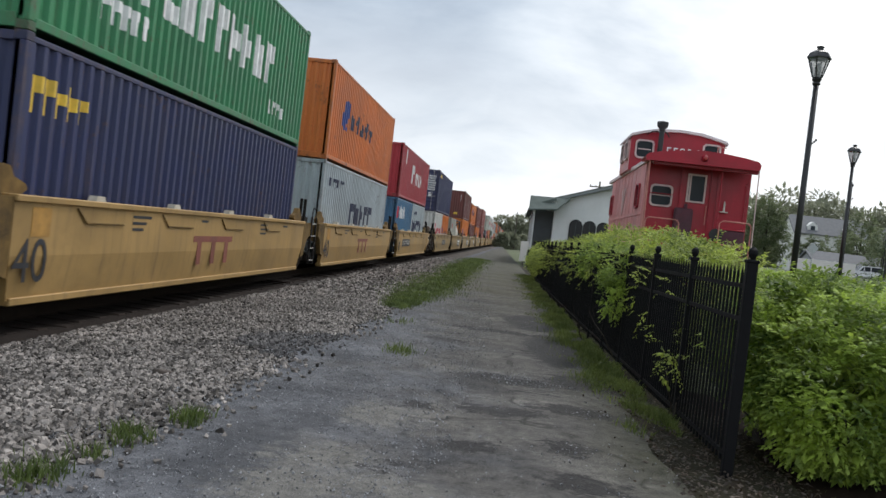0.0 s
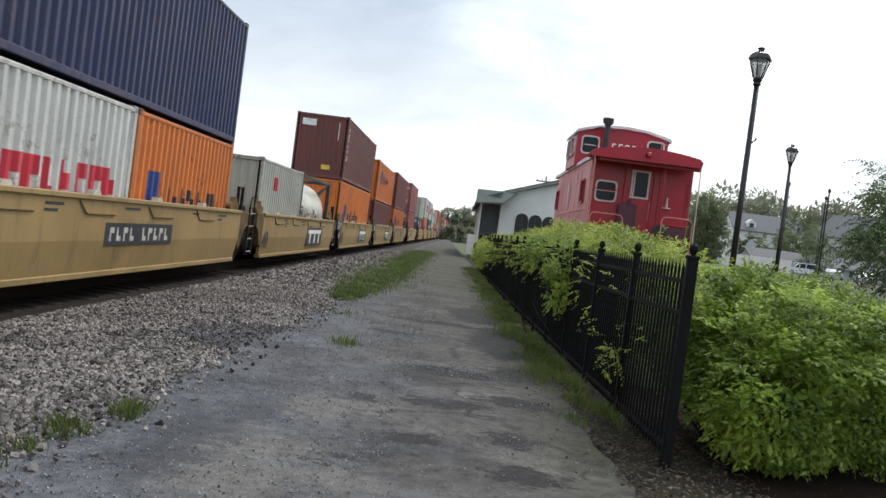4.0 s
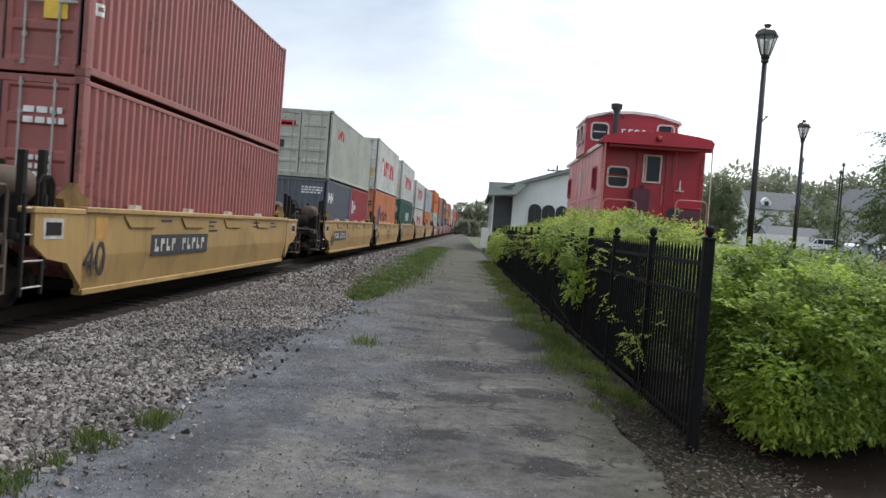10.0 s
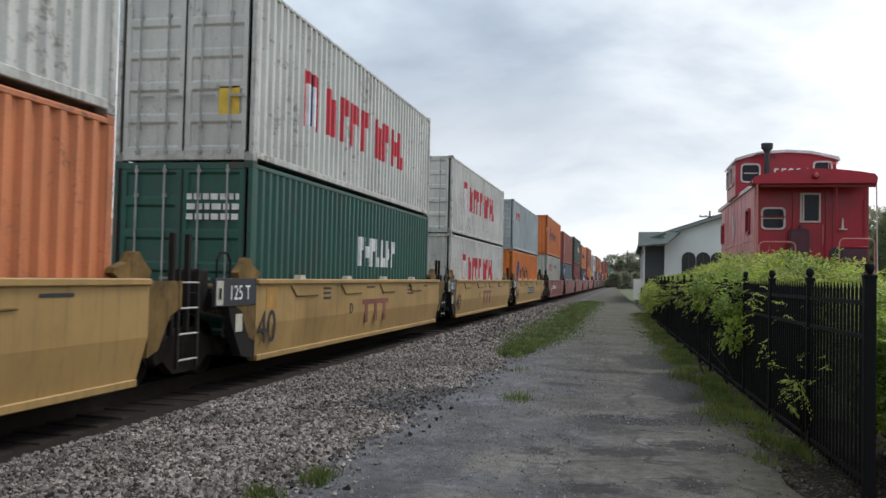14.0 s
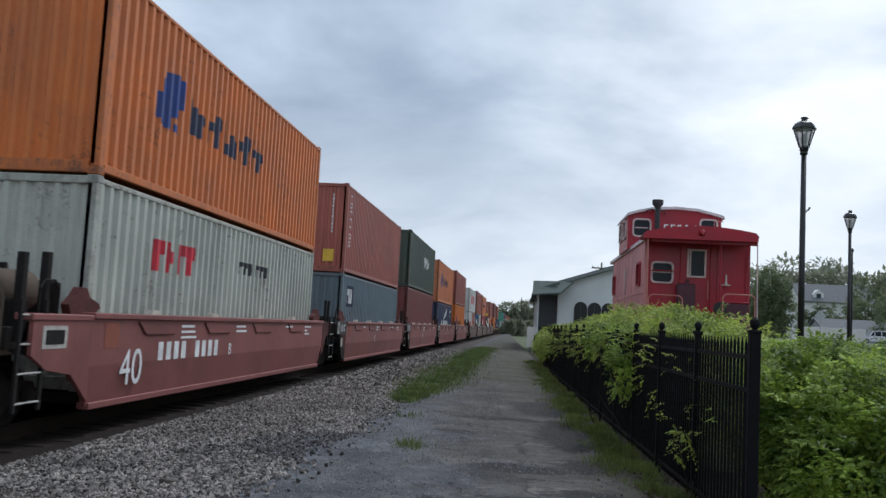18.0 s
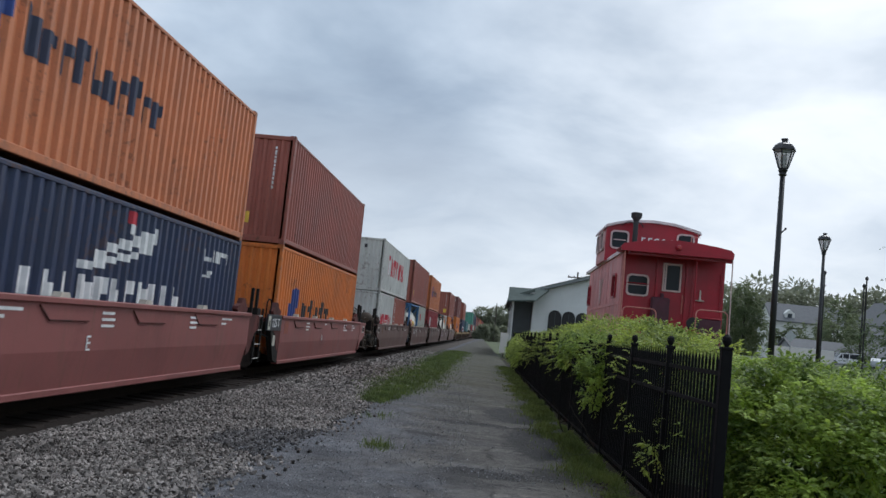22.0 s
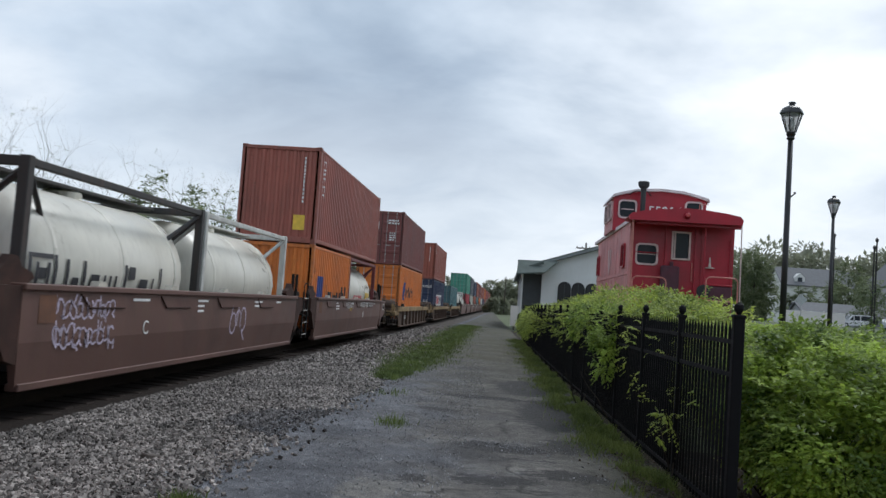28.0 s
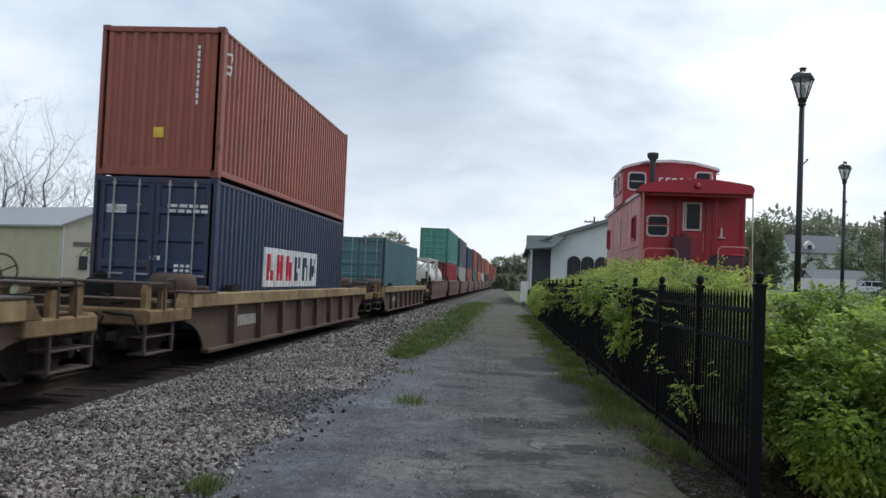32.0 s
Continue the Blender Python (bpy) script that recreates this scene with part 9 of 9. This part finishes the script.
def motions():
    """The train runs towards and past the camera."""
    times = [0, 4, 8, 12, 16, 20, 24, 28, 32]
    for ob, x, u, z in RIDERS:
        walk(ob, [(t, pose(x, u + LEAD - run(t), z)) for t in times])
    # wheels turn while they are near enough to be seen turning
    for ax in WHEELSETS:
        u = next(r[2] for r in RIDERS if r[0] == ax.parent) + LEAD + ax.location.y
        x, y, zz = ax.location
        seen = [k / FPS for k in range(0, 32 * FPS + 1) if -8 < u - run(k / FPS) < 34]
        rows = [(0, 0.0)] if not seen or seen[0] > 0 else []
        t0 = seen[0] if seen else 0
        rows += [(t, (run(t) - run(t0)) / 0.46) for t in seen]
        if rows[-1][0] < 32:
            rows.append((32, rows[-1][1]))
        walk(ax, [(t, pose(x, y, zz, math.degrees(a))) for t, a in rows])


motions()
